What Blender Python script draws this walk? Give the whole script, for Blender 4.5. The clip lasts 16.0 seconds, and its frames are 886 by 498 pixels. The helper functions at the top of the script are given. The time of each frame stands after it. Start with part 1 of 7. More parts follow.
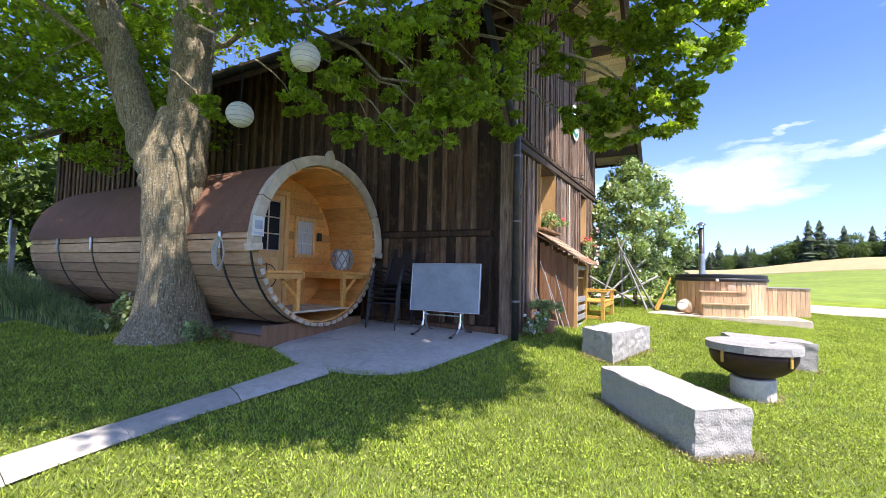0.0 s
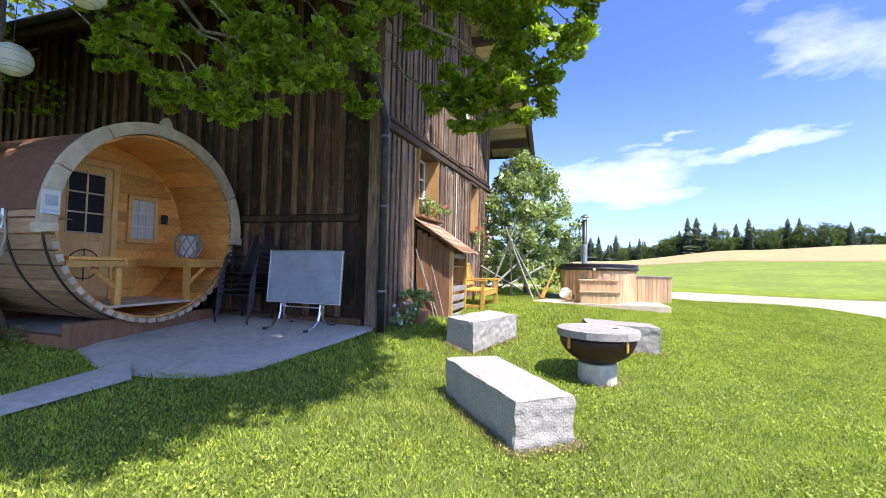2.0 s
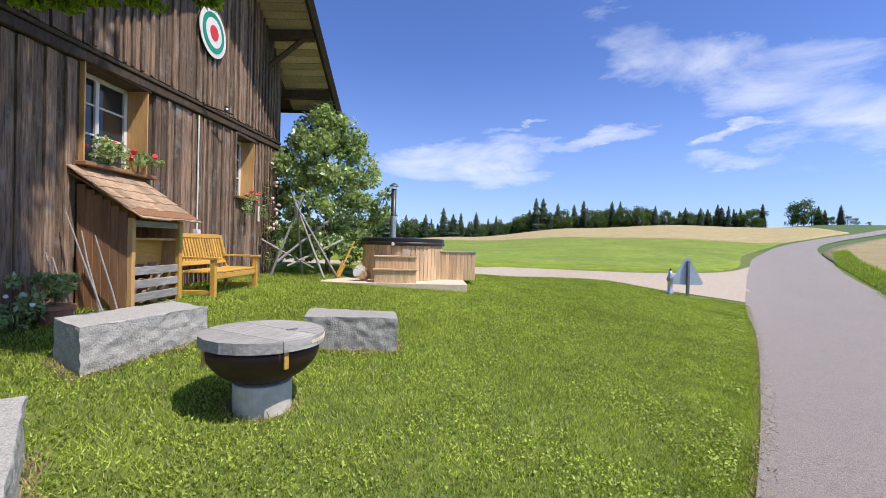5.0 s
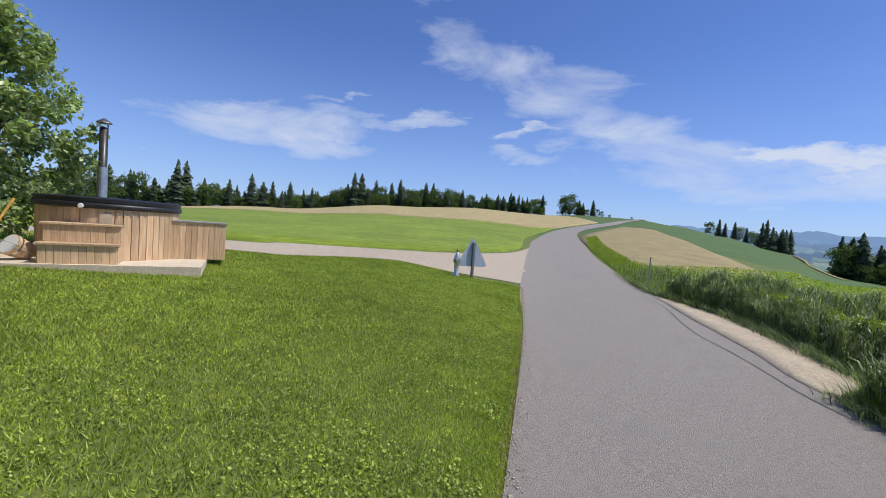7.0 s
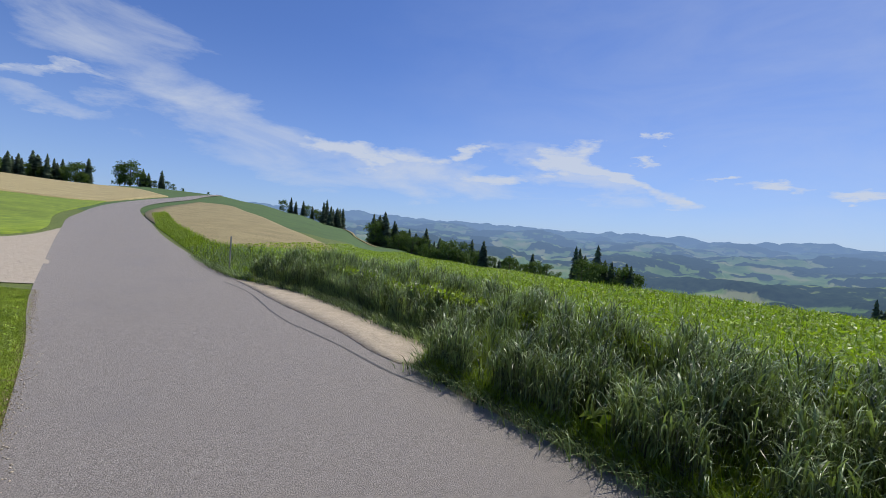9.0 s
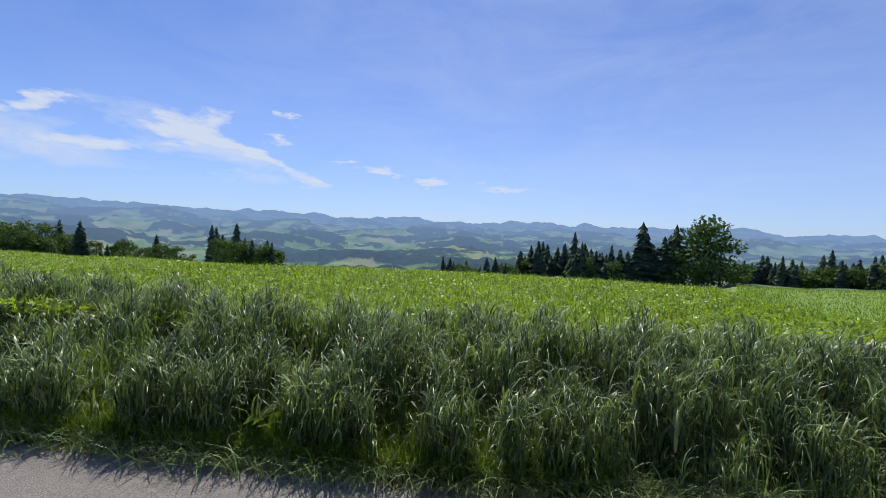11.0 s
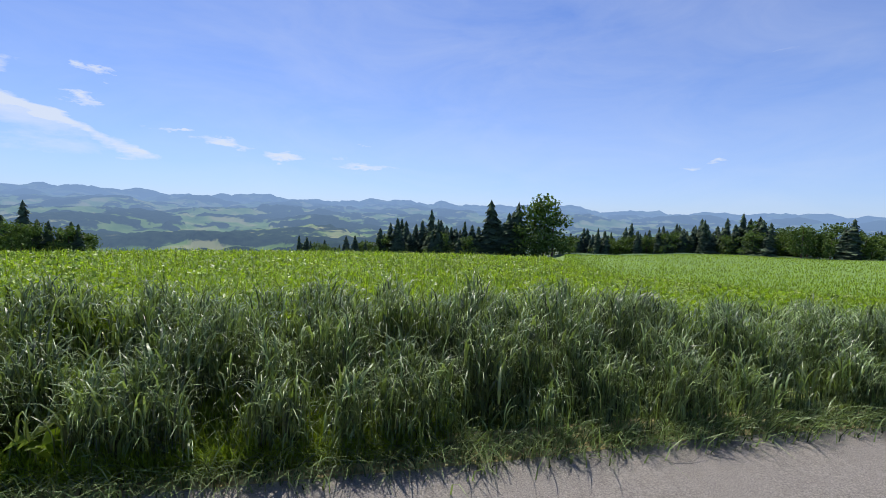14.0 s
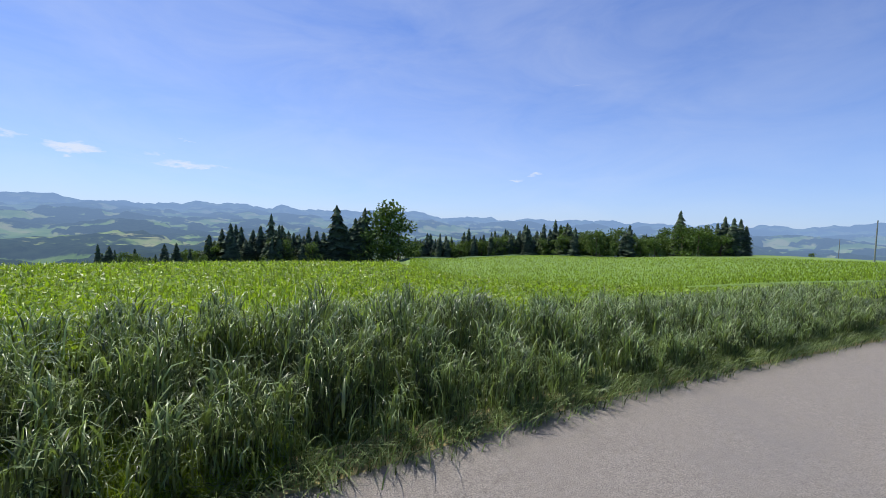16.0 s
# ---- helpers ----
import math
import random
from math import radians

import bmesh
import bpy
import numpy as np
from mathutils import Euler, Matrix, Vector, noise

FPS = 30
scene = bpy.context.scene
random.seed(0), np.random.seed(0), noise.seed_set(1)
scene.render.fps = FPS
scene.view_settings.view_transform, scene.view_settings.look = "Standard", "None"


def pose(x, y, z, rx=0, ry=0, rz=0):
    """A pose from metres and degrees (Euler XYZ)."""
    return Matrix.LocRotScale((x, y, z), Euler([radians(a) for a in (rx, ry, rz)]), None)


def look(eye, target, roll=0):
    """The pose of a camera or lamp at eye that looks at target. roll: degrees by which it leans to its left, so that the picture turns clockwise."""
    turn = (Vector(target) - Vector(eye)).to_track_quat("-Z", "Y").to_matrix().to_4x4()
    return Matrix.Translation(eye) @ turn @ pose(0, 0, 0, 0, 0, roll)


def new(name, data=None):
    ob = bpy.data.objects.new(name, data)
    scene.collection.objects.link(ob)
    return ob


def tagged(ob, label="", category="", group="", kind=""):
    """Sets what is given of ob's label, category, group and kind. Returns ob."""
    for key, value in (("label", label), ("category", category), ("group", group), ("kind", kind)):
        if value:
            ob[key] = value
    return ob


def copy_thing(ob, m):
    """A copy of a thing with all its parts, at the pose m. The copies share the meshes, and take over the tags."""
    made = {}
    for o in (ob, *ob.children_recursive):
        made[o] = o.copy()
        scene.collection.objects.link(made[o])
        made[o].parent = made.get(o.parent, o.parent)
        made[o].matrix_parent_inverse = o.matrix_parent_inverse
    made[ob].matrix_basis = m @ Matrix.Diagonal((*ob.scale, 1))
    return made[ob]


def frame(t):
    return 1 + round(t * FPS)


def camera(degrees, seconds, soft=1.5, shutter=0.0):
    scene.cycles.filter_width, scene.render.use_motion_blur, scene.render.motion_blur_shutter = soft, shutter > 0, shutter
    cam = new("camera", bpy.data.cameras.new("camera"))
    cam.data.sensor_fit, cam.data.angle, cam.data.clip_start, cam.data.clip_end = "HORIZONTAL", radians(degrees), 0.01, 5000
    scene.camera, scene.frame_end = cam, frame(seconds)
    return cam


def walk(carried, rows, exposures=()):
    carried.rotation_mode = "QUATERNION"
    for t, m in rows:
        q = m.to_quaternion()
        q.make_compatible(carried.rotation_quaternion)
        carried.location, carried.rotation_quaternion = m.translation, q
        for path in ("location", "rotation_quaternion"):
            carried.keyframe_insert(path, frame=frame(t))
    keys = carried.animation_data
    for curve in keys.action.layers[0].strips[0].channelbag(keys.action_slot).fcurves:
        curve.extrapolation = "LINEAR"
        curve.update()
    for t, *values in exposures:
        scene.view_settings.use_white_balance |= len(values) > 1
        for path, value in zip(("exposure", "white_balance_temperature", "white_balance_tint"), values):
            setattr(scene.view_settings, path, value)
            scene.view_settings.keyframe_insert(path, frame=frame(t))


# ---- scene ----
cam = camera(91.9, 16.0, soft=0.8)
METRES, EYE, TILT, LEAN, TURN = 8.0, 1.6, 0.0, 0.0, 0.0
ROWS = [
    (0.0, 0.0, 0.0, 0.0, -0.07, 3.2, -1.27),
    (0.5, 0.0123, 0.0113, -0.0017, -0.87, 2.95, -1.52),
    (1.0, 0.0288, 0.0284, 0.0003, -3.82, 2.88, -1.65),
    (1.5, 0.0652, 0.0326, 0.0005, -5.36, 2.78, -1.14),
    (2.0, 0.1022, 0.0404, -0.0026, -10.72, 2.21, -1.32),
    (2.5, 0.136, 0.0659, -0.0019, -13.68, 1.47, -3.0),
    (3.0, 0.1788, 0.0859, -0.0036, -15.76, 0.68, -1.57),
    (3.5, 0.2328, 0.0956, -0.0002, -20.4, 0.37, -2.2),
    (6.0, 0.5137, 0.2136, 0.0014, -33.31, -2.2, -0.96),
    (6.5, 0.5744, 0.2331, 0.001, -39.9, -2.85, -2.25),
    (7.0, 0.6324, 0.2569, 0.0056, -51.71, -2.78, -4.31),
    (7.5, 0.6914, 0.274, 0.0051, -61.79, -2.93, -4.26),
    (8.0, 0.7411, 0.286, 0.0058, -76.5, -2.7, -4.04),
    (8.5, 0.7818, 0.2998, 0.0116, -92.33, -2.18, -4.24),
    (9.0, 0.8094, 0.299, 0.0098, -104.14, -1.79, -4.12),
    (9.5, 0.8344, 0.2932, 0.0126, -116.54, -1.32, -3.31),
    (10.0, 0.8553, 0.2925, 0.0141, -128.94, -1.46, -2.58),
    (12.5, 0.8456, 0.277, 0.0113, -166.46, -3.05, -2.31),
    (13.0, 0.8437, 0.2784, 0.011, -167.18, -3.77, -1.88),
    (13.5, 0.8402, 0.2765, 0.0108, -168.01, -4.19, -1.96),
    (14.0, 0.8348, 0.2697, 0.0102, -168.4, -4.44, -1.86),
    (14.5, 0.8257, 0.2644, 0.0096, -169.98, -4.55, -1.62),
    (15.0, 0.8164, 0.2618, 0.009, -176.1, -4.55, -1.83),
    (15.5, 0.821, 0.2621, 0.0107, -183.56, -4.16, -2.23),
    (16.0, 0.8306, 0.2633, 0.0112, -188.69, -3.04, -1.96),
]
EXPOSURES = ((0.0, 1.18, 6500, 18), (2.5, 1.0, 6500, 16), (3.5, 0.62, 6500, 14), (6.0, 0.2, 6450, 13), (7.0, -0.08, 6400, 10), (8.2, -0.32, 6400, 9), (10.0, -0.16, 6450, 9), (12.5, -0.02, 6450, 9), (16.0, 0.06, 6450, 9))
walk(cam, [(t, pose(0, 0, EYE, TILT, LEAN, TURN) @ pose(METRES * x, METRES * y, METRES * z, 90 + pitch, roll, yaw)) for t, x, y, z, yaw, pitch, roll in ROWS], EXPOSURES)

# ---- world, sun, exposure ----
SUN_AZ, SUN_EL = 145.0, 60.0
sun = new("sun", bpy.data.lights.new("sun", "SUN"))
sun.data.energy, sun.data.angle, sun.data.color = 4.35, radians(0.53), (1.0, 0.95, 0.86)
_d = Vector((math.sin(radians(SUN_AZ)) * math.cos(radians(SUN_EL)), math.cos(radians(SUN_AZ)) * math.cos(radians(SUN_EL)), math.sin(radians(SUN_EL))))
sun.matrix_world = look(_d * 60, (0, 0, 0))


def node(tree, kind, **inputs):
    n = tree.nodes.new(kind)
    for k, v in inputs.items():
        key = int(k[1:]) if k[0] == "i" and k[1:].isdigit() else k.replace("_", " ")
        if isinstance(v, bpy.types.NodeSocket):
            tree.links.new(v, n.inputs[key])
        else:
            n.inputs[key].default_value = v
    return n


def math_node(tree, op, a, b=0.0, c=0.0, clamp=False):
    n = node(tree, "ShaderNodeMath", i0=a, i1=b, i2=c)
    n.operation, n.use_clamp = op, clamp
    return n.outputs[0]


def ramp(tree, fac, stops):
    n = node(tree, "ShaderNodeValToRGB", i0=fac)
    e = n.color_ramp.elements
    while len(e) < len(stops):
        e.new(0.5)
    for el, (p, c) in zip(e, stops):
        el.position = p
        el.color = (*c, 1) if len(c) == 3 else c
    return n.outputs[0]


def mix(tree, fac, a, b, blend="MIX"):
    n = tree.nodes.new("ShaderNodeMix")
    n.data_type, n.blend_type = "RGBA", blend
    for i, v in ((0, fac), (6, a), (7, b)):
        if isinstance(v, bpy.types.NodeSocket):
            tree.links.new(v, n.inputs[i])
        else:
            n.inputs[i].default_value = v if i == 0 else (*v, 1)
    return n.outputs[2]


def build_world():
    w = bpy.data.worlds.new("sky")
    scene.world = w
    w.use_nodes = True
    t = w.node_tree
    t.nodes.clear()
    sky = t.nodes.new("ShaderNodeTexSky")
    sky.sky_type, sky.sun_disc = "NISHITA", False
    sky.sun_elevation, sky.sun_rotation = radians(SUN_EL), radians(SUN_AZ)
    sky.altitude, sky.air_density, sky.dust_density, sky.ozone_density = 800, 1.0, 0.5, 2.2
    co = t.nodes.new("ShaderNodeTexCoord").outputs["Generated"]
    sep = node(t, "ShaderNodeSeparateXYZ", Vector=co)
    x, y, z = sep.outputs
    # azimuth counted from behind the barn, so that its seam is out of sight
    ca, sa = math.cos(radians(120)), math.sin(radians(120))
    xr = math_node(t, "SUBTRACT", math_node(t, "MULTIPLY", x, ca), math_node(t, "MULTIPLY", y, sa))
    yr = math_node(t, "ADD", math_node(t, "MULTIPLY", x, sa), math_node(t, "MULTIPLY", y, ca))
    az = math_node(t, "MULTIPLY_ADD", math_node(t, "ARCTAN2", xr, yr), 57.2958, 120.0)
    el = math_node(t, "MULTIPLY", math_node(t, "ARCSINE", z), 57.2958)
    p = node(t, "ShaderNodeCombineXYZ", X=math_node(t, "MULTIPLY", az, 0.045), Y=math_node(t, "MULTIPLY", el, 0.13), Z=0.3)
    wisps = node(t, "ShaderNodeTexNoise", Vector=p.outputs[0], Scale=1.3, Detail=8.0, Roughness=0.62, Distortion=0.6).outputs[0]
    puffs = node(t, "ShaderNodeTexNoise", Vector=p.outputs[0], Scale=4.5, Detail=9.0, Roughness=0.6, Distortion=0.2).outputs[0]

    warp = node(t, "ShaderNodeTexNoise", Vector=p.outputs[0], Scale=2.2, Detail=6.0, Roughness=0.6)
    ws = node(t, "ShaderNodeSeparateXYZ", Vector=warp.outputs["Color"])
    az_w = math_node(t, "ADD", az, math_node(t, "MULTIPLY_ADD", ws.outputs[0], 22.0, -11.0))
    el_w = math_node(t, "ADD", el, math_node(t, "MULTIPLY_ADD", ws.outputs[1], 7.0, -3.5))

    def blob(a, e, wa, we, lean=0.0):
        da = math_node(t, "DIVIDE", math_node(t, "SUBTRACT", az_w, a), wa)
        ee = math_node(t, "SUBTRACT", el_w, e)
        if lean:
            ee = math_node(t, "SUBTRACT", ee, math_node(t, "MULTIPLY", math_node(t, "SUBTRACT", az_w, a), lean))
        de = math_node(t, "DIVIDE", ee, we)
        s = math_node(t, "ADD", math_node(t, "MULTIPLY", da, da), math_node(t, "MULTIPLY", de, de))
        return math_node(t, "SUBTRACT", 1.0, s, clamp=True)

    soft = 0.0
    for a, e, wa, we, lean, k in ((30, 11.2, 17, 3.4, 0.12, 0.95), (44, 13.4, 13, 1.3, 0.08, 0.9), (33, 9.2, 14, 2.4, 0.0, 0.8), (40.3, 16.1, 4.5, 0.6, 0.16, 0.75), (34.4, 15.2, 5, 0.9, 0.1, 0.6),
                                  (56, 22, 18, 6.5, -0.35, 0.62), (68, 16.5, 20, 6.2, -0.45, 0.8), (78, 11.5, 19, 5.4, -0.25, 1.0), (61, 13, 6, 0.9, 0.1, 0.85), (61, 10.4, 9, 1.4, 0.0, 0.8), (84, 8.0, 24, 4.4, -0.05, 0.9),
                                  (102, 7.6, 26, 4.0, -0.02, 0.95), (121, 8.6, 14, 3.6, -0.3, 0.95), (132, 16, 26, 5, -0.1, 0.25), (176, 20, 40, 7, 0.0, 0.28), (210, 12, 30, 4, 0, 0.2), (205, 17, 6, 0.5, 0.25, 0.6)):
        soft = math_node(t, "MAXIMUM", soft, math_node(t, "MULTIPLY", blob(a, e, wa, we, lean), k))
    soft = math_node(t, "MULTIPLY", math_node(t, "MULTIPLY_ADD", soft, 1.5, math_node(t, "MULTIPLY_ADD", wisps, 2.8, -1.95), clamp=True), 0.66)
    hard = 0.0
    for a, e, wa, we, lean, k in ((88, 9.6, 10, 1.8, -0.05, 0.9), (97, 9.7, 9, 1.7, 0.0, 0.95), (106.6, 11.0, 4.5, 1.3, 0.1, 0.95), (111, 8.2, 10, 1.7, 0.05, 0.9), (119, 10.8, 7, 2.4, 0.0, 1.0), (124.5, 8.6, 8, 2.2, -0.4, 0.95), (131, 6.4, 6, 1.1, -0.2, 0.8),
                                  (138.5, 7.4, 6, 0.9, 0.0, 0.9), (128, 13.2, 2.4, 0.7, -0.25, 0.9), (129.4, 10.7, 2.0, 0.55, -0.2, 0.8), (134.4, 9.3, 2.4, 0.45, -0.1, 0.8), (148, 6.8, 5, 0.7, 0.0, 0.85), (159, 6.3, 9, 0.65, -0.03, 0.85), (155.4, 9.1, 1.5, 0.35, 0, 0.75),
                                  (62, 13.2, 4, 0.7, 0.1, 0.7), (46, 13.2, 7, 0.7, 0.1, 0.65), (200, 6.3, 3, 0.4, 0, 0.7)):
        hard = math_node(t, "MAXIMUM", hard, math_node(t, "MULTIPLY", blob(a, e, wa, we, lean), k))
    hard = math_node(t, "MULTIPLY", math_node(t, "MULTIPLY_ADD", hard, 1.9, math_node(t, "MULTIPLY_ADD", puffs, 3.4, -2.4), clamp=True), 0.82)
    veil = math_node(t, "MULTIPLY", blob(178, 22, 85, 48), math_node(t, "MULTIPLY_ADD", wisps, 0.5, -0.08, clamp=True))
    cover = math_node(t, "MAXIMUM", math_node(t, "MAXIMUM", soft, hard), veil)
    haze = math_node(t, "MULTIPLY", math_node(t, "POWER", math_node(t, "SUBTRACT", 1.0, math_node(t, "DIVIDE", el, 24.0), clamp=True), 1.6), 0.45)
    deep = mix(t, 1.0, sky.outputs[0], (0.78, 0.96, 1.45), "MULTIPLY")
    col = mix(t, haze, deep, (4.5, 6.0, 8.9))
    col = mix(t, cover, col, (7.4, 7.9, 8.9))
    bg = node(t, "ShaderNodeBackground", Color=col, Strength=0.1)
    out = t.nodes.new("ShaderNodeOutputWorld")
    t.links.new(bg.outputs[0], out.inputs[0])


build_world()

# ---- materials ----
MATS = {}


def mat(name, dark, light, scale=6.0, rough=0.8, bump=0.25, stretch=(1, 1, 1), metal=0.0, spots=None, spot_scale=3.0, spot_amount=0.5, vary=0.25, island=False, big=0.35, bump_scale=None, coat=0.0, trans=0.0):
    """A surface with grain, larger patches, stains and fine relief."""
    m = bpy.data.materials.new(name)
    m.use_nodes = True
    t = m.node_tree
    t.nodes.clear()
    co = t.nodes.new("ShaderNodeTexCoord").outputs["Object"]
    rnd = t.nodes.new("ShaderNodeObjectInfo").outputs["Random"]
    shift = node(t, "ShaderNodeVectorMath", i0=co, i1=node(t, "ShaderNodeCombineXYZ", X=math_node(t, "MULTIPLY", rnd, 37.0), Y=math_node(t, "MULTIPLY", rnd, 19.0), Z=rnd).outputs[0])
    shift.operation = "ADD"
    mp = node(t, "ShaderNodeMapping", Vector=shift.outputs[0], Scale=stretch).outputs[0]
    fine = node(t, "ShaderNodeTexNoise", Vector=mp, Scale=scale, Detail=7.0, Roughness=0.65).outputs[0]
    wide = node(t, "ShaderNodeTexNoise", Vector=shift.outputs[0], Scale=scale * 0.17, Detail=3.0).outputs[0]
    col = ramp(t, fine, ((0.3, dark), (0.72, light)))
    val = math_node(t, "MULTIPLY_ADD", wide, 2 * big, 1 - big)
    r2 = t.nodes.new("ShaderNodeNewGeometry").outputs["Random Per Island"] if island else rnd
    val = math_node(t, "MULTIPLY", val, math_node(t, "MULTIPLY_ADD", r2, 2 * vary, 1 - vary))
    g = node(t, "ShaderNodeCombineXYZ", X=val, Y=val, Z=val).outputs[0]
    col = mix(t, 1.0, col, g, "MULTIPLY")
    if spots:
        s = node(t, "ShaderNodeTexNoise", Vector=shift.outputs[0], Scale=spot_scale, Detail=5.0, Roughness=0.7).outputs[0]
        col = mix(t, math_node(t, "MULTIPLY", math_node(t, "MULTIPLY_ADD", s, 6.0, -3.3, clamp=True), spot_amount), col, spots)
    b = node(t, "ShaderNodeBsdfPrincipled", Base_Color=col, Roughness=math_node(t, "MULTIPLY_ADD", fine, 0.25, rough - 0.12, clamp=True), Metallic=metal)
    b.inputs["Coat Weight"].default_value = coat
    if bump:
        f2 = fine if not bump_scale else node(t, "ShaderNodeTexNoise", Vector=mp, Scale=bump_scale, Detail=6.0).outputs[0]
        t.links.new(node(t, "ShaderNodeBump", Strength=bump, Distance=0.02, Height=f2).outputs[0], b.inputs["Normal"])
    out = t.nodes.new("ShaderNodeOutputMaterial")
    if trans:
        tr = node(t, "ShaderNodeBsdfTranslucent", Color=mix(t, 1.0, col, (1.5, 1.6, 0.6), "MULTIPLY"))
        ms = node(t, "ShaderNodeMixShader", i0=trans, i1=b.outputs[0], i2=tr.outputs[0])
        t.links.new(ms.outputs[0], out.inputs[0])
    else:
        t.links.new(b.outputs[0], out.inputs[0])
    MATS[name] = m
    return m


M_LAWN = mat("lawn_soil", (0.06, 0.088, 0.016), (0.16, 0.195, 0.036), 14.0, 0.95, 0.6, big=0.35, spots=(0.17, 0.15, 0.05), spot_scale=1.3, spot_amount=0.3)
M_BLADE = mat("grass_blade", (0.19, 0.262, 0.038), (0.43, 0.49, 0.088), 3.0, 0.5, 0.0, vary=0.7, island=True, trans=0.4)
# darker and greyer than the crop tops: the bank's shade is in the colour
M_CROP = mat("shaded_crop_blade", (0.09, 0.135, 0.055), (0.29, 0.36, 0.15), 3.0, 0.40, 0.0, vary=0.75, island=True, trans=0.24)
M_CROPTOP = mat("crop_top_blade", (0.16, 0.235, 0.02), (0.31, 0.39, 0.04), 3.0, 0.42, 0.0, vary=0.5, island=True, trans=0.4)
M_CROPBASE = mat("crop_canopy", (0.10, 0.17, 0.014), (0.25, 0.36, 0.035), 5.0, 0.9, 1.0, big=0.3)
M_FIELD = mat("bright_meadow", (0.085, 0.14, 0.008), (0.22, 0.275, 0.024), 1.4, 0.95, 0.6, big=0.45, stretch=(1, 1.6, 1), spots=(0.085, 0.13, 0.012), spot_scale=0.22, spot_amount=0.5)
M_TAN = mat("ripe_field", (0.20, 0.155, 0.06), (0.46, 0.375, 0.18), 3.0, 0.95, 0.6, big=0.35, stretch=(1, 4, 1), spots=(0.17, 0.15, 0.05), spot_scale=0.35, spot_amount=0.4)
M_FARGREEN = mat("far_pasture", (0.045, 0.09, 0.02), (0.09, 0.145, 0.03), 0.8, 0.95, 0.2, big=0.3)
M_ROAD = mat("asphalt", (0.145, 0.129, 0.117), (0.60, 0.53, 0.465), 105.0, 0.85, 0.7, big=0.2, spots=(0.23, 0.21, 0.20), spot_scale=0.4, spot_amount=0.6)
M_CRACK = mat("tar_seam", (0.10, 0.094, 0.092), (0.17, 0.16, 0.155), 40.0, 0.7, 0.3)
M_GRAVEL = mat("pale_gravel", (0.42, 0.345, 0.255), (0.66, 0.56, 0.43), 45.0, 0.95, 0.6, big=0.2)
M_DRY = mat("dry_edge_grass", (0.26, 0.20, 0.09), (0.45, 0.36, 0.18), 30.0, 0.95, 0.6)
M_CONC = mat("concrete_slab", (0.39, 0.36, 0.315), (0.54, 0.505, 0.45), 14.0, 0.85, 0.25, big=0.25, spots=(0.22, 0.195, 0.165), spot_scale=2.0, spot_amount=0.5)
M_DARKBARN = mat("dark_brown_boards", (0.018, 0.010, 0.006), (0.165, 0.085, 0.042), 5.0, 0.8, 0.7, stretch=(6, 6, 0.5), vary=0.55, big=0.4, spots=(0.29, 0.18, 0.095), spot_scale=2.6, spot_amount=0.5)
M_BARN = mat("weathered_boards", (0.05, 0.03, 0.021), (0.37, 0.245, 0.165), 7.0, 0.85, 0.7, stretch=(6, 6, 0.4), vary=0.5, big=0.35, spots=(0.36, 0.325, 0.29), spot_scale=2.2, spot_amount=0.6)
M_BEAM = mat("dark_timber", (0.04, 0.025, 0.016), (0.13, 0.085, 0.055), 7.0, 0.85, 0.4, stretch=(3, 3, 1), vary=0.2)
M_ROOFTILE = mat("roof_tiles", (0.13, 0.07, 0.045), (0.25, 0.14, 0.09), 8.0, 0.85, 0.3)
M_SOFFIT = mat("soffit_boards", (0.48, 0.39, 0.26), (0.76, 0.63, 0.44), 5.0, 0.85, 0.4, stretch=(1, 6, 6), vary=0.3)
M_PINE = mat("sauna_pine", (0.68, 0.28, 0.055), (0.93, 0.52, 0.15), 5.0, 0.45, 0.15, stretch=(6, 1, 6), vary=0.2, spots=(0.34, 0.13, 0.035), spot_scale=5.0, spot_amount=0.4)
M_STAVE = mat("weathered_stave", (0.38, 0.205, 0.095), (0.64, 0.42, 0.235), 5.0, 0.75, 0.3, stretch=(6, 0.6, 6), vary=0.28, spots=(0.17, 0.115, 0.075), spot_scale=2.2, spot_amount=0.6)
M_CAP = mat("pale_rim_wood", (0.54, 0.43, 0.30), (0.76, 0.64, 0.48), 6.0, 0.75, 0.2, vary=0.12, spots=(0.3, 0.24, 0.18), spot_scale=4.0, spot_amount=0.4)
M_FELT = mat("brown_roof_felt", (0.13, 0.06, 0.036), (0.20, 0.095, 0.058), 30.0, 0.85, 0.3, big=0.25)
M_GRANITE = mat("rough_granite", (0.20, 0.192, 0.178), (0.47, 0.45, 0.415), 85.0, 0.9, 0.55, big=0.12, bump_scale=60.0, spots=(0.20, 0.18, 0.16), spot_scale=34.0, spot_amount=0.5)
M_RUST = mat("rusty_steel", (0.050, 0.026, 0.018), (0.095, 0.05, 0.032), 10.0, 0.6, 0.15, metal=0.4)
M_GREYWOOD = mat("grey_wood", (0.22, 0.21, 0.195), (0.42, 0.40, 0.375), 6.0, 0.8, 0.35, stretch=(1, 6, 6), vary=0.15)
M_TUB = mat("larch_stave", (0.50, 0.32, 0.17), (0.72, 0.52, 0.33), 5.0, 0.65, 0.2, stretch=(6, 6, 0.5), vary=0.16)
M_YELLOW = mat("oiled_yellow_wood", (0.50, 0.27, 0.05), (0.70, 0.42, 0.09), 5.0, 0.5, 0.15, stretch=(1, 6, 6), vary=0.12)
M_ORANGE = mat("fresh_orange_boards", (0.55, 0.30, 0.11), (0.72, 0.44, 0.19), 5.0, 0.6, 0.2, stretch=(6, 6, 0.6), vary=0.12)
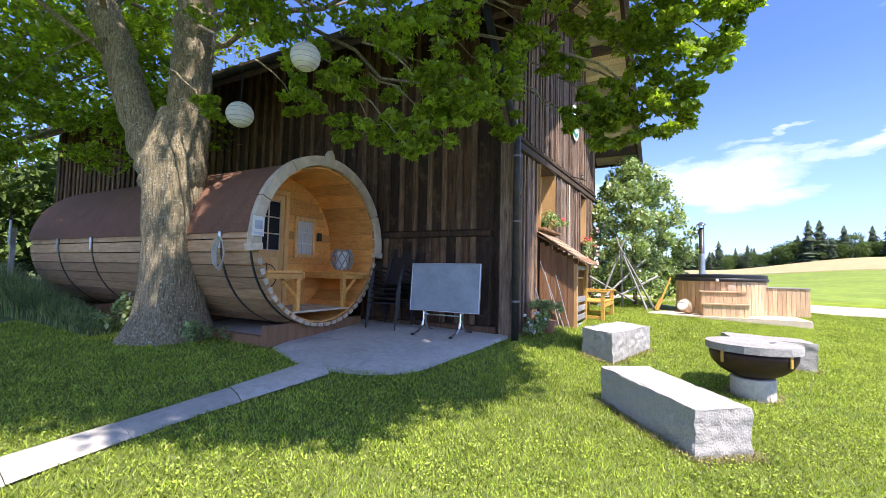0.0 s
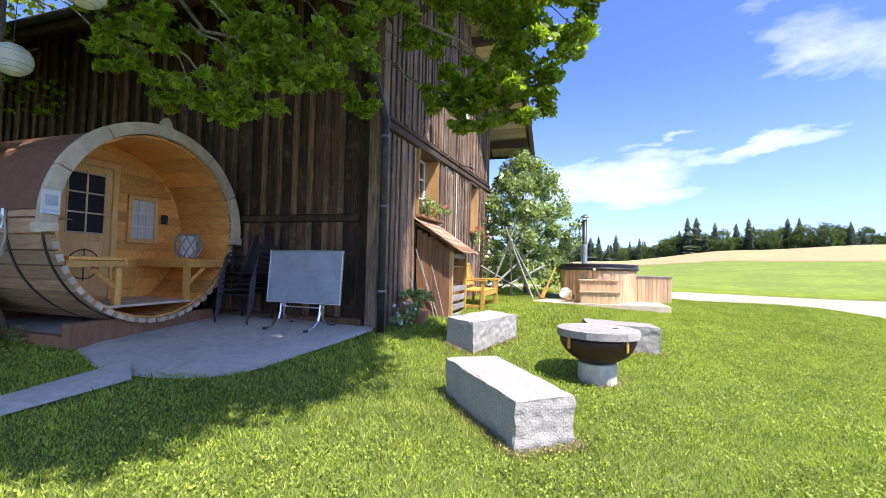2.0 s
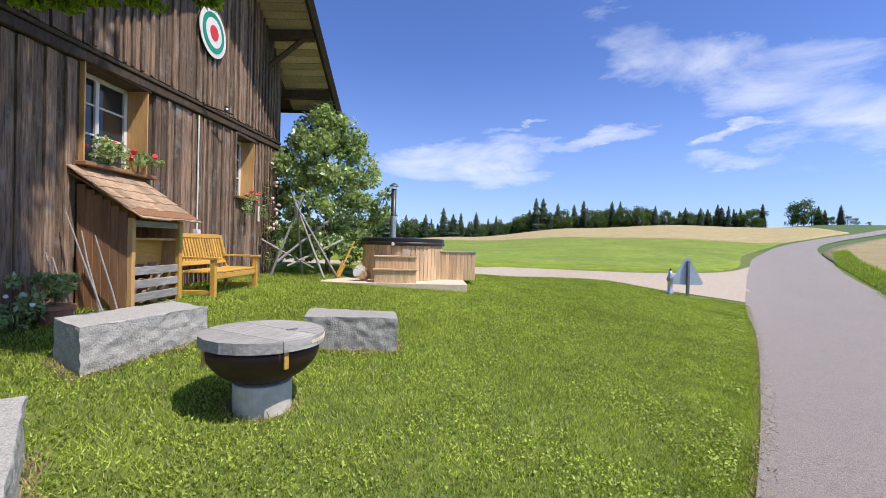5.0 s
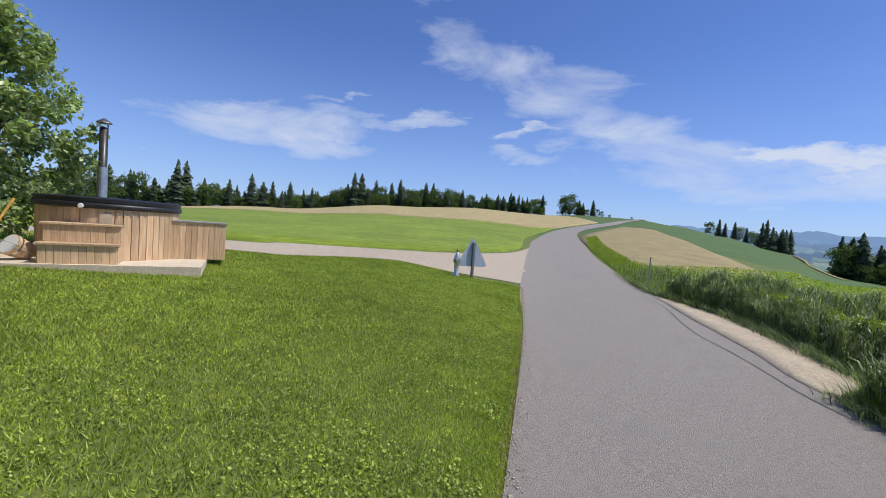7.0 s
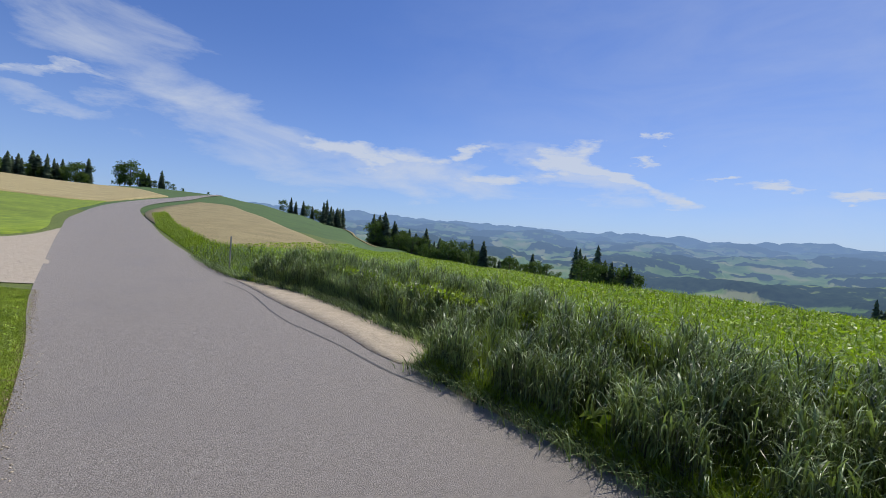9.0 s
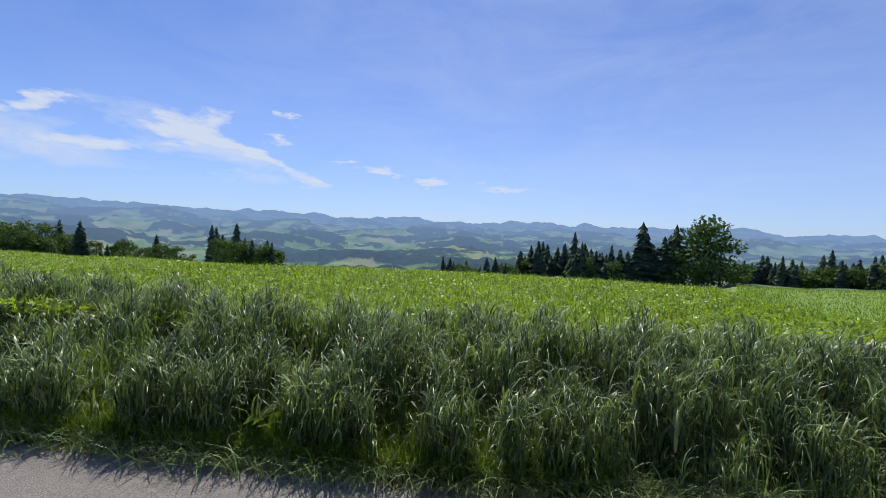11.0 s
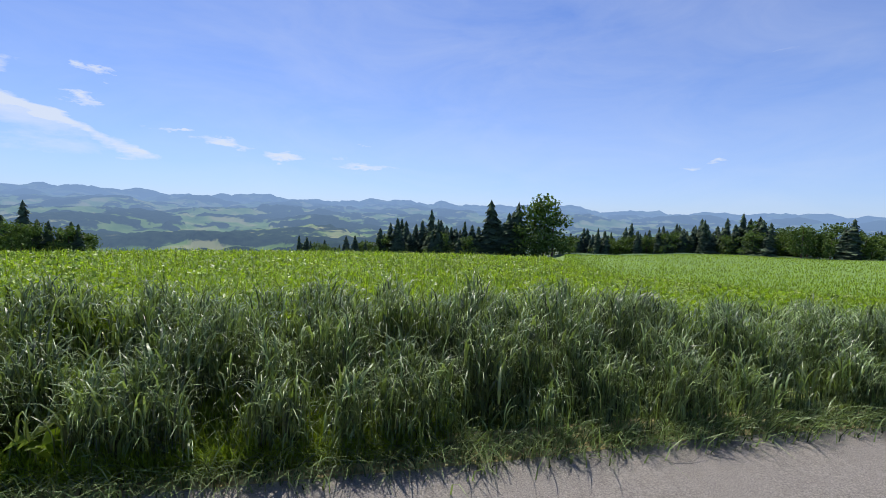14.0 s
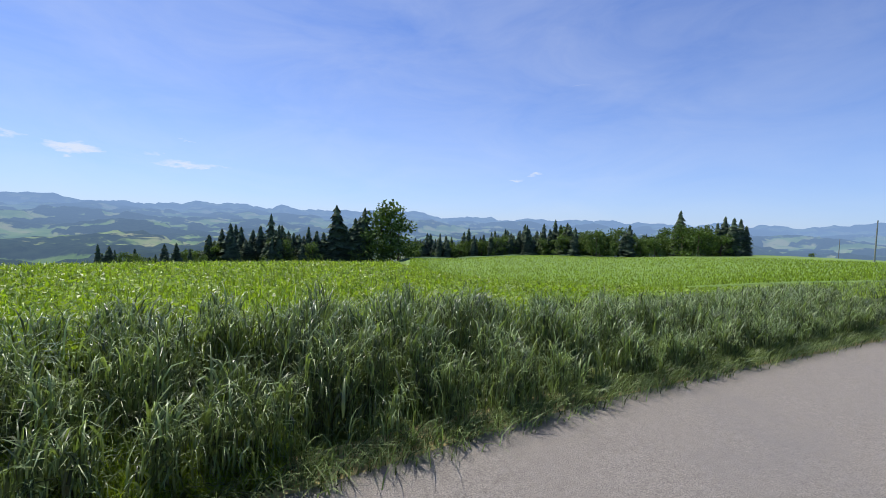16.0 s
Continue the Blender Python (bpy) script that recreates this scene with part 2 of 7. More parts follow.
M_BROWNWOOD = mat("brown_stained_boards", (0.20, 0.095, 0.045), (0.34, 0.18, 0.09), 5.0, 0.7, 0.25, stretch=(6, 6, 0.6), vary=0.15)
M_SHINGLE = mat("split_shingles", (0.24, 0.145, 0.085), (0.50, 0.36, 0.24), 6.0, 0.8, 0.4, stretch=(1, 6, 6), vary=0.25)
M_WHITE = mat("white_paint", (0.70, 0.69, 0.65), (0.82, 0.81, 0.78), 8.0, 0.5, 0.05, vary=0.05, big=0.08)
M_BLACK = mat("black_plastic", (0.012, 0.012, 0.013), (0.03, 0.03, 0.032), 12.0, 0.45, 0.05)
M_STEEL = mat("brushed_steel", (0.42, 0.43, 0.45), (0.62, 0.63, 0.65), 20.0, 0.35, 0.05, metal=0.9)
M_CHROME = mat("chrome_tube", (0.75, 0.75, 0.76), (0.85, 0.85, 0.86), 20.0, 0.18, 0.0, metal=1.0)
M_DARKMETAL = mat("grey_metal_frame", (0.16, 0.16, 0.17), (0.26, 0.26, 0.28), 20.0, 0.4, 0.05, metal=0.6)
M_TABLE = mat("grey_table_laminate", (0.22, 0.26, 0.29), (0.33, 0.37, 0.40), 5.0, 0.5, 0.1, spots=(0.42, 0.45, 0.47), spot_scale=4.0, spot_amount=0.5)
M_COPPER = mat("dark_downpipe", (0.030, 0.028, 0.028), (0.07, 0.066, 0.066), 9.0, 0.4, 0.05, metal=0.4)
M_BARK = mat("maple_bark", (0.075, 0.054, 0.030), (0.50, 0.41, 0.25), 16.0, 0.95, 1.0, stretch=(3, 3, 0.35), big=0.35, spots=(0.72, 0.72, 0.58), spot_scale=30.0, spot_amount=0.95)
M_LEAF = mat("maple_leaf", (0.16, 0.235, 0.024), (0.33, 0.43, 0.045), 4.0, 0.42, 0.0, vary=0.5, island=True, trans=0.55)
M_SHRUB = mat("shrub_leaf", (0.19, 0.26, 0.12), (0.41, 0.49, 0.26), 4.0, 0.34, 0.0, vary=0.5, island=True, trans=0.35)
M_SPRUCE = mat("spruce_needles", (0.045, 0.07, 0.034), (0.105, 0.145, 0.066), 2.0, 0.9, 0.0, vary=0.55, island=True)
M_DECID = mat("broadleaf_crown", (0.07, 0.115, 0.026), (0.14, 0.205, 0.05), 2.0, 0.9, 0.0, vary=0.4, island=True, trans=0.2)
M_TRUNK = mat("brown_trunk", (0.08, 0.055, 0.04), (0.18, 0.13, 0.09), 5.0, 0.95, 0.5)
M_PAPER = mat("white_paper", (0.74, 0.74, 0.72), (0.84, 0.84, 0.82), 14.0, 0.8, 0.1, vary=0.03, big=0.05, trans=0.3)
M_TERRA = mat("terracotta", (0.36, 0.15, 0.08), (0.52, 0.26, 0.15), 8.0, 0.85, 0.2)
M_RED = mat("red_petals", (0.55, 0.02, 0.02), (0.75, 0.05, 0.05), 8.0, 0.6, 0.0)
M_PINK = mat("pale_pink_petals", (0.72, 0.42, 0.42), (0.85, 0.65, 0.62), 8.0, 0.6, 0.0)
M_GREENPAINT = mat("green_paint", (0.01, 0.22, 0.14), (0.02, 0.30, 0.20), 8.0, 0.5, 0.0)
M_REDPAINT = mat("red_paint", (0.50, 0.03, 0.03), (0.60, 0.05, 0.05), 8.0, 0.5, 0.0)
M_SIGN = mat("grey_sign_back", (0.36, 0.41, 0.47), (0.45, 0.50, 0.56), 8.0, 0.45, 0.0, metal=0.3)
M_ROPE = mat("natural_rope", (0.46, 0.42, 0.36), (0.64, 0.60, 0.53), 40.0, 0.9, 0.3)
M_LOG = mat("split_firewood", (0.32, 0.20, 0.11), (0.58, 0.42, 0.26), 8.0, 0.85, 0.3, vary=0.35, island=True)

M_BATTEN = mat("worn_battens", (0.035, 0.020, 0.012), (0.26, 0.155, 0.085), 5.0, 0.8, 0.7, stretch=(6, 6, 0.5), vary=0.5, big=0.4, spots=(0.34, 0.25, 0.16), spot_scale=3.0, spot_amount=0.5)
M_DOORPINE = mat("pale_door_pine", (0.74, 0.40, 0.13), (0.92, 0.60, 0.25), 5.0, 0.45, 0.15, stretch=(6, 6, 0.8), vary=0.08, spots=(0.42, 0.18, 0.05), spot_scale=7.0, spot_amount=0.35)
M_CHAIR = mat("black_chair_tube", (0.018, 0.018, 0.020), (0.045, 0.045, 0.05), 20.0, 0.35, 0.05, metal=0.3)
M_CURTAIN = mat("pale_curtain", (0.50, 0.49, 0.44), (0.66, 0.64, 0.58), 9.0, 0.5, 0.1, stretch=(4, 4, 0.5))


def glass(name):
    m = bpy.data.materials.new(name)
    m.use_nodes = True
    b = m.node_tree.nodes["Principled BSDF"]
    b.inputs["Base Color"].default_value = (0.03, 0.035, 0.04, 1)
    b.inputs["Roughness"].default_value = 0.04
    b.inputs["Specular IOR Level"].default_value = 0.7
    return m


M_GLASS = glass("dark_window_glass")

# ---- mesh helpers ----


def link_bm(bm, name):
    me = bpy.data.meshes.new(name)
    bm.to_mesh(me)
    bm.free()
    return me


def part(name, bm, material, parent=None, label="", m=None, smooth=False):
    me = bm if isinstance(bm, bpy.types.Mesh) else link_bm(bm, name)
    if material and not me.materials:
        me.materials.append(material)
    if smooth:
        me.shade_smooth()
    ob = new(name, me)
    ob.parent = parent
    if m is not None:
        ob.matrix_basis = m
    if label:
        ob["label"] = label
    return ob


def thing(name, m, label, category, group="", kind=""):
    e = new(name)
    e.empty_display_size = 0.1
    e.matrix_basis = m
    return tagged(e, label, category, group, kind)


def box(bm, x0, x1, y0, y1, z0, z1, m=None, bevel=0.0):
    cs = [Vector((x, y, z)) for z in (z0, z1) for y in (y0, y1) for x in (x0, x1)]
    v = [bm.verts.new(m @ c if m else c) for c in cs]
    fs = [bm.faces.new([v[i] for i in q]) for q in ((0, 2, 3, 1), (4, 5, 7, 6), (0, 1, 5, 4), (2, 6, 7, 3), (0, 4, 6, 2), (1, 3, 7, 5))]
    if bevel:
        es = {e for f in fs for e in f.edges}
        bmesh.ops.bevel(bm, geom=list(es), offset=bevel, segments=1, affect="EDGES")
    return bm


def boxm(*a, m=None, bevel=0.004):
    return box(bmesh.new(), *a, m=m, bevel=bevel)


def tube(bm, pts, radii, seg=8, cap=True):
    """A tapered tube along points."""
    pts = [Vector(p) for p in pts]
    if not hasattr(radii, "__len__"):
        radii = [radii] * len(pts)
    rings, side = [], None
    for i, (p, r) in enumerate(zip(pts, radii)):
        d = (pts[min(i + 1, len(pts) - 1)] - pts[max(i - 1, 0)]).normalized()
        if side is None:
            side = d.cross(Vector((0, 0, 1)) if abs(d.z) < 0.9 else Vector((1, 0, 0))).normalized()
        side = (side - d * side.dot(d)).normalized()
        up = d.cross(side)
        rings.append([bm.verts.new(p + (side * math.cos(a) + up * math.sin(a)) * r) for a in (2 * math.pi * j / seg for j in range(seg))])
    for a, b in zip(rings, rings[1:]):
        for j in range(seg):
            bm.faces.new((a[j], a[(j + 1) % seg], b[(j + 1) % seg], b[j]))
    if cap:
        bm.faces.new(rings[0][::-1])
        bm.faces.new(rings[-1])
    return bm


def lathe(bm, profile, seg=32, m=None):
    """A turned body from (radius, z) pairs."""
    rings = []
    for r, z in profile:
        ring = []
        for j in range(seg):
            a = 2 * math.pi * j / seg
            c = Vector((r * math.cos(a), r * math.sin(a), z))
            ring.append(bm.verts.new(m @ c if m else c))
        rings.append(ring)
    for a, b in zip(rings, rings[1:]):
        for j in range(seg):
            bm.faces.new((a[j], a[(j + 1) % seg], b[(j + 1) % seg], b[j]))
    bm.faces.new(rings[0][::-1])
    bm.faces.new(rings[-1])
    return bm


def prism(bm, poly, z0, z1):
    lo = [bm.verts.new((x, y, z0)) for x, y in poly]
    hi = [bm.verts.new((x, y, z1)) for x, y in poly]
    n = len(poly)
    bm.faces.new(lo[::-1])
    bm.faces.new(hi)
    for i in range(n):
        bm.faces.new((lo[i], lo[(i + 1) % n], hi[(i + 1) % n], hi[i]))
    return bm


def raw_mesh(name, verts, faces, material, smooth=False):
    """A mesh from numpy arrays; faces all have one corner count."""
    me = bpy.data.meshes.new(name)
    n, k = faces.shape
    me.vertices.add(len(verts))
    me.vertices.foreach_set("co", np.asarray(verts, np.float32).ravel())
    me.loops.add(n * k)
    me.loops.foreach_set("vertex_index", np.asarray(faces, np.int32).ravel())
    me.polygons.add(n)
    me.polygons.foreach_set("loop_start", np.arange(0, n * k, k, dtype=np.int32))
    me.polygons.foreach_set("loop_total", np.full(n, k, np.int32))
    if smooth:
        me.polygons.foreach_set("use_smooth", np.ones(n, bool))
    me.materials.append(material)
    me.update(calc_edges=True)
    return me


# ---- the lie of the land ----

PIV = (6.7, 2.2)
EDGE = [  # azimuth, elevation and distance of the field's far edge
    (-180, -5.4, 65), (-175, -4.1, 78), (-155, -3.0, 100), (-130, -1.6, 140), (-90, -0.3, 160), (-40, 0.2, 160), (15, 0.0, 180), (30, 0.9, 180), (45, 2.4, 180), (56, 2.9, 180),
    (64, 2.7, 190), (70, 3.0, 200), (76, 2.85, 195), (80, 2.35, 188), (85, 1.4, 175), (90, 0.1, 160), (96, -1.8, 130), (104, -3.3, 105), (110, -4.0, 90), (130, -5.9, 65), (155, -5.7, 60), (178, -5.5, 64), (180, -5.4, 65)]


def edge(az):
    for (a, e, r), (b, f, s) in zip(EDGE, EDGE[1:]):
        if a <= az <= b:
            w = (az - a) / (b - a); w = w * w * (3 - 2 * w)
            return e + (f - e) * w, r + (s - r) * w


def near(x, y):
    d = -0.41 * x + 0.91 * (y + 0.1)
    z = 0.02 + 0.008 * max(-10, min(x, 20))
    if d > 0:
        z += 0.115 * d / (1 + 0.06 * d)
    elif d < -3.5:
        z -= 0.04 * (-3.5 - d)
    return z + 0.2 * math.exp(-((x - 1.5) ** 2 + (y - 8.5) ** 2) / 12.5) - 0.11 * math.exp(-((x - 2.7) ** 2 + (y - 4.6) ** 2) / 4.0)


def hollow(az, r, far):
    """The shallow dip between the crop by the road and the rowed field."""
    if r < 10 or r > far or not -178 < az < -118:
        return 0.0
    depth = 2.0 * min(1, (az + 178) / 9) * min(1, (-118 - az) / 28)
    u = (r - 10) / 22 if r < 32 else (far - r) / (far - 32)
    return depth * u * u * (3 - 2 * u)


def ground(x, y):
    dx, dy = x - PIV[0], y - PIV[1]
    r = math.hypot(dx, dy)
    az = math.degrees(math.atan2(dx, dy))
    e, far = edge(az)
    if r < 14:
        return near(x, y) - hollow(az, r, far)
    z0 = near(PIV[0] + dx / r * 14, PIV[1] + dy / r * 14)
    ze = 1.65 + far * math.tan(math.radians(e)) - (0.9 if e < -0.5 else 0)
    w = (r - 14) / (far - 14)
    if w <= 1:
        w2 = w ** 1.12
        return z0 + (ze - z0) * w2 - hollow(az, r, far)
    return ze



def grid_polar():
    """The ground: one sheet from under the feet to the horizon."""
    radii = [0.0] + [0.7 * i for i in range(1, 25)] + [17.5 * 1.09 ** i for i in range(1, 30)]
    while radii[-1] < 4500:
        radii.append(radii[-1] * 1.18)
    n = 240
    vs, fs = [(PIV[0], PIV[1], ground(*PIV))], []
    for r in radii[1:]:
        for j in range(n):
            az = -180 + 360 * j / n
            x, y = PIV[0] + r * math.sin(radians(az)), PIV[1] + r * math.cos(radians(az))
            z = ground(x, y)
            e, far = edge(az)
            if r > far * 1.15:
                drop = (r - far * 1.15) * (0.16 if abs(az) > 92 else 0.02)
                z -= min(drop, 160 if abs(az) > 92 else 12)
            vs.append((x, y, z - 0.012))
    tri = [(0, 1 + (j + 1) % n, 1 + j) for j in range(n)]
    for i in range(len(radii) - 2):
        for j in range(n):
            a, b = 1 + i * n + j, 1 + i * n + (j + 1) % n
            fs.append((a, b, b + n, a + n))
    me = bpy.data.meshes.new("ground")
    me.from_pydata(vs, [], tri + fs)
    me.materials.append(M_LAWN)
    me.materials.append(M_FARGREEN)
    for p in me.polygons:
        p.use_smooth = True
        c = p.center
        if math.hypot(c[0] - PIV[0], c[1] - PIV[1]) > 45:
            p.material_index = 1
    ob = new("ground", me)
    return tagged(ob, "gently sloping mown green lawn and pasture", "ground", kind="structure")


def along(line, s):
    """The point at the share s of a polyline."""
    f = s * (len(line) - 1)
    i = min(int(f), len(line) - 2)
    w = f - i
    return [a + (b - a) * w for a, b in zip(line[i], line[i + 1])]


def smooth_line(line, n=60):
    """A smooth curve through the points."""
    pts = [Vector((*p, 0)) for p in line]
    pts = [2 * pts[0] - pts[1]] + pts + [2 * pts[-1] - pts[-2]]
    out, k = [], max(2, n // (len(line) - 1))
    for i in range(1, len(pts) - 2):
        a, b, c, d = pts[i - 1:i + 3]
        for j in range(k):
            t = j / k
            q = 0.5 * (2 * b + (c - a) * t + (2 * a - 5 * b + 4 * c - d) * t * t + (3 * b - a - 3 * c + d) * t ** 3)
            out.append((q.x, q.y))
    out.append(line[-1])
    return out


def drape(name, left, right, lift, material, n=80, across=8, thick=0.0, far_lift=0.0, skirt=0.0):
    """A strip between two lines, laid on the land."""
    left, right = smooth_line(left, n), smooth_line(right, n)
    vs, fs = [], []
    for i in range(n + 1):
        a, b = along(left, i / n), along(right, i / n)
        for j in range(across + 1):
            w = j / across
            x, y = a[0] + (b[0] - a[0]) * w, a[1] + (b[1] - a[1]) * w
            r = math.hypot(x - PIV[0], y - PIV[1])
            edge_drop = thick if j in (0, across) else 0
            vs.append((x, y, ground(x, y) + lift + far_lift * max(0, r - 15) - edge_drop))
    w = across + 1
    for i in range(n):
        for j in range(across):
            fs.append((i * w + j, i * w + j + 1, (i + 1) * w + j + 1, (i + 1) * w + j))
    if skirt:
        # the sheet's border is turned down into the soil
        rim = [i * w for i in range(n + 1)] + [n * w + j for j in range(1, w)] + [i * w + across for i in range(n - 1, -1, -1)] + [j for j in range(across - 1, 0, -1)]
        low = len(vs)
        vs += [(vs[i][0], vs[i][1], vs[i][2] - skirt) for i in rim]
        for k in range(len(rim)):
            k2 = (k + 1) % len(rim)
            fs.append((rim[k], rim[k2], low + k2, low + k))
    me = bpy.data.meshes.new(name)
    me.from_pydata(vs, [], fs)
    me.shade_smooth()
    me.materials.append(material)
    bm = bmesh.new()
    bm.from_mesh(me)
    bmesh.ops.recalc_face_normals(bm, faces=bm.faces)
    if sum(f.normal.z for f in bm.faces) < 0:
        bmesh.ops.reverse_faces(bm, faces=bm.faces)
    bm.to_mesh(me)
    bm.free()
    return new(name, me)


ROAD_L = [(-22, -8.6), (-12, -5.0), (-4, -1.75), (0, -0.05), (5.36, 2.34), (8.1, 3.6), (11.75, 5.42), (16.3, 7.9), (29.5, 14.4), (41, 19.5), (64, 27), (105, 34.3), (140, 41), (170, 45.2), (200, 49.6)]
ROAD_R = [(-20, -11.6), (-10, -7.3), (-2.42, -4.19), (3.8, -1.95), (7.05, -0.5), (8.6, 0.2), (11.4, 1.45), (15.0, 3.0), (22.7, 6.9), (35.6, 12.9), (62, 23.2), (106, 31.4), (140, 38.4), (170, 43), (200, 47.6)]
grid_polar()
tagged(drape("road", ROAD_L, ROAD_R, 0.012, M_ROAD, 150, 8, far_lift=0.001), "narrow worn grey asphalt lane with patches", "road", kind="structure")
LANE_S = [(16.2, 7.8), (15.0, 9.6), (14.7, 11.3), (13.2, 11.9), (11.2, 12.1), (9.9, 13.1), (6, 15.5), (-4, 21)]
LANE_N = [(31.0, 15.0), (25.0, 13.3), (20.2, 13.4), (17.5, 13.9), (15.4, 14.5), (13.0, 15.0), (10.8, 15.3), (-1, 23)]
tagged(drape("gravel_lane", LANE_N, LANE_S, 0.006, M_GRAVEL, 60, 6), "pale gravel farm track joining the asphalt road", "gravel track", kind="structure")
M_SAND = mat("sandy_gravel", (0.42, 0.335, 0.23), (0.74, 0.62, 0.46), 30.0, 0.9, 0.6, big=0.3, spots=(0.34, 0.26, 0.17), spot_scale=3.0, spot_amount=0.5)
tagged(drape("gravel_strip", [(11.45, 1.56), (12.0, 1.86), (12.9, 2.2), (14.2, 2.84), (15.3, 3.4), (16.9, 4.12), (18.2, 4.75)], [(11.5, 1.0), (12.2, 1.05), (13.4, 1.3), (15.0, 1.85), (16.4, 2.5), (17.5, 3.3), (18.4, 4.5)], 0.024, M_SAND, 24, 4, skirt=0.06), "pale sandy gravel strip beside the asphalt road", "gravel", kind="structure")
tagged(drape("meadow", [(-1, 23.4), (10.8, 15.7), (13, 15.4), (15.4, 14.9), (20.2, 13.8), (25, 13.7), (30, 15.2), (41, 20.5), (60, 27)], [(25, 150), (40, 125), (50, 92), (53, 72), (55, 56), (57, 46), (59, 38), (62, 32), (66, 29)], 0.03, M_FIELD, 60, 20, far_lift=0.0012, skirt=0.15), "bright yellow-green meadow beyond the gravel track", "meadow", kind="structure")
tagged(drape("ripe_field_north", [(25, 150), (40, 125), (50, 92), (53, 72), (55, 56), (57, 46), (59, 38), (62, 32), (66, 29)], [(80, 165), (105, 152), (128, 137), (142, 120), (152, 105), (160, 90), (165, 78), (150, 60), (106, 36)], 0.04, M_TAN, 60, 20, far_lift=0.0016, skirt=0.3), "pale tan field of ripening grain on the rise", "field", kind="structure")
tagged(drape("ripe_field_east", [(27.6, 8.6), (34.2, 11.9), (47.6, 17.9), (65, 22.0), (93, 26.6)], [(27.3, 7.2), (34.5, 2.2), (46, 5.0), (62, 9.6), (95, 21)], 0.06, M_TAN, 40, 12, far_lift=0.0012, skirt=0.2), "pale tan grain field beside the road", "field", kind="structure")
tagged(drape("ripe_field_ridge", [(144, 0), (139, -4.5), (134, -8.9)], [(120, -2.5), (115, -5), (111, -7.9)], 0.1, M_TAN, 12, 6, far_lift=0.0015, skirt=0.2), "small yellow grain field on the far slope", "field", kind="structure")

# concrete path and patio
PATH_L = smooth_line([(-3.9, 0.6), (-3.1, 2.1), (-2.83, 2.75), (-2.3, 3.72), (-1.5, 5.3)], 60)
PATH_R = smooth_line([(-3.45, 0.4), (-2.72, 1.9), (-2.47, 2.52), (-2.0, 3.48), (-1.2, 4.7)], 60)
garden_path = tagged(new("garden_path"), "narrow path of grey concrete slabs", "path", kind="structure")
for i in range(6):
    a, b = i * 10, i * 10 + 10
    slab_l, slab_r = PATH_L[a:b + 1], PATH_R[a:b + 1]
    slab_l[0], slab_r[0] = along(slab_l, 0.007), along(slab_r, 0.007)
    ob = drape("slab", [slab_l[0], slab_l[5], slab_l[-1]], [slab_r[0], slab_r[5], slab_r[-1]], 0.034 + 0.004 * (i % 2), M_CONC, 10, 4, thick=0.03)
    ob.parent = garden_path
tagged(drape("patio", [(-6.5, 9.4), (-3.9, 7.0), (-2.7, 6.3), (-1.6, 5.0), (-0.5, 4.75), (0.3, 5.6), (1.0, 6.5)], [(-6.0, 9.8), (-4.0, 9.2), (-3.0, 8.7), (-1.6, 8.0), (-0.8, 7.55), (0.2, 7.0), (1.03, 6.6)], 0.035, M_CONC, 40, 8, thick=0.03), "grey concrete patio slab at the barn wall", "patio", kind="structure")

# tar seams and cracks in the asphalt
for pts, w in (([(17.83, 4.94), (16.79, 4.3), (15.62, 3.81), (14.61, 3.46), (13.56, 3.02), (13.1, 2.72), (12.28, 2.25), (11.6, 1.92), (11.09, 1.65), (10.59, 1.29)], 0.032), ([(16.94, 4.03), (15.9, 3.66), (15.56, 3.43), (14.9, 3.2), (14.33, 2.86), (13.7, 2.56), (13.38, 2.32), (12.4, 1.94), (11.71, 1.57)], 0.06), ([(34.96, 16.65), (34.09, 14.62), (33.34, 12.82)], 0.22), ([(17.6, 6.1), (17.83, 5.56), (18.12, 5.01)], 0.05)):
    left = [(x + 0.02 * math.sin(9 * x), y + w * 0.5) for x, y in pts]
    right = [(x + w * 0.35 * math.sin(5 * x), y - w * 0.5 * (0.6 + 0.4 * math.sin(7 * x))) for x, y in pts]
    tagged(drape("tar_seam", left, right, 0.017, M_CRACK, 24, 1), "dark tar seam in the worn asphalt", "tar seam", kind="structure")
tagged(drape("dry_verge", [(-4, -4.55), (3.8, -1.9), (7.05, -0.45), (8.6, 0.24), (10.7, 1.2)], [(-4, -5.1), (3.8, -2.3), (7.05, -0.9), (8.7, -0.2), (10.9, 0.85)], 0.016, M_DRY, 40, 4), "dry straw litter along the asphalt edge", "verge", kind="structure")

def ring(azs, share, r0=0.0):
    out = []
    for az in azs:
        r = r0 or edge((az + 180) % 360 - 180)[1] * share
        out.append((PIV[0] + r * math.sin(radians(az)), PIV[1] + r * math.cos(radians(az))))
    return out


M_ROWS = mat("young_rows", (0.09, 0.155, 0.02), (0.20, 0.29, 0.05), 1.6, 0.9, 0.6, stretch=(0.35, 3.0, 1), big=0.3, spots=(0.05, 0.085, 0.02), spot_scale=0.9, spot_amount=0.35)
tagged(drape("rowed_field", ring(range(184, 252, 4), 0, 35.0), ring(range(184, 252, 4), 0.99), 0.35, M_ROWS, 68, 24), "paler green crop field with faint rows", "field", kind="structure")


# ---- the barn ----
BARN = pose(1.04, 6.6, 0, 0, 0, 61.28)   # x along the gable, y along the eaves wall, outside is negative
rng = random.Random(7)
GABLE, LONG, EAVE_Z, SLOPE, OVER = 7.2, 16.0, 5.25, 0.62, 1.25
BASE = 0.5


def roof_z(k):
    """Height of the roof's underside along the gable."""
    return EAVE_Z + SLOPE * (min(k, GABLE - k) + 1.2)


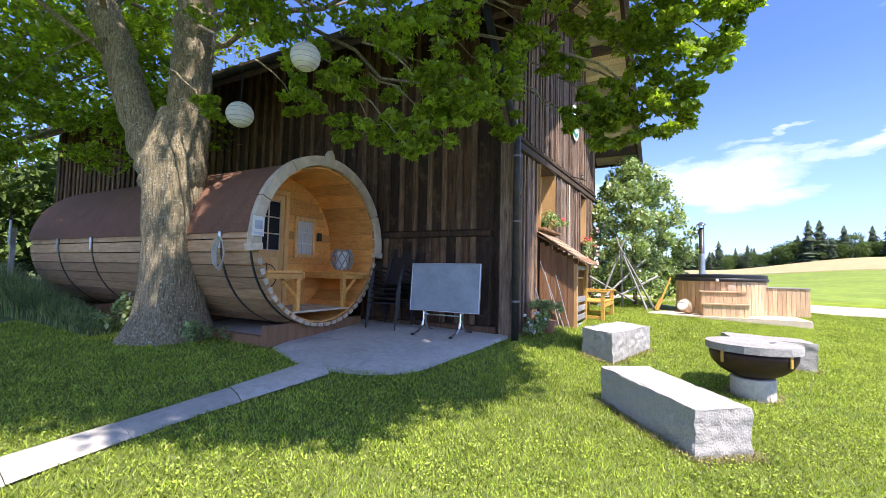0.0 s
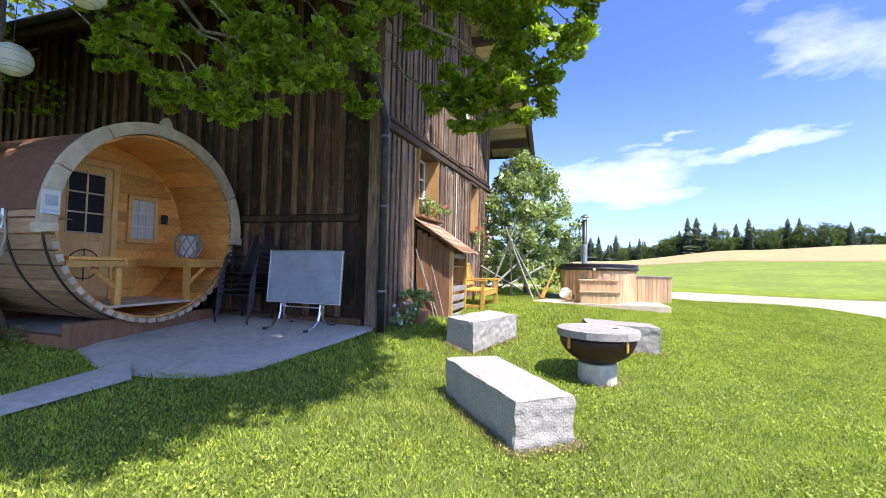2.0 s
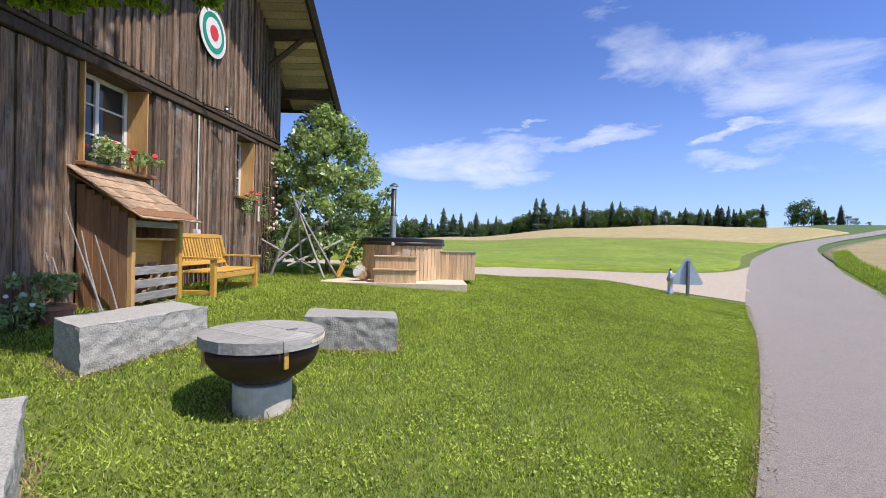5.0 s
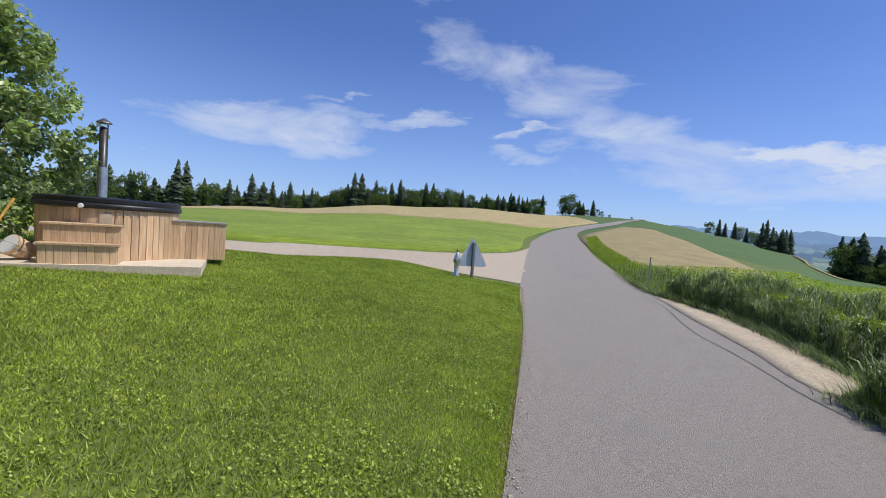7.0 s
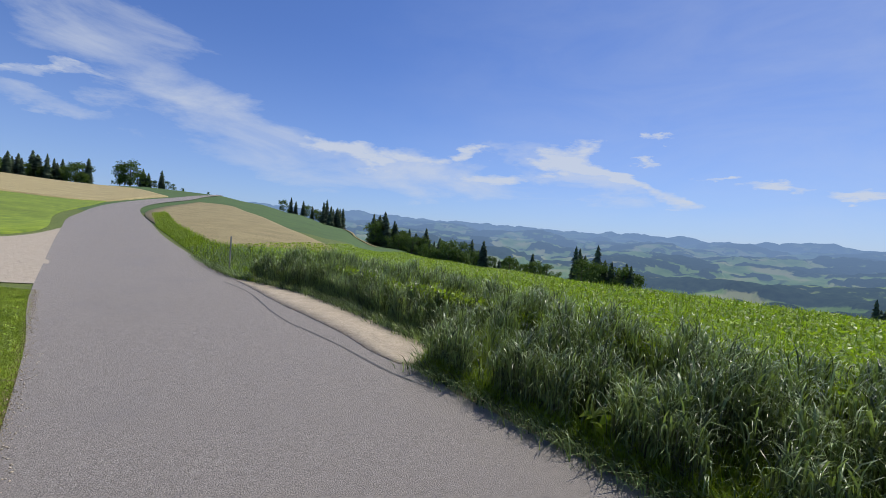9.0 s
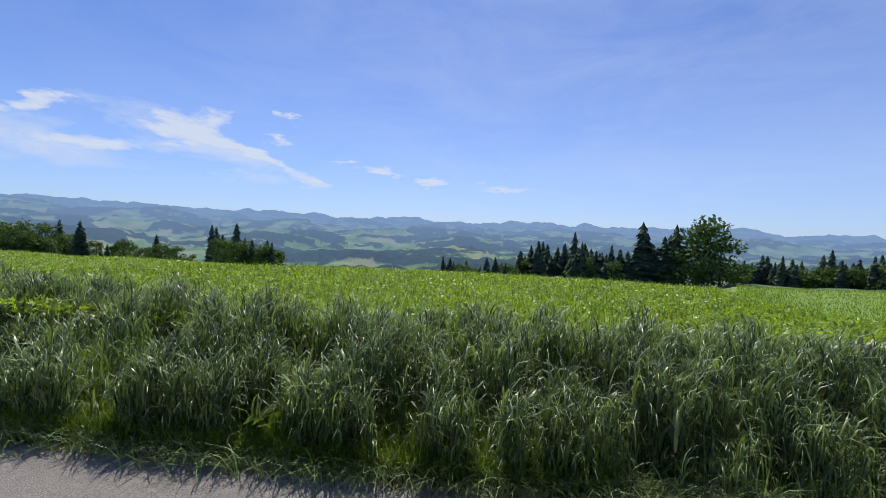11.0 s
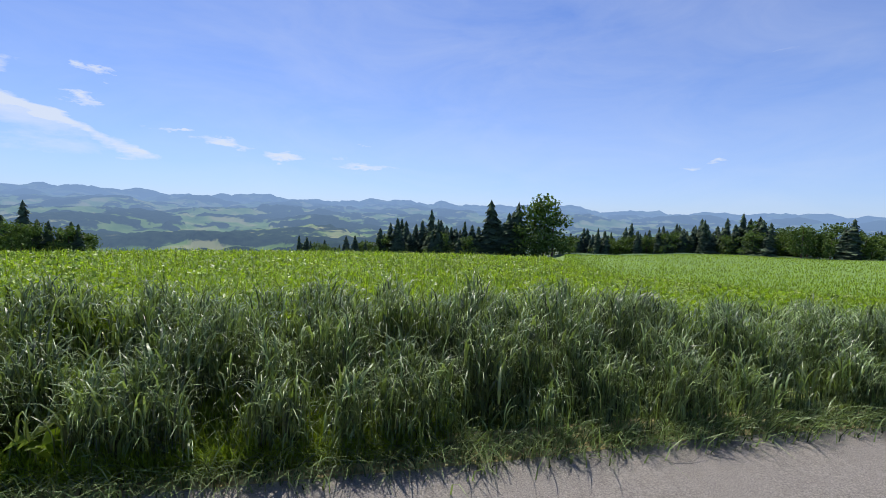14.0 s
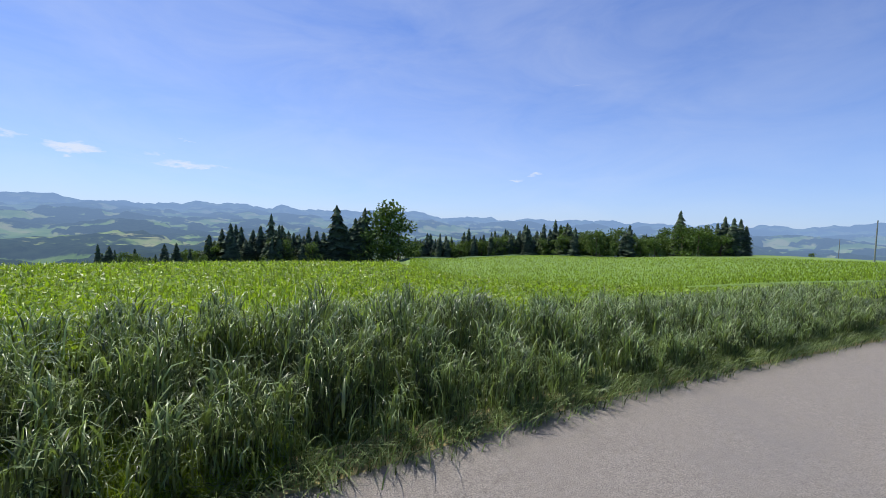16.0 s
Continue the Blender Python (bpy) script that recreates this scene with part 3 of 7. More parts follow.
WINDOWS = ((1.42, 2.5, 2.47, 3.66), (5.05, 5.85, 2.47, 3.72))
LEDGER_TILT = 2.07   # degrees the ledger tilts down towards the eaves corner, set to the camera's view


def ledger(k):
    """How far the ledger lies off its mean height along the gable."""
    return -0.22 + k * math.tan(radians(LEDGER_TILT))


def build_barn():
    barn = thing("barn", BARN, "old dark weathered timber barn with vertical boards", "barn")
    # the gable wall, with two openings through it
    bm = bmesh.new()
    xs = [0.0, WINDOWS[0][0], WINDOWS[0][1], WINDOWS[1][0], WINDOWS[1][1], GABLE]
    for i, (a, b) in enumerate(zip(xs, xs[1:])):
        if i in (1, 3):
            w = WINDOWS[i // 2]
            box(bm, a, b, 0.0, 0.32, BASE - 0.4, w[2])
            box(bm, a, b, 0.0, 0.32, w[3], 5.6)
        else:
            box(bm, a, b, 0.0, 0.32, BASE - 0.4, 5.6)
    lo = [bm.verts.new(c) for c in ((0, 0, 5.6), (GABLE, 0, 5.6), (GABLE, 0, roof_z(GABLE)), (GABLE / 2, 0, roof_z(GABLE / 2)), (0, 0, roof_z(0)))]
    bm.faces.new(lo)
    gable = part("gable_wall", bm, M_BEAM, barn)
    bm = box(bmesh.new(), 0.0, 0.18, 0.2, LONG, BASE - 0.4, roof_z(0.1))
    eaves = part("eaves_wall", bm, M_BEAM, barn)
    part("rear_wall", boxm(0, GABLE, LONG, LONG + 0.18, BASE - 0.4, 6.0, bevel=0), M_BEAM, barn)
    part("back_wall", boxm(GABLE - 0.18, GABLE, 0.2, LONG, BASE - 0.4, 6.0, bevel=0), M_BEAM, barn)
    # roof: two slabs with a board underside and a verge board
    for side in (0, 1):
        bm = bmesh.new()
        k0, k1 = (-1.2, GABLE / 2) if side == 0 else (GABLE + 1.2, GABLE / 2)
        z0, z1 = EAVE_Z, roof_z(GABLE / 2)
        t = 0.16
        q = [(k0, -OVER, z0 + 0.03), (k1, -OVER, z1 + 0.03), (k1, LONG + 0.8, z1 + 0.03), (k0, LONG + 0.8, z0 + 0.03)]
        a = [bm.verts.new(c) for c in q]
        b = [bm.verts.new((c[0], c[1], c[2] + t)) for c in q]
        bm.faces.new(a), bm.faces.new(b[::-1])
        for i in range(4):
            bm.faces.new((a[i], b[i], b[(i + 1) % 4], a[(i + 1) % 4]))
        bmesh.ops.recalc_face_normals(bm, faces=bm.faces)
        roof = part("roof", bm, M_ROOFTILE, barn, "brown tiled roof slope")
        # soffit boards on the overhang, running up the slope in courses
        n = 30
        for i in range(n):
            f0, f1 = i / n, (i + 0.88) / n
            bm = bmesh.new()
            p0 = (k0 + (k1 - k0) * f0, z0 + (z1 - z0) * f0)
            p1 = (k0 + (k1 - k0) * f1, z0 + (z1 - z0) * f1)
            v = [bm.verts.new((p[0], y, p[1] + dz)) for p in (p0, p1) for y in (-OVER + 0.01, 0.05) for dz in (-0.005, 0.02)]
            for f in ((0, 2, 6, 4), (1, 5, 7, 3), (0, 4, 5, 1), (2, 3, 7, 6), (0, 1, 3, 2), (4, 6, 7, 5)):
                bm.faces.new([v[j] for j in f])
            bmesh.ops.recalc_face_normals(bm, faces=bm.faces)
            part("soffit_board", bm, M_SOFFIT, barn)
        # rafters of the verge and purlin ends
        bm = bmesh.new()
        tube(bm, [(k0, -OVER + 0.02, z0 - 0.06), (k1, -OVER + 0.02, z1 - 0.06)], 0.10, 4)
        part("verge_board", bm, M_BEAM, barn)
        for f in (0.12, 0.42, 0.74):
            kk, zz = k0 + (k1 - k0) * f, z0 + (z1 - z0) * f
            part("purlin", boxm(kk - 0.08, kk + 0.08, -OVER + 0.1, 0.1, zz - 0.24, zz - 0.03, bevel=0.01), M_BEAM, barn)
            if f != 0.42:
                continue
            part("brace", tube(bmesh.new(), [(kk, -OVER + 0.35, zz - 0.22), (kk, -0.02, zz - 0.95)], 0.07, 4), M_BEAM, barn)
    # eaves fascia
    part("fascia", boxm(-1.24, -1.2, -OVER, LONG + 0.8, EAVE_Z - 0.08, EAVE_Z + 0.22), M_BEAM, barn)
    part("fascia", boxm(GABLE + 1.2, GABLE + 1.24, -OVER, LONG + 0.8, EAVE_Z - 0.08, EAVE_Z + 0.22), M_BEAM, barn)
    # cross beam with its drip edge
    part("ledger_beam", boxm(-0.04, GABLE + 0.03, -0.09, -0.002, 0.0, 0.12, m=pose(0, 0, 3.60, 0, -LEDGER_TILT, 0), bevel=0.012), M_BEAM, barn)
    part("ledger_beam", boxm(-0.03, GABLE + 0.02, -0.11, -0.002, 0.13, 0.18, m=pose(0, 0, 3.60, 0, -LEDGER_TILT, 0), bevel=0.008), M_BEAM, barn)
    # vertical boards of the gable
    k = 0.16
    while k < GABLE - 0.05:
        w = rng.uniform(0.13, 0.20)
        k1 = min(k + w, GABLE)
        mid = (k + k1) / 2
        out = rng.choice((0.028, 0.035, 0.05))
        cut = [w2 for w2 in WINDOWS if w2[0] - 0.03 < k1 and w2[1] + 0.03 > k]
        top = 3.80 + ledger(mid) if not cut else cut[0][2] - 0.02
        part("board", boxm(k + 0.006, k1 - 0.006, -out, -0.003, BASE + rng.uniform(0.08, 0.16), top, bevel=0.004), M_BARN, gable)
        ztop = roof_z(mid) - 0.1
        part("board", boxm(k + 0.006, k1 - 0.006, -out - 0.05, -0.003, 4.02 + ledger(mid), ztop, bevel=0.004), M_BARN, gable)
        if rng.random() < 0.5:
            part("batten", boxm(k1 - 0.03, k1 + 0.03, -out - 0.085, -out - 0.052, 4.03 + ledger(mid), ztop, bevel=0.004), M_BARN, gable)
            if not cut:
                part("batten", boxm(k1 - 0.028, k1 + 0.028, -out - 0.03, -out - 0.002, BASE + 0.15, 3.79 + ledger(mid), bevel=0.004), M_BARN, gable)
        k = k1
    # corner post
    part("corner_post", boxm(-0.055, 0.15, -0.055, 0.16, BASE - 0.1, 5.2, bevel=0.012), M_BARN, barn)
    # vertical boards and battens of the eaves wall, with a rail at chest height
    l = 0.34
    part("rail", boxm(-0.075, -0.002, 0.3, LONG, 2.20, 2.30, bevel=0.012), M_DARKBARN, barn)
    part("sill_beam", boxm(-0.09, -0.002, 0.2, LONG, BASE + 0.08, BASE + 0.28, bevel=0.012), M_DARKBARN, barn)
    while l < LONG - 0.3:
        w = rng.uniform(0.24, 0.32)
        l1 = l + w
        part("board", boxm(-0.03, -0.003, l + 0.004, l1 - 0.004, 2.31, 6.2, bevel=0.004), M_DARKBARN, eaves)
        part("board", boxm(-0.03, -0.003, l + 0.004, l1 - 0.004, BASE + 0.29, 2.19, bevel=0.004), M_DARKBARN, eaves)
        for z0, z1 in ((2.31, 6.2), (BASE + 0.29, 2.19)):
            part("batten", boxm(-0.082, -0.033, l1 - 0.05, l1 + 0.045, z0, z1, bevel=0.012), M_BATTEN, eaves)
        l = l1
    # windows set deep in the openings
    for i, (a, b, z0, z1) in enumerate(WINDOWS):
        win = part("window", boxm(a, b, 0.33, 0.36, z0, z1, bevel=0), M_BLACK, barn, "small white-framed barn window set deep")
        part("reveal", boxm(b - 0.02, b - 0.001, -0.06, 0.31, z0, z1, bevel=0), M_ORANGE, win, "fresh orange-brown reveal board")
        part("reveal", boxm(a + 0.001, a + 0.02, -0.06, 0.31, z0, z1, bevel=0), M_ORANGE, win)
        part("lintel", boxm(a - 0.04, b + 0.04, -0.075, -0.004, z1, z1 + 0.06, bevel=0.006), M_BEAM, win)
        part("sill", boxm(a - 0.08, b + 0.08, -0.16, 0.3, z0 - 0.05, z0, bevel=0.008), M_BROWNWOOD, win)
        fw = 0.055
        for x0, x1, y0, y1 in ((a + 0.02, a + 0.02 + fw, z0, z1), (b - 0.02 - fw, b - 0.02, z0, z1), (a + 0.02, b - 0.02, z0, z0 + fw), (a + 0.02, b - 0.02, z1 - fw, z1), ((a + b) / 2 - 0.03, (a + b) / 2 + 0.03, z0, z1)):
            part("window_frame", boxm(x0, x1, 0.23, 0.28, y0, y1, bevel=0.004), M_WHITE, win)
        for x0, x1 in ((a + 0.02, (a + b) / 2), ((a + b) / 2, b - 0.02)):
            part("pane", boxm(x0, x1, 0.262, 0.268, z0 + 0.02, z1 - 0.02, bevel=0), M_GLASS, win)
            for f in (0.36, 0.68):
                zz = z0 + (z1 - z0) * f
                part("glazing_bar", boxm(x0 + 0.02, x1 - 0.02, 0.24, 0.261, zz - 0.012, zz + 0.012, bevel=0), M_WHITE, win)
    return barn


barn = build_barn()

# gutter and downpipe
pipe = thing("downpipe", BARN, "dark metal downpipe bent up to the eaves gutter", "downpipe")
part("pipe", tube(bmesh.new(), [(-0.12, -0.13, 0.62), (-0.12, -0.13, 3.55), (-0.13, -0.13, 3.67), (-0.22, -0.12, 3.80), (-1.22, -0.05, 5.15)], 0.056, 12), M_COPPER, pipe, smooth=True)
for z in (1.2, 2.4, 3.4):
    part("clip", lathe(bmesh.new(), [(0.064, -0.015), (0.064, 0.015)], 12, Matrix.Translation((-0.12, -0.13, z))), M_DARKMETAL, pipe)
bm = bmesh.new()
for i in range(9):
    a = math.pi + math.pi * i / 8
    for yy in (-OVER, LONG):
        bm.verts.new((-1.31 + 0.075 * math.cos(a), yy, EAVE_Z + 0.06 + 0.075 * math.sin(a)))
bm.verts.ensure_lookup_table()
for i in range(8):
    bm.faces.new([bm.verts[j] for j in (2 * i, 2 * i + 1, 2 * i + 3, 2 * i + 2)])
part("gutter", bm, M_COPPER, pipe, smooth=True)

# ---- barrel sauna ----
SAUNA = BARN @ pose(-1.46, 2.40, 1.99)


def arc_block(r0, r1, a0, a1, y0, y1, n=3):
    """A block bent round the barrel's axis; angles in degrees from the right-hand side up."""
    bm = bmesh.new()
    rows = []
    for i in range(n + 1):
        a = radians(a0 + (a1 - a0) * i / n)
        rows.append([bm.verts.new((r * math.cos(a), y, r * math.sin(a))) for r, y in ((r0, y0), (r1, y0), (r1, y1), (r0, y1))])
    for a, b in zip(rows, rows[1:]):
        for j in range(4):
            bm.faces.new((a[j], b[j], b[(j + 1) % 4], a[(j + 1) % 4]))
    bm.faces.new(rows[0]), bm.faces.new(rows[-1][::-1])
    bmesh.ops.recalc_face_normals(bm, faces=bm.faces)
    return bm


def build_sauna():
    R, L, PORCH = 1.22, 6.9, 1.0
    s = thing("barrel_sauna", SAUNA, "wooden barrel sauna with open porch and brown felt roof", "barrel sauna")
    n = 44
    shared = None
    for i in range(n):
        a = 360 * i / n
        bm = arc_block(R - 0.045, R, 0.4, 360 / n - 0.4, 0.0, L, 1)
        if shared is None:
            shared = part("stave", bm, M_STAVE, s, m=pose(0, 0, 0, 0, -a, 0))
        else:
            bm.free()
            part("stave", shared.data, M_STAVE, s, m=pose(0, 0, 0, 0, -a, 0))
    # inner lining of the porch
    lin = None
    for i in range(28):
        a = 360 * i / 28
        if lin is None:
            lin = part("lining_board", arc_block(R - 0.075, R - 0.05, 0.15, 360 / 28 - 0.15, 0.03, PORCH, 1), M_PINE, s, m=pose(0, 0, 0, 0, -a, 0))
        else:
            part("lining_board", lin.data, M_PINE, s, m=pose(0, 0, 0, 0, -a, 0))
    part("roof_felt", arc_block(R + 0.012, R + 0.03, 4, 176, 0.02, L + 0.03, 30), M_FELT, s, "brown bitumen felt roof", smooth=False)
    # pale rim pieces round the upper front
    cuts = (-4, 26, 56, 88, 92, 124, 155, 184)
    for a0, a1 in zip(cuts, cuts[1:]):
        if a1 - a0 < 8:
            continue
        part("rim_piece", arc_block(R - 0.04, R + 0.10, a0 + 0.4, a1 - 0.4, -0.045, 0.05, 6), M_CAP, s)
    for a0 in (-7, 183.0):
        part("rim_end", arc_block(R - 0.05, R + 0.13, a0, a0 + 4.0, -0.05, 0.07, 2), M_CAP, s)
    bm = bmesh.new()
    prism(bm, [(-0.06, -0.07), (0.06, -0.07), (0.085, 0.03), (0.05, 0.14), (0.0, 0.20), (-0.05, 0.14), (-0.085, 0.03)], 0, 0.09)
    part("finial", bm, M_CAP, s, "pale carved keystone", m=pose(0, 0.04, R + 0.02, 90, 0, 0))
    # light end grain notches below
    for i in range(24):
        a = 194 + 152 * i / 23
        part("stave_end", arc_block(R - 0.05, R + 0.004, a - 1.9, a + 1.9, -0.022, 0.0, 1), M_CAP, s)
    for y in (0.12, 0.72, 2.6, 4.3, 5.6):
        part("strap", arc_block(R + 0.002, R + 0.008, 176, 364, y - 0.02, y + 0.02, 26), M_BLACK, s, "black steel tension band")
        part("strap_bolt", boxm(-R - 0.035, -R - 0.005, y - 0.025, y + 0.025, -0.12, 0.1), M_STEEL, s)
    # partition with door and window
    part("partition", arc_disc(R - 0.08, PORCH, PORCH + 0.04), M_PINE, s)
    for i in range(17):
        z = -R + 0.12 + i * 0.135
        h = math.sqrt(max(0.01, (R - 0.085) ** 2 - max(abs(z), abs(z + 0.13)) ** 2))
        part("cladding_board", boxm(-h, h, PORCH - 0.014, PORCH - 0.002, z, z + 0.13, bevel=0.004), M_PINE, s)
    # rear end
    part("rear_wall", arc_disc(R - 0.05, L - 0.2, L - 0.16), M_STAVE, s)
    # door with six panes over a panel
    door = part("door", boxm(-0.62, 0.02, PORCH - 0.05, PORCH - 0.016, -0.93, 0.80, bevel=0.006), M_DOORPINE, s, "pine door with six-pane window and round iron ornament")
    for x0, x1, z0, z1 in ((-0.70, -0.62, -0.97, 0.87), (0.02, 0.10, -0.97, 0.87), (-0.70, 0.10, 0.80, 0.88)):
        part("door_frame", boxm(x0, x1, PORCH - 0.075, PORCH - 0.016, z0, z1, bevel=0.008), M_DOORPINE, door)
    for i in range(2):
        for j in range(3):
            x, z = -0.515 + i * 0.225, -0.08 + j * 0.26
            part("pane", boxm(x, x + 0.205, PORCH - 0.056, PORCH - 0.051, z, z + 0.24, bevel=0), M_GLASS, door)
    for x0, x1, z0, z1 in ((-0.53, -0.515, -0.1, 0.72), (-0.31, -0.29, -0.1, 0.72), (-0.085, -0.07, -0.1, 0.72), (-0.53, -0.07, -0.1, -0.08), (-0.53, -0.07, 0.16, 0.18), (-0.53, -0.07, 0.42, 0.44), (-0.53, -0.07, 0.68, 0.70)):
        part("glazing_bar", boxm(x0, x1, PORCH - 0.066, PORCH - 0.051, z0, z1, bevel=0), M_CAP, door)
    part("panel", boxm(-0.52, -0.08, PORCH - 0.058, PORCH - 0.051, -0.84, -0.2, bevel=0.003), M_DOORPINE, door)
    bm = bmesh.new()
    tube(bm, [(-0.30 + 0.19 * math.cos(a), PORCH - 0.066, -0.50 + 0.19 * math.sin(a)) for a in (2 * math.pi * j / 32 for j in range(33))], 0.007, 6)
    part("ornament", bm, M_BLACK, door, "black iron ring")
    part("ornament", tube(bmesh.new(), [(-0.30, PORCH - 0.066, -0.72), (-0.30, PORCH - 0.066, -0.29)], 0.006, 6), M_BLACK, door)
    part("latch", boxm(-0.17, 0.03, PORCH - 0.075, PORCH - 0.052, -0.51, -0.48), M_BLACK, door)
    part("handle", tube(bmesh.new(), [(-0.58, PORCH - 0.05, 0.06), (-0.58, PORCH - 0.10, 0.06), (-0.48, PORCH - 0.10, 0.06)], 0.009, 6), M_STEEL, door)
    win = part("window", boxm(0.32, 0.68, PORCH - 0.03, PORCH - 0.016, -0.13, 0.45, bevel=0.0), M_CURTAIN, s, "small lattice window with a pale curtain")
    for x0, x1, z0, z1 in ((0.25, 0.31, -0.18, 0.50), (0.65, 0.71, -0.18, 0.50), (0.25, 0.71, -0.19, -0.12), (0.25, 0.71, 0.44, 0.51)):
        part("window_frame", boxm(x0, x1, PORCH - 0.06, PORCH - 0.016, z0, z1, bevel=0.006), M_DOORPINE, win)
    for x in (0.42, 0.54):
        part("glazing_bar", boxm(x - 0.008, x + 0.008, PORCH - 0.045, PORCH - 0.031, -0.12, 0.44, bevel=0), M_WHITE, win)
    for z in (0.06, 0.25):
        part("glazing_bar", boxm(0.31, 0.65, PORCH - 0.043, PORCH - 0.031, z - 0.008, z + 0.008, bevel=0), M_WHITE, win)
    part("thermometer", boxm(0.78, 0.86, PORCH - 0.06, PORCH - 0.016, 0.13, 0.27), M_BLACK, s, "small black wall box with a red dial")
    # porch floor and side benches
    for i in range(8):
        h = math.sqrt((R - 0.08) ** 2 - 0.98 ** 2)
        part("floor_board", boxm(-h, h, 0.02 + i * 0.122, 0.135 + i * 0.122, -1.0, -0.97), M_CAP, s)
    for sx in (-1, 1):
        b = part("bench", boxm(*(sorted((sx * 0.42, sx * 1.02))), 0.02, PORCH - 0.08, -0.44, -0.40), M_PINE, s, "narrow pine porch bench")
        part("bench_front", boxm(*(sorted((sx * 0.40, sx * 0.44))), 0.0, PORCH - 0.08, -0.52, -0.42), M_PINE, b)
        part("bench_front", boxm(*(sorted((sx * 0.42, sx * 1.05))), 0.0, 0.04, -0.52, -0.445), M_PINE, b)
        part("leg", boxm(*(sorted((sx * 0.44, sx * 0.51))), 0.03, 0.10, -0.97, -0.52), M_PINE, b)
        part("brace", tube(bmesh.new(), [(sx * 0.5, 0.06, -0.75), (sx * 0.75, 0.06, -0.53)], 0.03, 4), M_PINE, b)
    # cradles
    for y in (0.06, 2.4, 4.6, 6.4):
        part("cradle", boxm(-0.95, 0.95, y, y + 0.12, -1.42, -1.10 if y > 1 else -1.14, bevel=0.008), M_BROWNWOOD, s, "brown wooden cradle beam")
    part("skid", boxm(-0.9, -0.78, 0.2, L - 0.3, -1.45, -1.3), M_BROWNWOOD, s)
    return s


def arc_disc(r, y0, y1, n=40):
    bm = bmesh.new()
    a = [bm.verts.new((r * math.cos(2 * math.pi * i / n), y0, r * math.sin(2 * math.pi * i / n))) for i in range(n)]
    b = [bm.verts.new((v.co.x, y1, v.co.z)) for v in a]
    bm.faces.new(a), bm.faces.new(b[::-1])
    for i in range(n):
        bm.faces.new((a[i], b[i], b[(i + 1) % n], a[(i + 1) % n]))
    bmesh.ops.recalc_face_normals(bm, faces=bm.faces)
    return bm


build_sauna()

# ---- granite blocks ----


def granite(name, corners, heights, label, seed, group="granite seats"):
    """A rough split block on four ground corners, with a top height at each."""
    bm = bmesh.new()
    n = 44
    cx = [sum(c[i] for c in corners) / 4 for i in (0, 1)]

    def at(u, v, w):
        a, b, c, d = corners
        x = (a[0] * (1 - u) + b[0] * u) * (1 - v) + (d[0] * (1 - u) + c[0] * u) * v
        y = (a[1] * (1 - u) + b[1] * u) * (1 - v) + (d[1] * (1 - u) + c[1] * u) * v
        g = ground(*cx) - 0.06
        h = (heights[0] * (1 - u) + heights[1] * u) * (1 - v) + (heights[3] * (1 - u) + heights[2] * u) * v
        p = Vector((x, y, g + (h - g) * w))
        edge_d = sorted((min(u, 1 - u), min(v, 1 - v), 1 - w))[1]
        k = 0.010 + 0.014 * (w < 0.98)
        q = p * 5.5 + Vector((seed * 7.1, seed * 3.3, 0))
        jit = Vector((noise.noise(q), noise.noise(q + Vector((31, 0, 0))), 0.5 * noise.noise(q + Vector((0, 47, 0))))) * k * 0.5
        chip = 0.022 * max(0.0, noise.noise(p * 6 + Vector((seed * 5.0, 0, 9))) - 0.05) if edge_d < 0.05 else 0.0
        p.z -= chip if w > 0.9 else 0.0
        q = p * 13
        jit += Vector((noise.noise(q), noise.noise(q + Vector((31, 0, 0))), 0.35 * noise.noise(q + Vector((0, 47, 0))))) * k * 0.55
        return p + jit

    faces = []
    cache = {}

    def vert(i, j, k):
        key = (i, j, k)
        if key not in cache:
            cache[key] = bm.verts.new(at(i / n, j / n, k / n))
        return cache[key]

    for i in range(n):
        for j in range(n):
            bm.faces.new((vert(i, j, n), vert(i + 1, j, n), vert(i + 1, j + 1, n), vert(i, j + 1, n)))
            for a, b in ((0, 1), (n, -1)):
                bm.faces.new((vert(i, a, j), vert(i + 1, a, j), vert(i + 1, a, j + 1), vert(i, a, j + 1))[::b])
                bm.faces.new((vert(a, i, j), vert(a, i + 1, j), vert(a, i + 1, j + 1), vert(a, i, j + 1))[::-b])
    ob = new(name, link_bm(bm, name))
    ob.data.materials.append(M_GRANITE)
    return tagged(ob, label, "stone block", group)


granite("granite_bench", [(1.95, 3.33), (2.49, 3.48), (2.22, 4.62), (1.66, 4.48)], [0.60, 0.58, 0.66, 0.68], "long low rough-hewn grey granite bench block on the lawn", 1)
granite("granite_block", [(2.24, 5.66), (3.12, 6.46), (2.78, 6.82), (1.98, 6.06)], [0.86, 0.88, 0.90, 0.89], "squat rough grey granite block with a broken top", 2)
granite("granite_block", [(4.03, 6.02), (4.98, 5.72), (5.10, 6.10), (4.18, 6.45)], [0.80, 0.77, 0.78, 0.82], "short rough grey granite block behind the fire bowl", 3)


# ---- leaves, trees ----
nrng = np.random.default_rng(5)


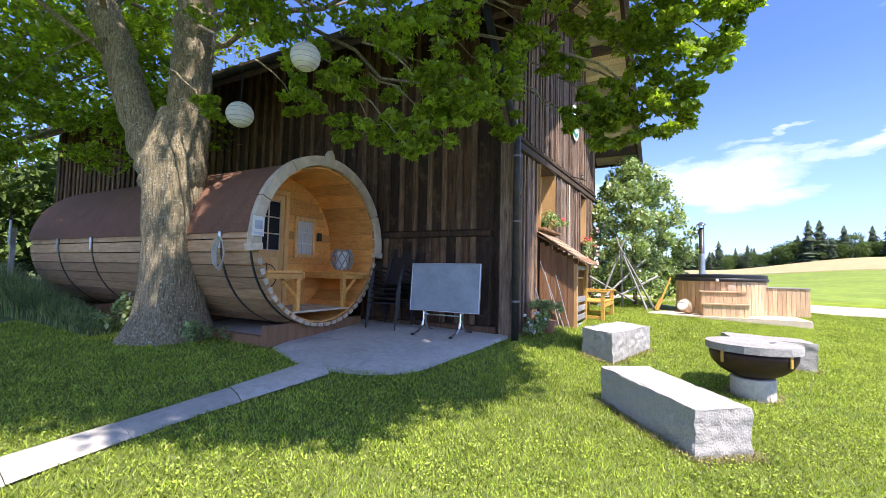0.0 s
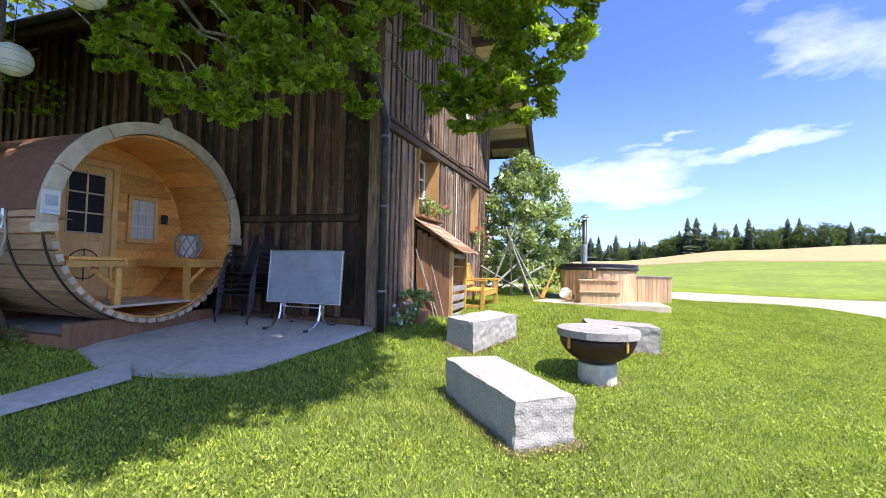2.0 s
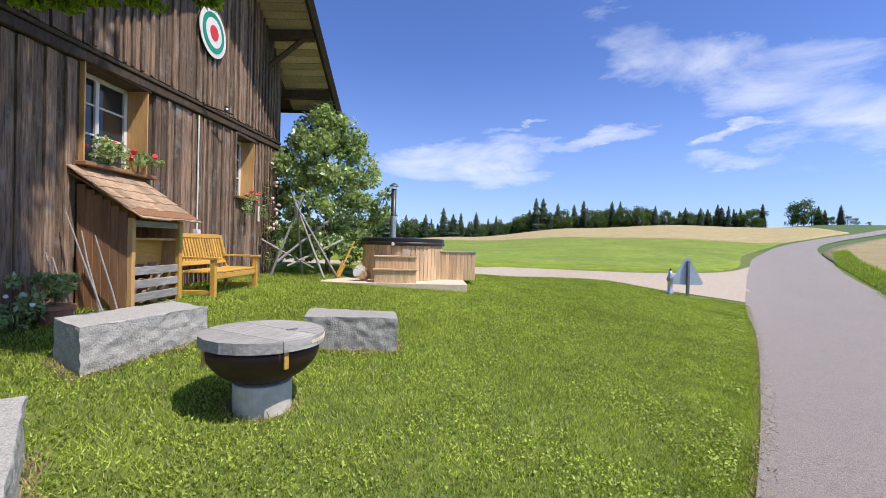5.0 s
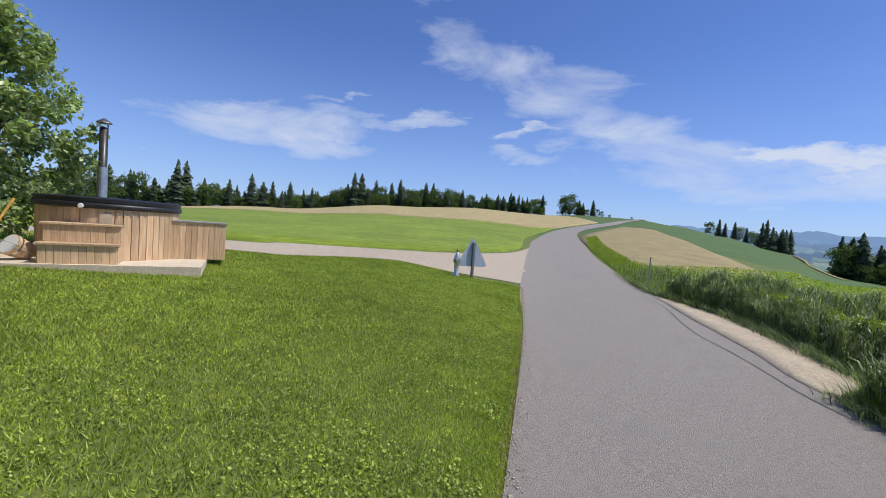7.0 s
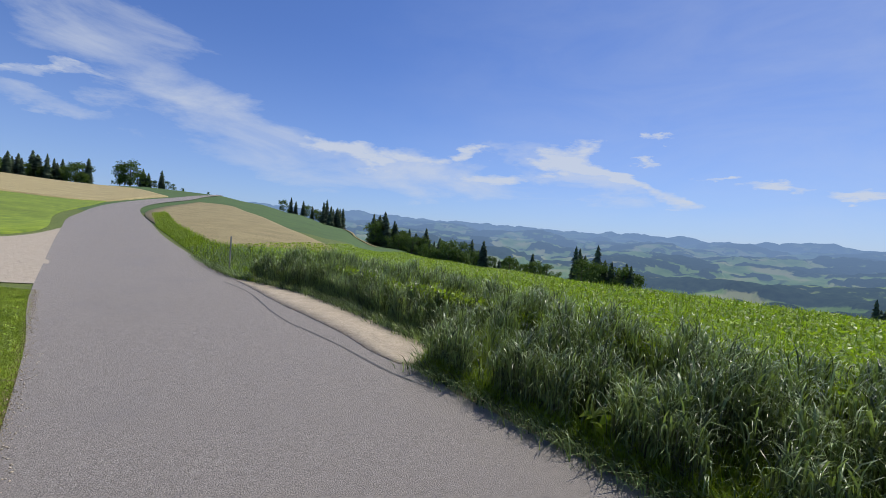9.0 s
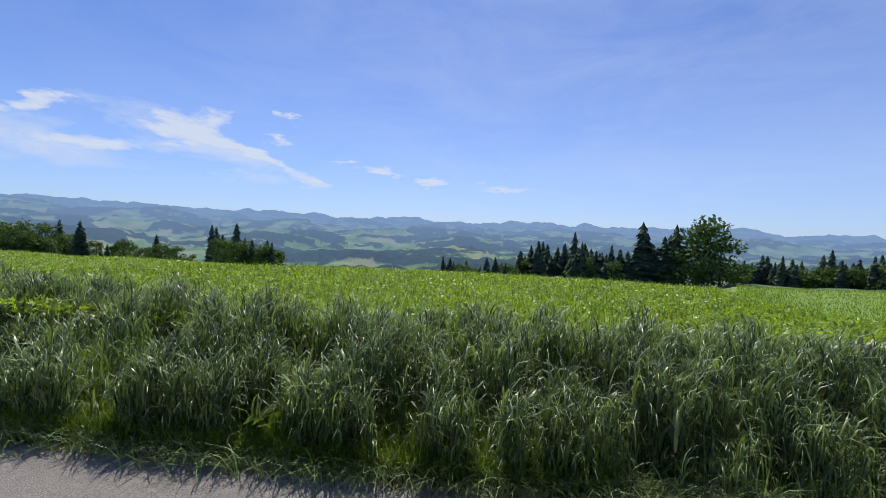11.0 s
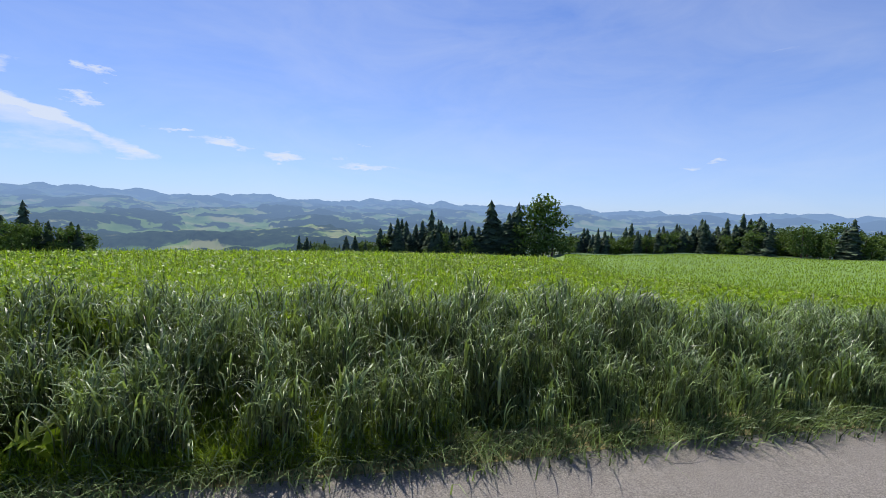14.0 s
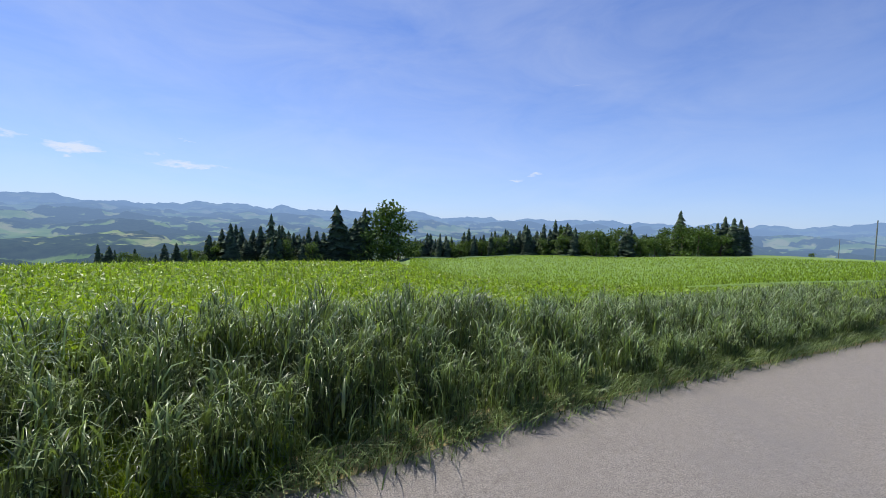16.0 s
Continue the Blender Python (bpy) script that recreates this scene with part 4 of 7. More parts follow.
def leaf_mesh(name, centres, size, material, flat=0.5, lobes=True):
    """Many small folded leaves at the given centres."""
    n = len(centres)
    c = np.asarray(centres, float)
    a = nrng.uniform(0, 2 * np.pi, n)
    tilt = nrng.normal(0, flat, n)
    d = np.stack([np.cos(a) * np.cos(tilt), np.sin(a) * np.cos(tilt), np.sin(tilt) - 0.35], 1)
    d /= np.linalg.norm(d, axis=1)[:, None]
    up = np.stack([nrng.normal(0, flat, n), nrng.normal(0, flat, n), np.ones(n)], 1)
    s = np.cross(d, up)
    s /= np.linalg.norm(s, axis=1)[:, None]
    nn = np.cross(s, d)
    k = (size * nrng.uniform(0.6, 1.25, n))[:, None]
    if lobes:
        shape = ((0.0, -0.42, 0.0), (0.38, -0.34, 0.05), (0.56, 0.10, 0.09), (0.17, 0.02, 0.05), (0.0, 0.60, -0.04), (-0.17, 0.02, 0.05), (-0.56, 0.10, 0.09), (-0.38, -0.34, 0.05))
        tris = ((0, 1, 2), (0, 2, 3), (0, 3, 4), (0, 4, 5), (0, 5, 6), (0, 6, 7))
    else:
        shape = ((0.0, -0.5, 0.0), (0.3, 0.0, 0.06), (0.0, 0.5, -0.03), (-0.3, 0.0, 0.06))
        tris = ((0, 1, 2), (0, 2, 3))
    vs = np.stack([c + k * (s * x + d * y + nn * z) for x, y, z in shape], 1).reshape(-1, 3)
    m = len(shape)
    fs = (np.arange(n)[:, None, None] * m + np.array(tris)[None]).reshape(-1, 3)
    return raw_mesh(name, vs, fs, material)


def blob_points(centre, radius, n, squash=0.8):
    """Points spread through a clump, thicker at its skin."""
    v = nrng.normal(0, 1, (n, 3))
    v /= np.linalg.norm(v, axis=1)[:, None]
    r = radius * nrng.uniform(0.15, 1, n) ** 0.5
    return np.asarray(centre) + v * r[:, None] * np.array((1, 1, squash))


def limb(p0, p1, r0, r1, sag=0.0, seg=8, steps=7, wob=0.08):
    p0, p1 = Vector(p0), Vector(p1)
    pts, rs = [], []
    for i in range(steps + 1):
        f = i / steps
        p = p0.lerp(p1, f)
        p.z += sag * math.sin(math.pi * f)
        if 0 < i < steps:
            p += Vector((nrng.normal(0, wob), nrng.normal(0, wob), nrng.normal(0, wob)))
        pts.append(p)
        rs.append(r0 + (r1 - r0) * f)
    return pts, rs


def build_maple():
    bx, by = -3.98, 6.30
    bz = ground(bx, by) - 0.1
    tree = thing("maple_tree", pose(bx, by, bz), "large old maple with thick lichen-flecked forked trunk", "tree")
    # trunk with root flare and fork, slightly ridged
    bm = bmesh.new()
    rows = []
    for i in range(70):
        z = 0.0 + i * 0.05
        f = i / 69
        r = 0.40 + 0.30 * math.exp(-z / 0.30) - 0.22 * max(0, z - 2.7) / 0.75
        cx, cy = 0.03 * math.sin(z * 1.3) - 0.04 * z * 0.25, 0.02 * math.cos(z)
        ring = []
        for j in range(88):
            a = 2 * math.pi * j / 88
            rr = r * (1 + 0.05 * math.sin(5 * a + 0.4 * z) * math.exp(-z * 0.4) + 0.07 * math.sin(3 * a + 1) * math.exp(-z * 1.4))
            rr += 0.022 * noise.noise(Vector((math.cos(a) * 7, math.sin(a) * 7, z * 1.6))) - 0.03 * abs(noise.noise(Vector((math.cos(a) * 13, math.sin(a) * 13, z * 1.8)))) + 0.012 * noise.noise(Vector((math.cos(a) * 26, math.sin(a) * 26, z * 5)))
            squash = 1.0 + 0.25 * max(0, f - 0.6)
            ring.append(bm.verts.new((cx + rr * squash * math.cos(a), cy + rr * math.sin(a), z)))
        rows.append(ring)
    for a, b in zip(rows, rows[1:]):
        for j in range(88):
            bm.faces.new((a[j], a[(j + 1) % 88], b[(j + 1) % 88], b[j]))
    part("trunk", bm, M_BARK, tree, "grey-brown furrowed bark with pale lichen", smooth=True)
    base = Vector((bx, by, bz))
    forks = (((-0.20, 0, 2.3), (-1.85, 0.1, 6.4), 0.27, 0.17), ((0.10, 0.0, 2.3), (0.16, 0.1, 7.2), 0.29, 0.24), ((-0.1, 0.15, 2.9), (-0.6, 1.6, 7.0), 0.18, 0.12))
    for a, b, r0, r1 in forks:
        bm = tube(bmesh.new(), *limb(a, b, r0, r1, wob=0.02, steps=40), 36)
        for v in bm.verts:
            q = v.co * 8
            v.co += Vector((noise.noise(q), noise.noise(q + Vector((9, 0, 0))), 0)) * 0.02
        part("limb", bm, M_BARK, tree, smooth=True)
    tips = [(0.0, 4.35, 3.25), (1.2, 4.9, 4.7), (2.4, 5.25, 3.9), (-1.4, 4.2, 4.2), (-2.6, 4.6, 3.9), (3.0, 4.9, 4.9), (-6.5, 5.0, 4.6), (-8.0, 7.5, 4.8), (-5.0, 9.5, 6.0), (-1.0, 8.0, 6.5), (-4.5, 2.5, 6.0), (0.5, 1.8, 6.6), (-1.0, 3.4, 6.8), (2.2, 2.6, 7.2), (-7.5, 3.6, 6.2)]
    for i, tp in enumerate(tips):
        f = forks[1] if tp[0] > -4 else forks[0]
        s = 0.42 + 0.45 * nrng.random()
        p0 = Vector(f[0]).lerp(Vector(f[1]), s)
        part("bough", tube(bmesh.new(), *limb(p0, Vector(tp) - base, 0.045, 0.012, sag=0.4, wob=0.09, steps=10), 7), M_BARK, tree, smooth=True)
    pts, sprig = [], []
    # hanging sprays towards the lawn
    sprays = ((0.0, 4.3, 3.12, 0.34), (-0.32, 4.3, 2.92, 0.22), (-0.65, 4.7, 3.2, 0.34), (0.35, 4.55, 3.5, 0.38), (-1.0, 4.9, 3.75, 0.42), (0.65, 4.9, 4.0, 0.4), (1.05, 4.9, 4.5, 0.34), (-0.3, 4.6, 3.95, 0.5),
              (2.42, 5.2, 3.55, 0.42), (2.05, 5.3, 3.4, 0.3), (2.75, 5.2, 3.7, 0.4), (1.7, 5.4, 3.6, 0.25), (2.6, 5.0, 4.75, 0.5), (1.5, 5.4, 4.4, 0.3), (1.95, 5.3, 3.85, 0.3), (2.85, 5.1, 4.15, 0.5), (3.15, 4.9, 4.65, 0.42), (2.4, 5.2, 4.5, 0.5), (1.95, 5.3, 5.0, 0.5), (2.9, 4.9, 5.2, 0.7), (2.0, 5.0, 5.6, 0.7), (0.2, 4.9, 4.7, 0.55),
              (-0.8, 4.6, 4.6, 0.6), (-1.6, 4.5, 4.2, 0.45), (-2.3, 4.7, 4.5, 0.5), (-1.9, 5.6, 3.9, 0.35), (-2.9, 5.2, 3.55, 0.2), (-5.9, 5.6, 4.2, 0.5), (-6.4, 6.0, 3.8, 0.6), (-7.4, 6.8, 3.6, 0.7), (-8.2, 7.4, 3.7, 0.7),
              (-6.8, 7.8, 4.0, 0.8), (-5.6, 8.2, 4.4, 0.8), (-8.6, 8.6, 4.6, 0.9), (-7.0, 5.0, 4.9, 0.8), (1.5, 4.6, 4.95, 0.4), (-0.05, 4.15, 3.4, 0.3), (0.75, 5.2, 3.45, 0.25), (-1.2, 5.3, 3.4, 0.26))
    for x, y, z, r in sprays:
        # each spray is broken into many uneven bunches
        for q in blob_points((x, y, z), r * 1.05, 13, 0.75):
            sprig.append(blob_points(q, r * 0.34, int((22 + 60 * r) * (1.6 if x > 1.6 else 1.0)), 0.5))
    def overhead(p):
        """Whether a clump lies clear of the lawn's sunny side and of the gable, and above the camera's view or far
        left.
        """
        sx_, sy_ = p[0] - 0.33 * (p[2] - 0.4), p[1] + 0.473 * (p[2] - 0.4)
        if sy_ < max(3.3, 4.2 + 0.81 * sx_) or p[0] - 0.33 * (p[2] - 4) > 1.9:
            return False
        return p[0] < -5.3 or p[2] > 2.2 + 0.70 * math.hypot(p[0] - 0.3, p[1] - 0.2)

    k = 0
    while k < 520:
        v = nrng.normal(0, 1, 3)
        v /= np.linalg.norm(v)
        f = nrng.uniform(0.45, 1.0) ** 0.5
        p = np.array((-2.2, 4.9, 7.9)) + v * f * np.array((7.6, 6.8, 4.3))
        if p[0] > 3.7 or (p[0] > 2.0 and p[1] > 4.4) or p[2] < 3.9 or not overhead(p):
            continue
        pts.append(blob_points(p, nrng.uniform(0.35, 0.75), 95, 0.6))
        k += 1
    for i in range(90):
        # the shaded side behind the trunk
        p = (nrng.uniform(-11, -4.9), nrng.uniform(7.0, 10.5), nrng.uniform(4.0, 7.4))
        pts.append(blob_points(p, nrng.uniform(0.45, 0.8), 90, 0.6))
    k = 0
    while k < 800:
        # unseen clumps on the crown's sunward side, added to throw the shade on the patio
        gx_, gy_ = nrng.uniform(-9.0, 1.4), nrng.uniform(3.3, 9.5)
        z = max(6.6, 2.2 + 0.72 * math.hypot(gx_ - 0.3, gy_ - 0.2)) + nrng.uniform(0, 2.0)
        p = np.array((gx_ + 0.33 * (z - 0.4), gy_ - 0.473 * (z - 0.4), z))
        k += 1
        # thinned out where sun is meant to reach the trunk
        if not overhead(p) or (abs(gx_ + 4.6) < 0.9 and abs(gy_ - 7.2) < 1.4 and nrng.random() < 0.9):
            continue
        pts.append(blob_points(p, nrng.uniform(0.4, 0.6), 90, 0.5))
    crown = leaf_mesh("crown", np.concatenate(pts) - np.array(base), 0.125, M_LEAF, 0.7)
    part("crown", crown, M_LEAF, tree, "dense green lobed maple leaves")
    part("hanging_foliage", leaf_mesh("hanging_foliage", np.concatenate(sprig) - np.array(base), 0.082, M_LEAF, 0.8), M_LEAF, tree, "bright hanging sprays of maple leaves")
    # twigs that carry the sprays
    for x, y, z, r in sprays:
        bm = bmesh.new()
        p = Vector((x, y, z)) - base
        q = p + Vector((-0.9 * (1 if x > -4 else -1), 0.5, 0.75))
        tube(bm, *limb(q, p + Vector((0, 0, -r * 0.5)), 0.016, 0.004, sag=0.12, steps=5, wob=0.03), 5, cap=False)
        part("twig", bm, M_BARK, tree)
    return tree


build_maple()


def lantern(x, y, z, r, top):
    th = thing("paper_lantern", pose(x, y, z), "round white paper lantern with thin ribs hanging from a branch", "lantern", "paper lanterns")
    prof = []
    for i in range(15):
        a = -1.25 + 2.5 * i / 14
        prof.append((r * math.cos(a), 0.95 * r * math.sin(a)))
    part("shade", lathe(bmesh.new(), prof, 24), M_PAPER, th, smooth=True)
    for i in range(1, 14, 2):
        rr, zz = prof[i]
        part("rib", lathe(bmesh.new(), [(rr + 0.001, zz - 0.002), (rr + 0.003, zz), (rr + 0.001, zz + 0.002)], 24), M_ROPE, th)
    part("cord", tube(bmesh.new(), [(0, 0, r * 0.9), (0.02, 0, r + top)], 0.003, 5), M_BLACK, th)


lantern(-1.40, 4.12, 3.70, 0.145, 0.6)
lantern(-2.36, 4.82, 3.36, 0.15, 0.7)


def spruce_mesh(h, seed):
    g = np.random.default_rng(seed)
    pts, fs = [], []
    tiers = 26
    for i in range(tiers):
        f = i / tiers
        z = h * (0.06 + 0.92 * f)
        r = h * 0.235 * (1 - f) ** 0.62 * g.uniform(0.7, 1.2) + 0.022 * h
        m = max(8, int(24 * (1 - f)) + 6)
        for j in range(m):
            a = 2 * math.pi * (j + g.random()) / m
            rr = r * g.uniform(0.45, 1.2)
            w = rr * 0.42
            d = np.array((math.cos(a), math.sin(a), 0))
            s = np.array((-d[1], d[0], 0))
            b = len(pts)
            pts += [np.array((0, 0, z + 0.05 * h)), d * rr * 0.6 + s * w + (0, 0, z - 0.01 * h), d * rr + (0, 0, z - 0.035 * h * g.uniform(0.5, 1.5)), d * rr * 0.6 - s * w + (0, 0, z - 0.01 * h)]
            fs += [(b, b + 1, b + 2), (b, b + 2, b + 3)]
    return raw_mesh("crown", np.array(pts), np.array(fs), M_SPRUCE)


def broad_mesh(h, w, seed, material=None, n=1250, leaf=0.06, low=0.16):
    g = np.random.default_rng(seed)
    pts = []
    for i in range(26):
        f = g.uniform(low, 0.9)
        rad = w * math.sin(math.pi * min(1, (f * 0.82 + 0.16))) ** 0.7
        a = g.uniform(0, 2 * math.pi)
        rr = rad * g.uniform(0.25, 0.85)
        pts.append(blob_points((rr * math.cos(a), rr * math.sin(a), h * f), g.uniform(0.16, 0.3) * w + 0.05 * h, n // 26, 0.75))
    return leaf_mesh("crown", np.concatenate(pts), h * leaf, material or M_DECID, 0.8, lobes=False)


def far_tree(kind, name, m, h, w, seed, label, group):
    t = thing(name, m, label, "tree", group)
    part("trunk", tube(bmesh.new(), [(0, 0, -1.0), (0, 0, h * 0.5), (0, 0, h * 0.9)], [h * 0.02, h * 0.014, h * 0.003], 6), M_TRUNK, t)
    part("crown", spruce_mesh(h, seed) if kind == "spruce" else broad_mesh(h, w, seed), None, t)
    return t


PROTO = {}
for i in range(3):
    PROTO["spruce", i] = far_tree("spruce", "spruce_tree", pose(60 + 9 * i, 152, 3.0), 14 + 2 * i, 2, 20 + i, "tall dark green spruce at the field edge", "field edge trees")
for i in range(3):
    PROTO["broad", i] = far_tree("broad", "broadleaf_tree", pose(90 + 9 * i, 150, 3.0), 11 + 1.5 * i, 4.6 + 0.5 * i, 40 + i, "round-crowned green broadleaf tree at the field edge", "field edge trees")
placed = set()


def plant(kind, az, r, scale, sink=0.4):
    x, y = PIV[0] + r * math.sin(radians(az)), PIV[1] + r * math.cos(radians(az))
    e, far = edge((az + 180) % 360 - 180)
    z = ground(x, y) - max(0, (r - far * 1.15)) * (0.16 if abs((az + 180) % 360 - 180) > 92 else 0.02) - sink
    i = nrng.integers(0, 3)
    thin = nrng.uniform(0.72, 1.05) if kind == "spruce" else nrng.uniform(0.85, 1.25)
    m = pose(x, y, z, 0, 0, nrng.uniform(0, 360)) @ Matrix.Diagonal((scale * thin, scale * thin, scale * nrng.uniform(0.8, 1.15), 1))
    key = (kind, int(i))
    if key not in placed:
        placed.add(key)
        PROTO[key].matrix_basis = m
    else:
        copy = copy_thing(PROTO[key], Matrix.Identity(4))
        copy.matrix_basis = m


def wood(az0, az1, n, r0, r1, s0, s1, spruce_share):
    for i in range(n):
        az = az0 + (az1 - az0) * (i + nrng.uniform(-0.4, 0.4)) / n
        k = "spruce" if nrng.random() < spruce_share else "broad"
        plant(k, az, nrng.uniform(r0, r1), nrng.uniform(s0, s1))


wood(4, 21, 40, 195, 215, 0.6, 0.95, 0.5)
wood(20, 32, 44, 192, 215, 0.45, 0.8, 0.45)
plant("spruce", 28.4, 188, 0.95), plant("spruce", 19.4, 192, 1.05), plant("spruce", 39.4, 182, 1.0), plant("broad", 38.6, 184, 1.05), plant("spruce", 40.3, 184, 0.85)
wood(32, 40, 34, 185, 205, 0.45, 0.7, 0.4)
wood(40, 54, 57, 182, 200, 0.5, 0.74, 0.3)
wood(54, 64.5, 37, 184, 200, 0.4, 0.6, 0.35)
for az, s, k in ((66.9, 0.6, "broad"), (67.3, 0.68, "broad"), (67.8, 0.7, "broad"), (68.4, 0.66, "broad"), (69.1, 0.5, "broad"), (68.9, 0.42, "spruce"), (69.4, 0.46, "spruce"), (69.9, 0.42, "broad"), (70.6, 0.5, "spruce"), (71.1, 0.3, "broad"), (71.7, 0.28, "broad"), (72.6, 0.14, "broad"), (75.2, 0.12, "broad")):
    plant(k, az, 200, s)
wood(83.5, 88, 8, 180, 200, 0.3, 0.42, 0.4)
wood(88, 91, 9, 170, 190, 0.42, 0.6, 0.6)
wood(94.8, 104, 46, 135, 150, 0.5, 0.72, 0.35)
wood(102, 110, 26, 100, 118, 0.32, 0.5, 0.2)
plant("spruce", 109.6, 98, 0.52)
wood(110, 120, 24, 92, 104, 0.22, 0.36, 0.1)
wood(121.5, 129, 26, 80, 92, 0.36, 0.52, 0.6)
wood(150, 160, 30, 74, 88, 0.2, 0.36, 0.6)
wood(160, 172, 61, 80, 92, 0.38, 0.56, 0.75)
for az, s, k in ((171.4, 0.56, "spruce"), (172.4, 0.6, "spruce"), (173.2, 0.64, "spruce"), (174.1, 0.64, "spruce"), (174.8, 0.67, "spruce"), (175.4, 0.69, "spruce"), (176.0, 0.73, "spruce"), (176.6, 0.7, "spruce"), (177.2, 0.74, "spruce"), (177.8, 0.72, "spruce"), (178.4, 0.72, "spruce"), (179.2, 0.86, "broad"), (180.6, 0.95, "broad"), (181.8, 0.92, "broad"), (182.9, 0.86, "broad")):
    plant(k, az, 86, s)
wood(184, 206, 142, 118, 135, 0.47, 0.6, 0.8)
wood(204, 222, 57, 112, 130, 0.42, 0.68, 0.25)
wood(222, 224.5, 6, 115, 125, 0.5, 0.6, 0.9)
plant("broad", 229.5, 170, 0.2), plant("spruce", 237, 180, 0.25)
# trees and shrubs behind the sauna
wood(-68, -38, 30, 24, 36, 0.34, 0.6, 0.0)
for k in list(PROTO):
    if k not in placed:
        plant(k[0], 10, 200, 0.7)


def build_hills():
    """Far hills across the valley: wooded slopes and meadows, with haze painted in by distance."""
    rs = [240 * 1.031 ** i for i in range(98)]
    azs = [78 + 0.36 * j for j in range(458)]
    els = ((240, -10.5), (420, -7.0), (650, -5.0), (900, -3.4), (1300, -1.9), (1900, -0.5), (2600, 0.35), (3400, 1.0), (4300, 1.25), (4900, 1.1))
    vs, wood_mask = [], []
    for r in rs:
        e = els[-1][1]
        for (a, ea), (b, eb) in zip(els, els[1:]):
            if a <= r < b:
                e = ea + (eb - ea) * (r - a) / (b - a)
        for az in azs:
            x, y = r * math.sin(radians(az)), r * math.cos(radians(az))
            q = Vector((x, y, 0))
            shape = noise.fractal(q / 430 + Vector((3, 1, 0)), 0.9, 2.1, 6)
            east = max(0.0, min(1.0, (135 - az) / 40)) * 0.55 - max(0.0, min(1.0, (az - 165) / 40)) * 0.45
            z = 1.65 + r * math.tan(radians(e + east * min(1, r / 1800))) + shape * (16 + r * 0.0095)
            f = noise.fractal(q / 170 + Vector((9, 4, 0)), 0.9, 2.2, 5) + 0.08 + 0.35 * shape
            wooded = max(0.0, min(1.0, f * 9))
            z += wooded * 12 + wooded * 5 * noise.noise(q / 14)
            vs.append((x, y, z))
            wood_mask.append(wooded)
    n = len(azs)
    i, j = np.meshgrid(np.arange(len(rs) - 1), np.arange(n - 1), indexing="ij")
    a = (i * n + j).ravel()
    fs = np.stack([a, a + 1, a + n + 1, a + n], 1)
    m = bpy.data.materials.new("far_hills")
    m.use_nodes = True
    t = m.node_tree
    t.nodes.clear()
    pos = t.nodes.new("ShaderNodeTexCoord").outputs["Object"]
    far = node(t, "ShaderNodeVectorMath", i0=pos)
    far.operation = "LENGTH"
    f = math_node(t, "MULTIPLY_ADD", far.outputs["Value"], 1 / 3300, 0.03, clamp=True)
    at = t.nodes.new("ShaderNodeAttribute")
    at.attribute_name = "wooded"
    n1 = node(t, "ShaderNodeTexNoise", Vector=pos, Scale=0.012, Detail=4.0).outputs[0]
    n2 = node(t, "ShaderNodeTexNoise", Vector=pos, Scale=0.09, Detail=5.0).outputs[0]
    meadow = ramp(t, n1, ((0.35, (0.10, 0.17, 0.035)), (0.5, (0.17, 0.25, 0.06)), (0.62, (0.30, 0.30, 0.13))))
    forest = ramp(t, n2, ((0.3, (0.012, 0.024, 0.016)), (0.7, (0.035, 0.055, 0.03))))
    n3 = node(t, "ShaderNodeTexNoise", Vector=pos, Scale=0.0075, Detail=7.0, Roughness=0.6, Distortion=0.8).outputs[0]
    mask = math_node(t, "MULTIPLY_ADD", math_node(t, "MULTIPLY_ADD", at.outputs["Fac"], 0.22, n3), 26.0, -15.4, clamp=True)
    col = mix(t, mask, meadow, forest)
    b = node(t, "ShaderNodeBsdfDiffuse", Color=col)
    # distance haze painted in as a blue glow, stronger further off
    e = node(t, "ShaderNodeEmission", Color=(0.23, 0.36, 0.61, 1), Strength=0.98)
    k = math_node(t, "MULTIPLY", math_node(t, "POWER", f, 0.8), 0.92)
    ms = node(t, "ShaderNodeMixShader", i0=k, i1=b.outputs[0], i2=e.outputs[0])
    out = t.nodes.new("ShaderNodeOutputMaterial")
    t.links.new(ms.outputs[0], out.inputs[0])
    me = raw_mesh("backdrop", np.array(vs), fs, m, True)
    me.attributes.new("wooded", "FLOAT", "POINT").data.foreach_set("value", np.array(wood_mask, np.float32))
    tagged(new("backdrop", me), "blue-green wooded hills across the valley with painted haze", "hills", kind="structure")


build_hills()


# ---- hot tub on its deck ----
TUB = pose(7.45, 11.55, 0, 0, 0, -22)


def slab(name, corners, z0, z1, material, label, category, kind="structure"):
    bm = prism(bmesh.new(), corners, z0, z1)
    bmesh.ops.recalc_face_normals(bm, faces=bm.faces)
    ob = new(name, link_bm(bm, name))
    ob.data.materials.append(material)
    return tagged(ob, label, category, kind=kind)


DECK = [(5.15, 10.75), (8.12, 9.42), (9.62, 12.45), (6.6, 13.9)]
slab("deck_slab", DECK, 0.35, 0.71, M_GRAVEL, "pale concrete slab under the hot tub", "slab")


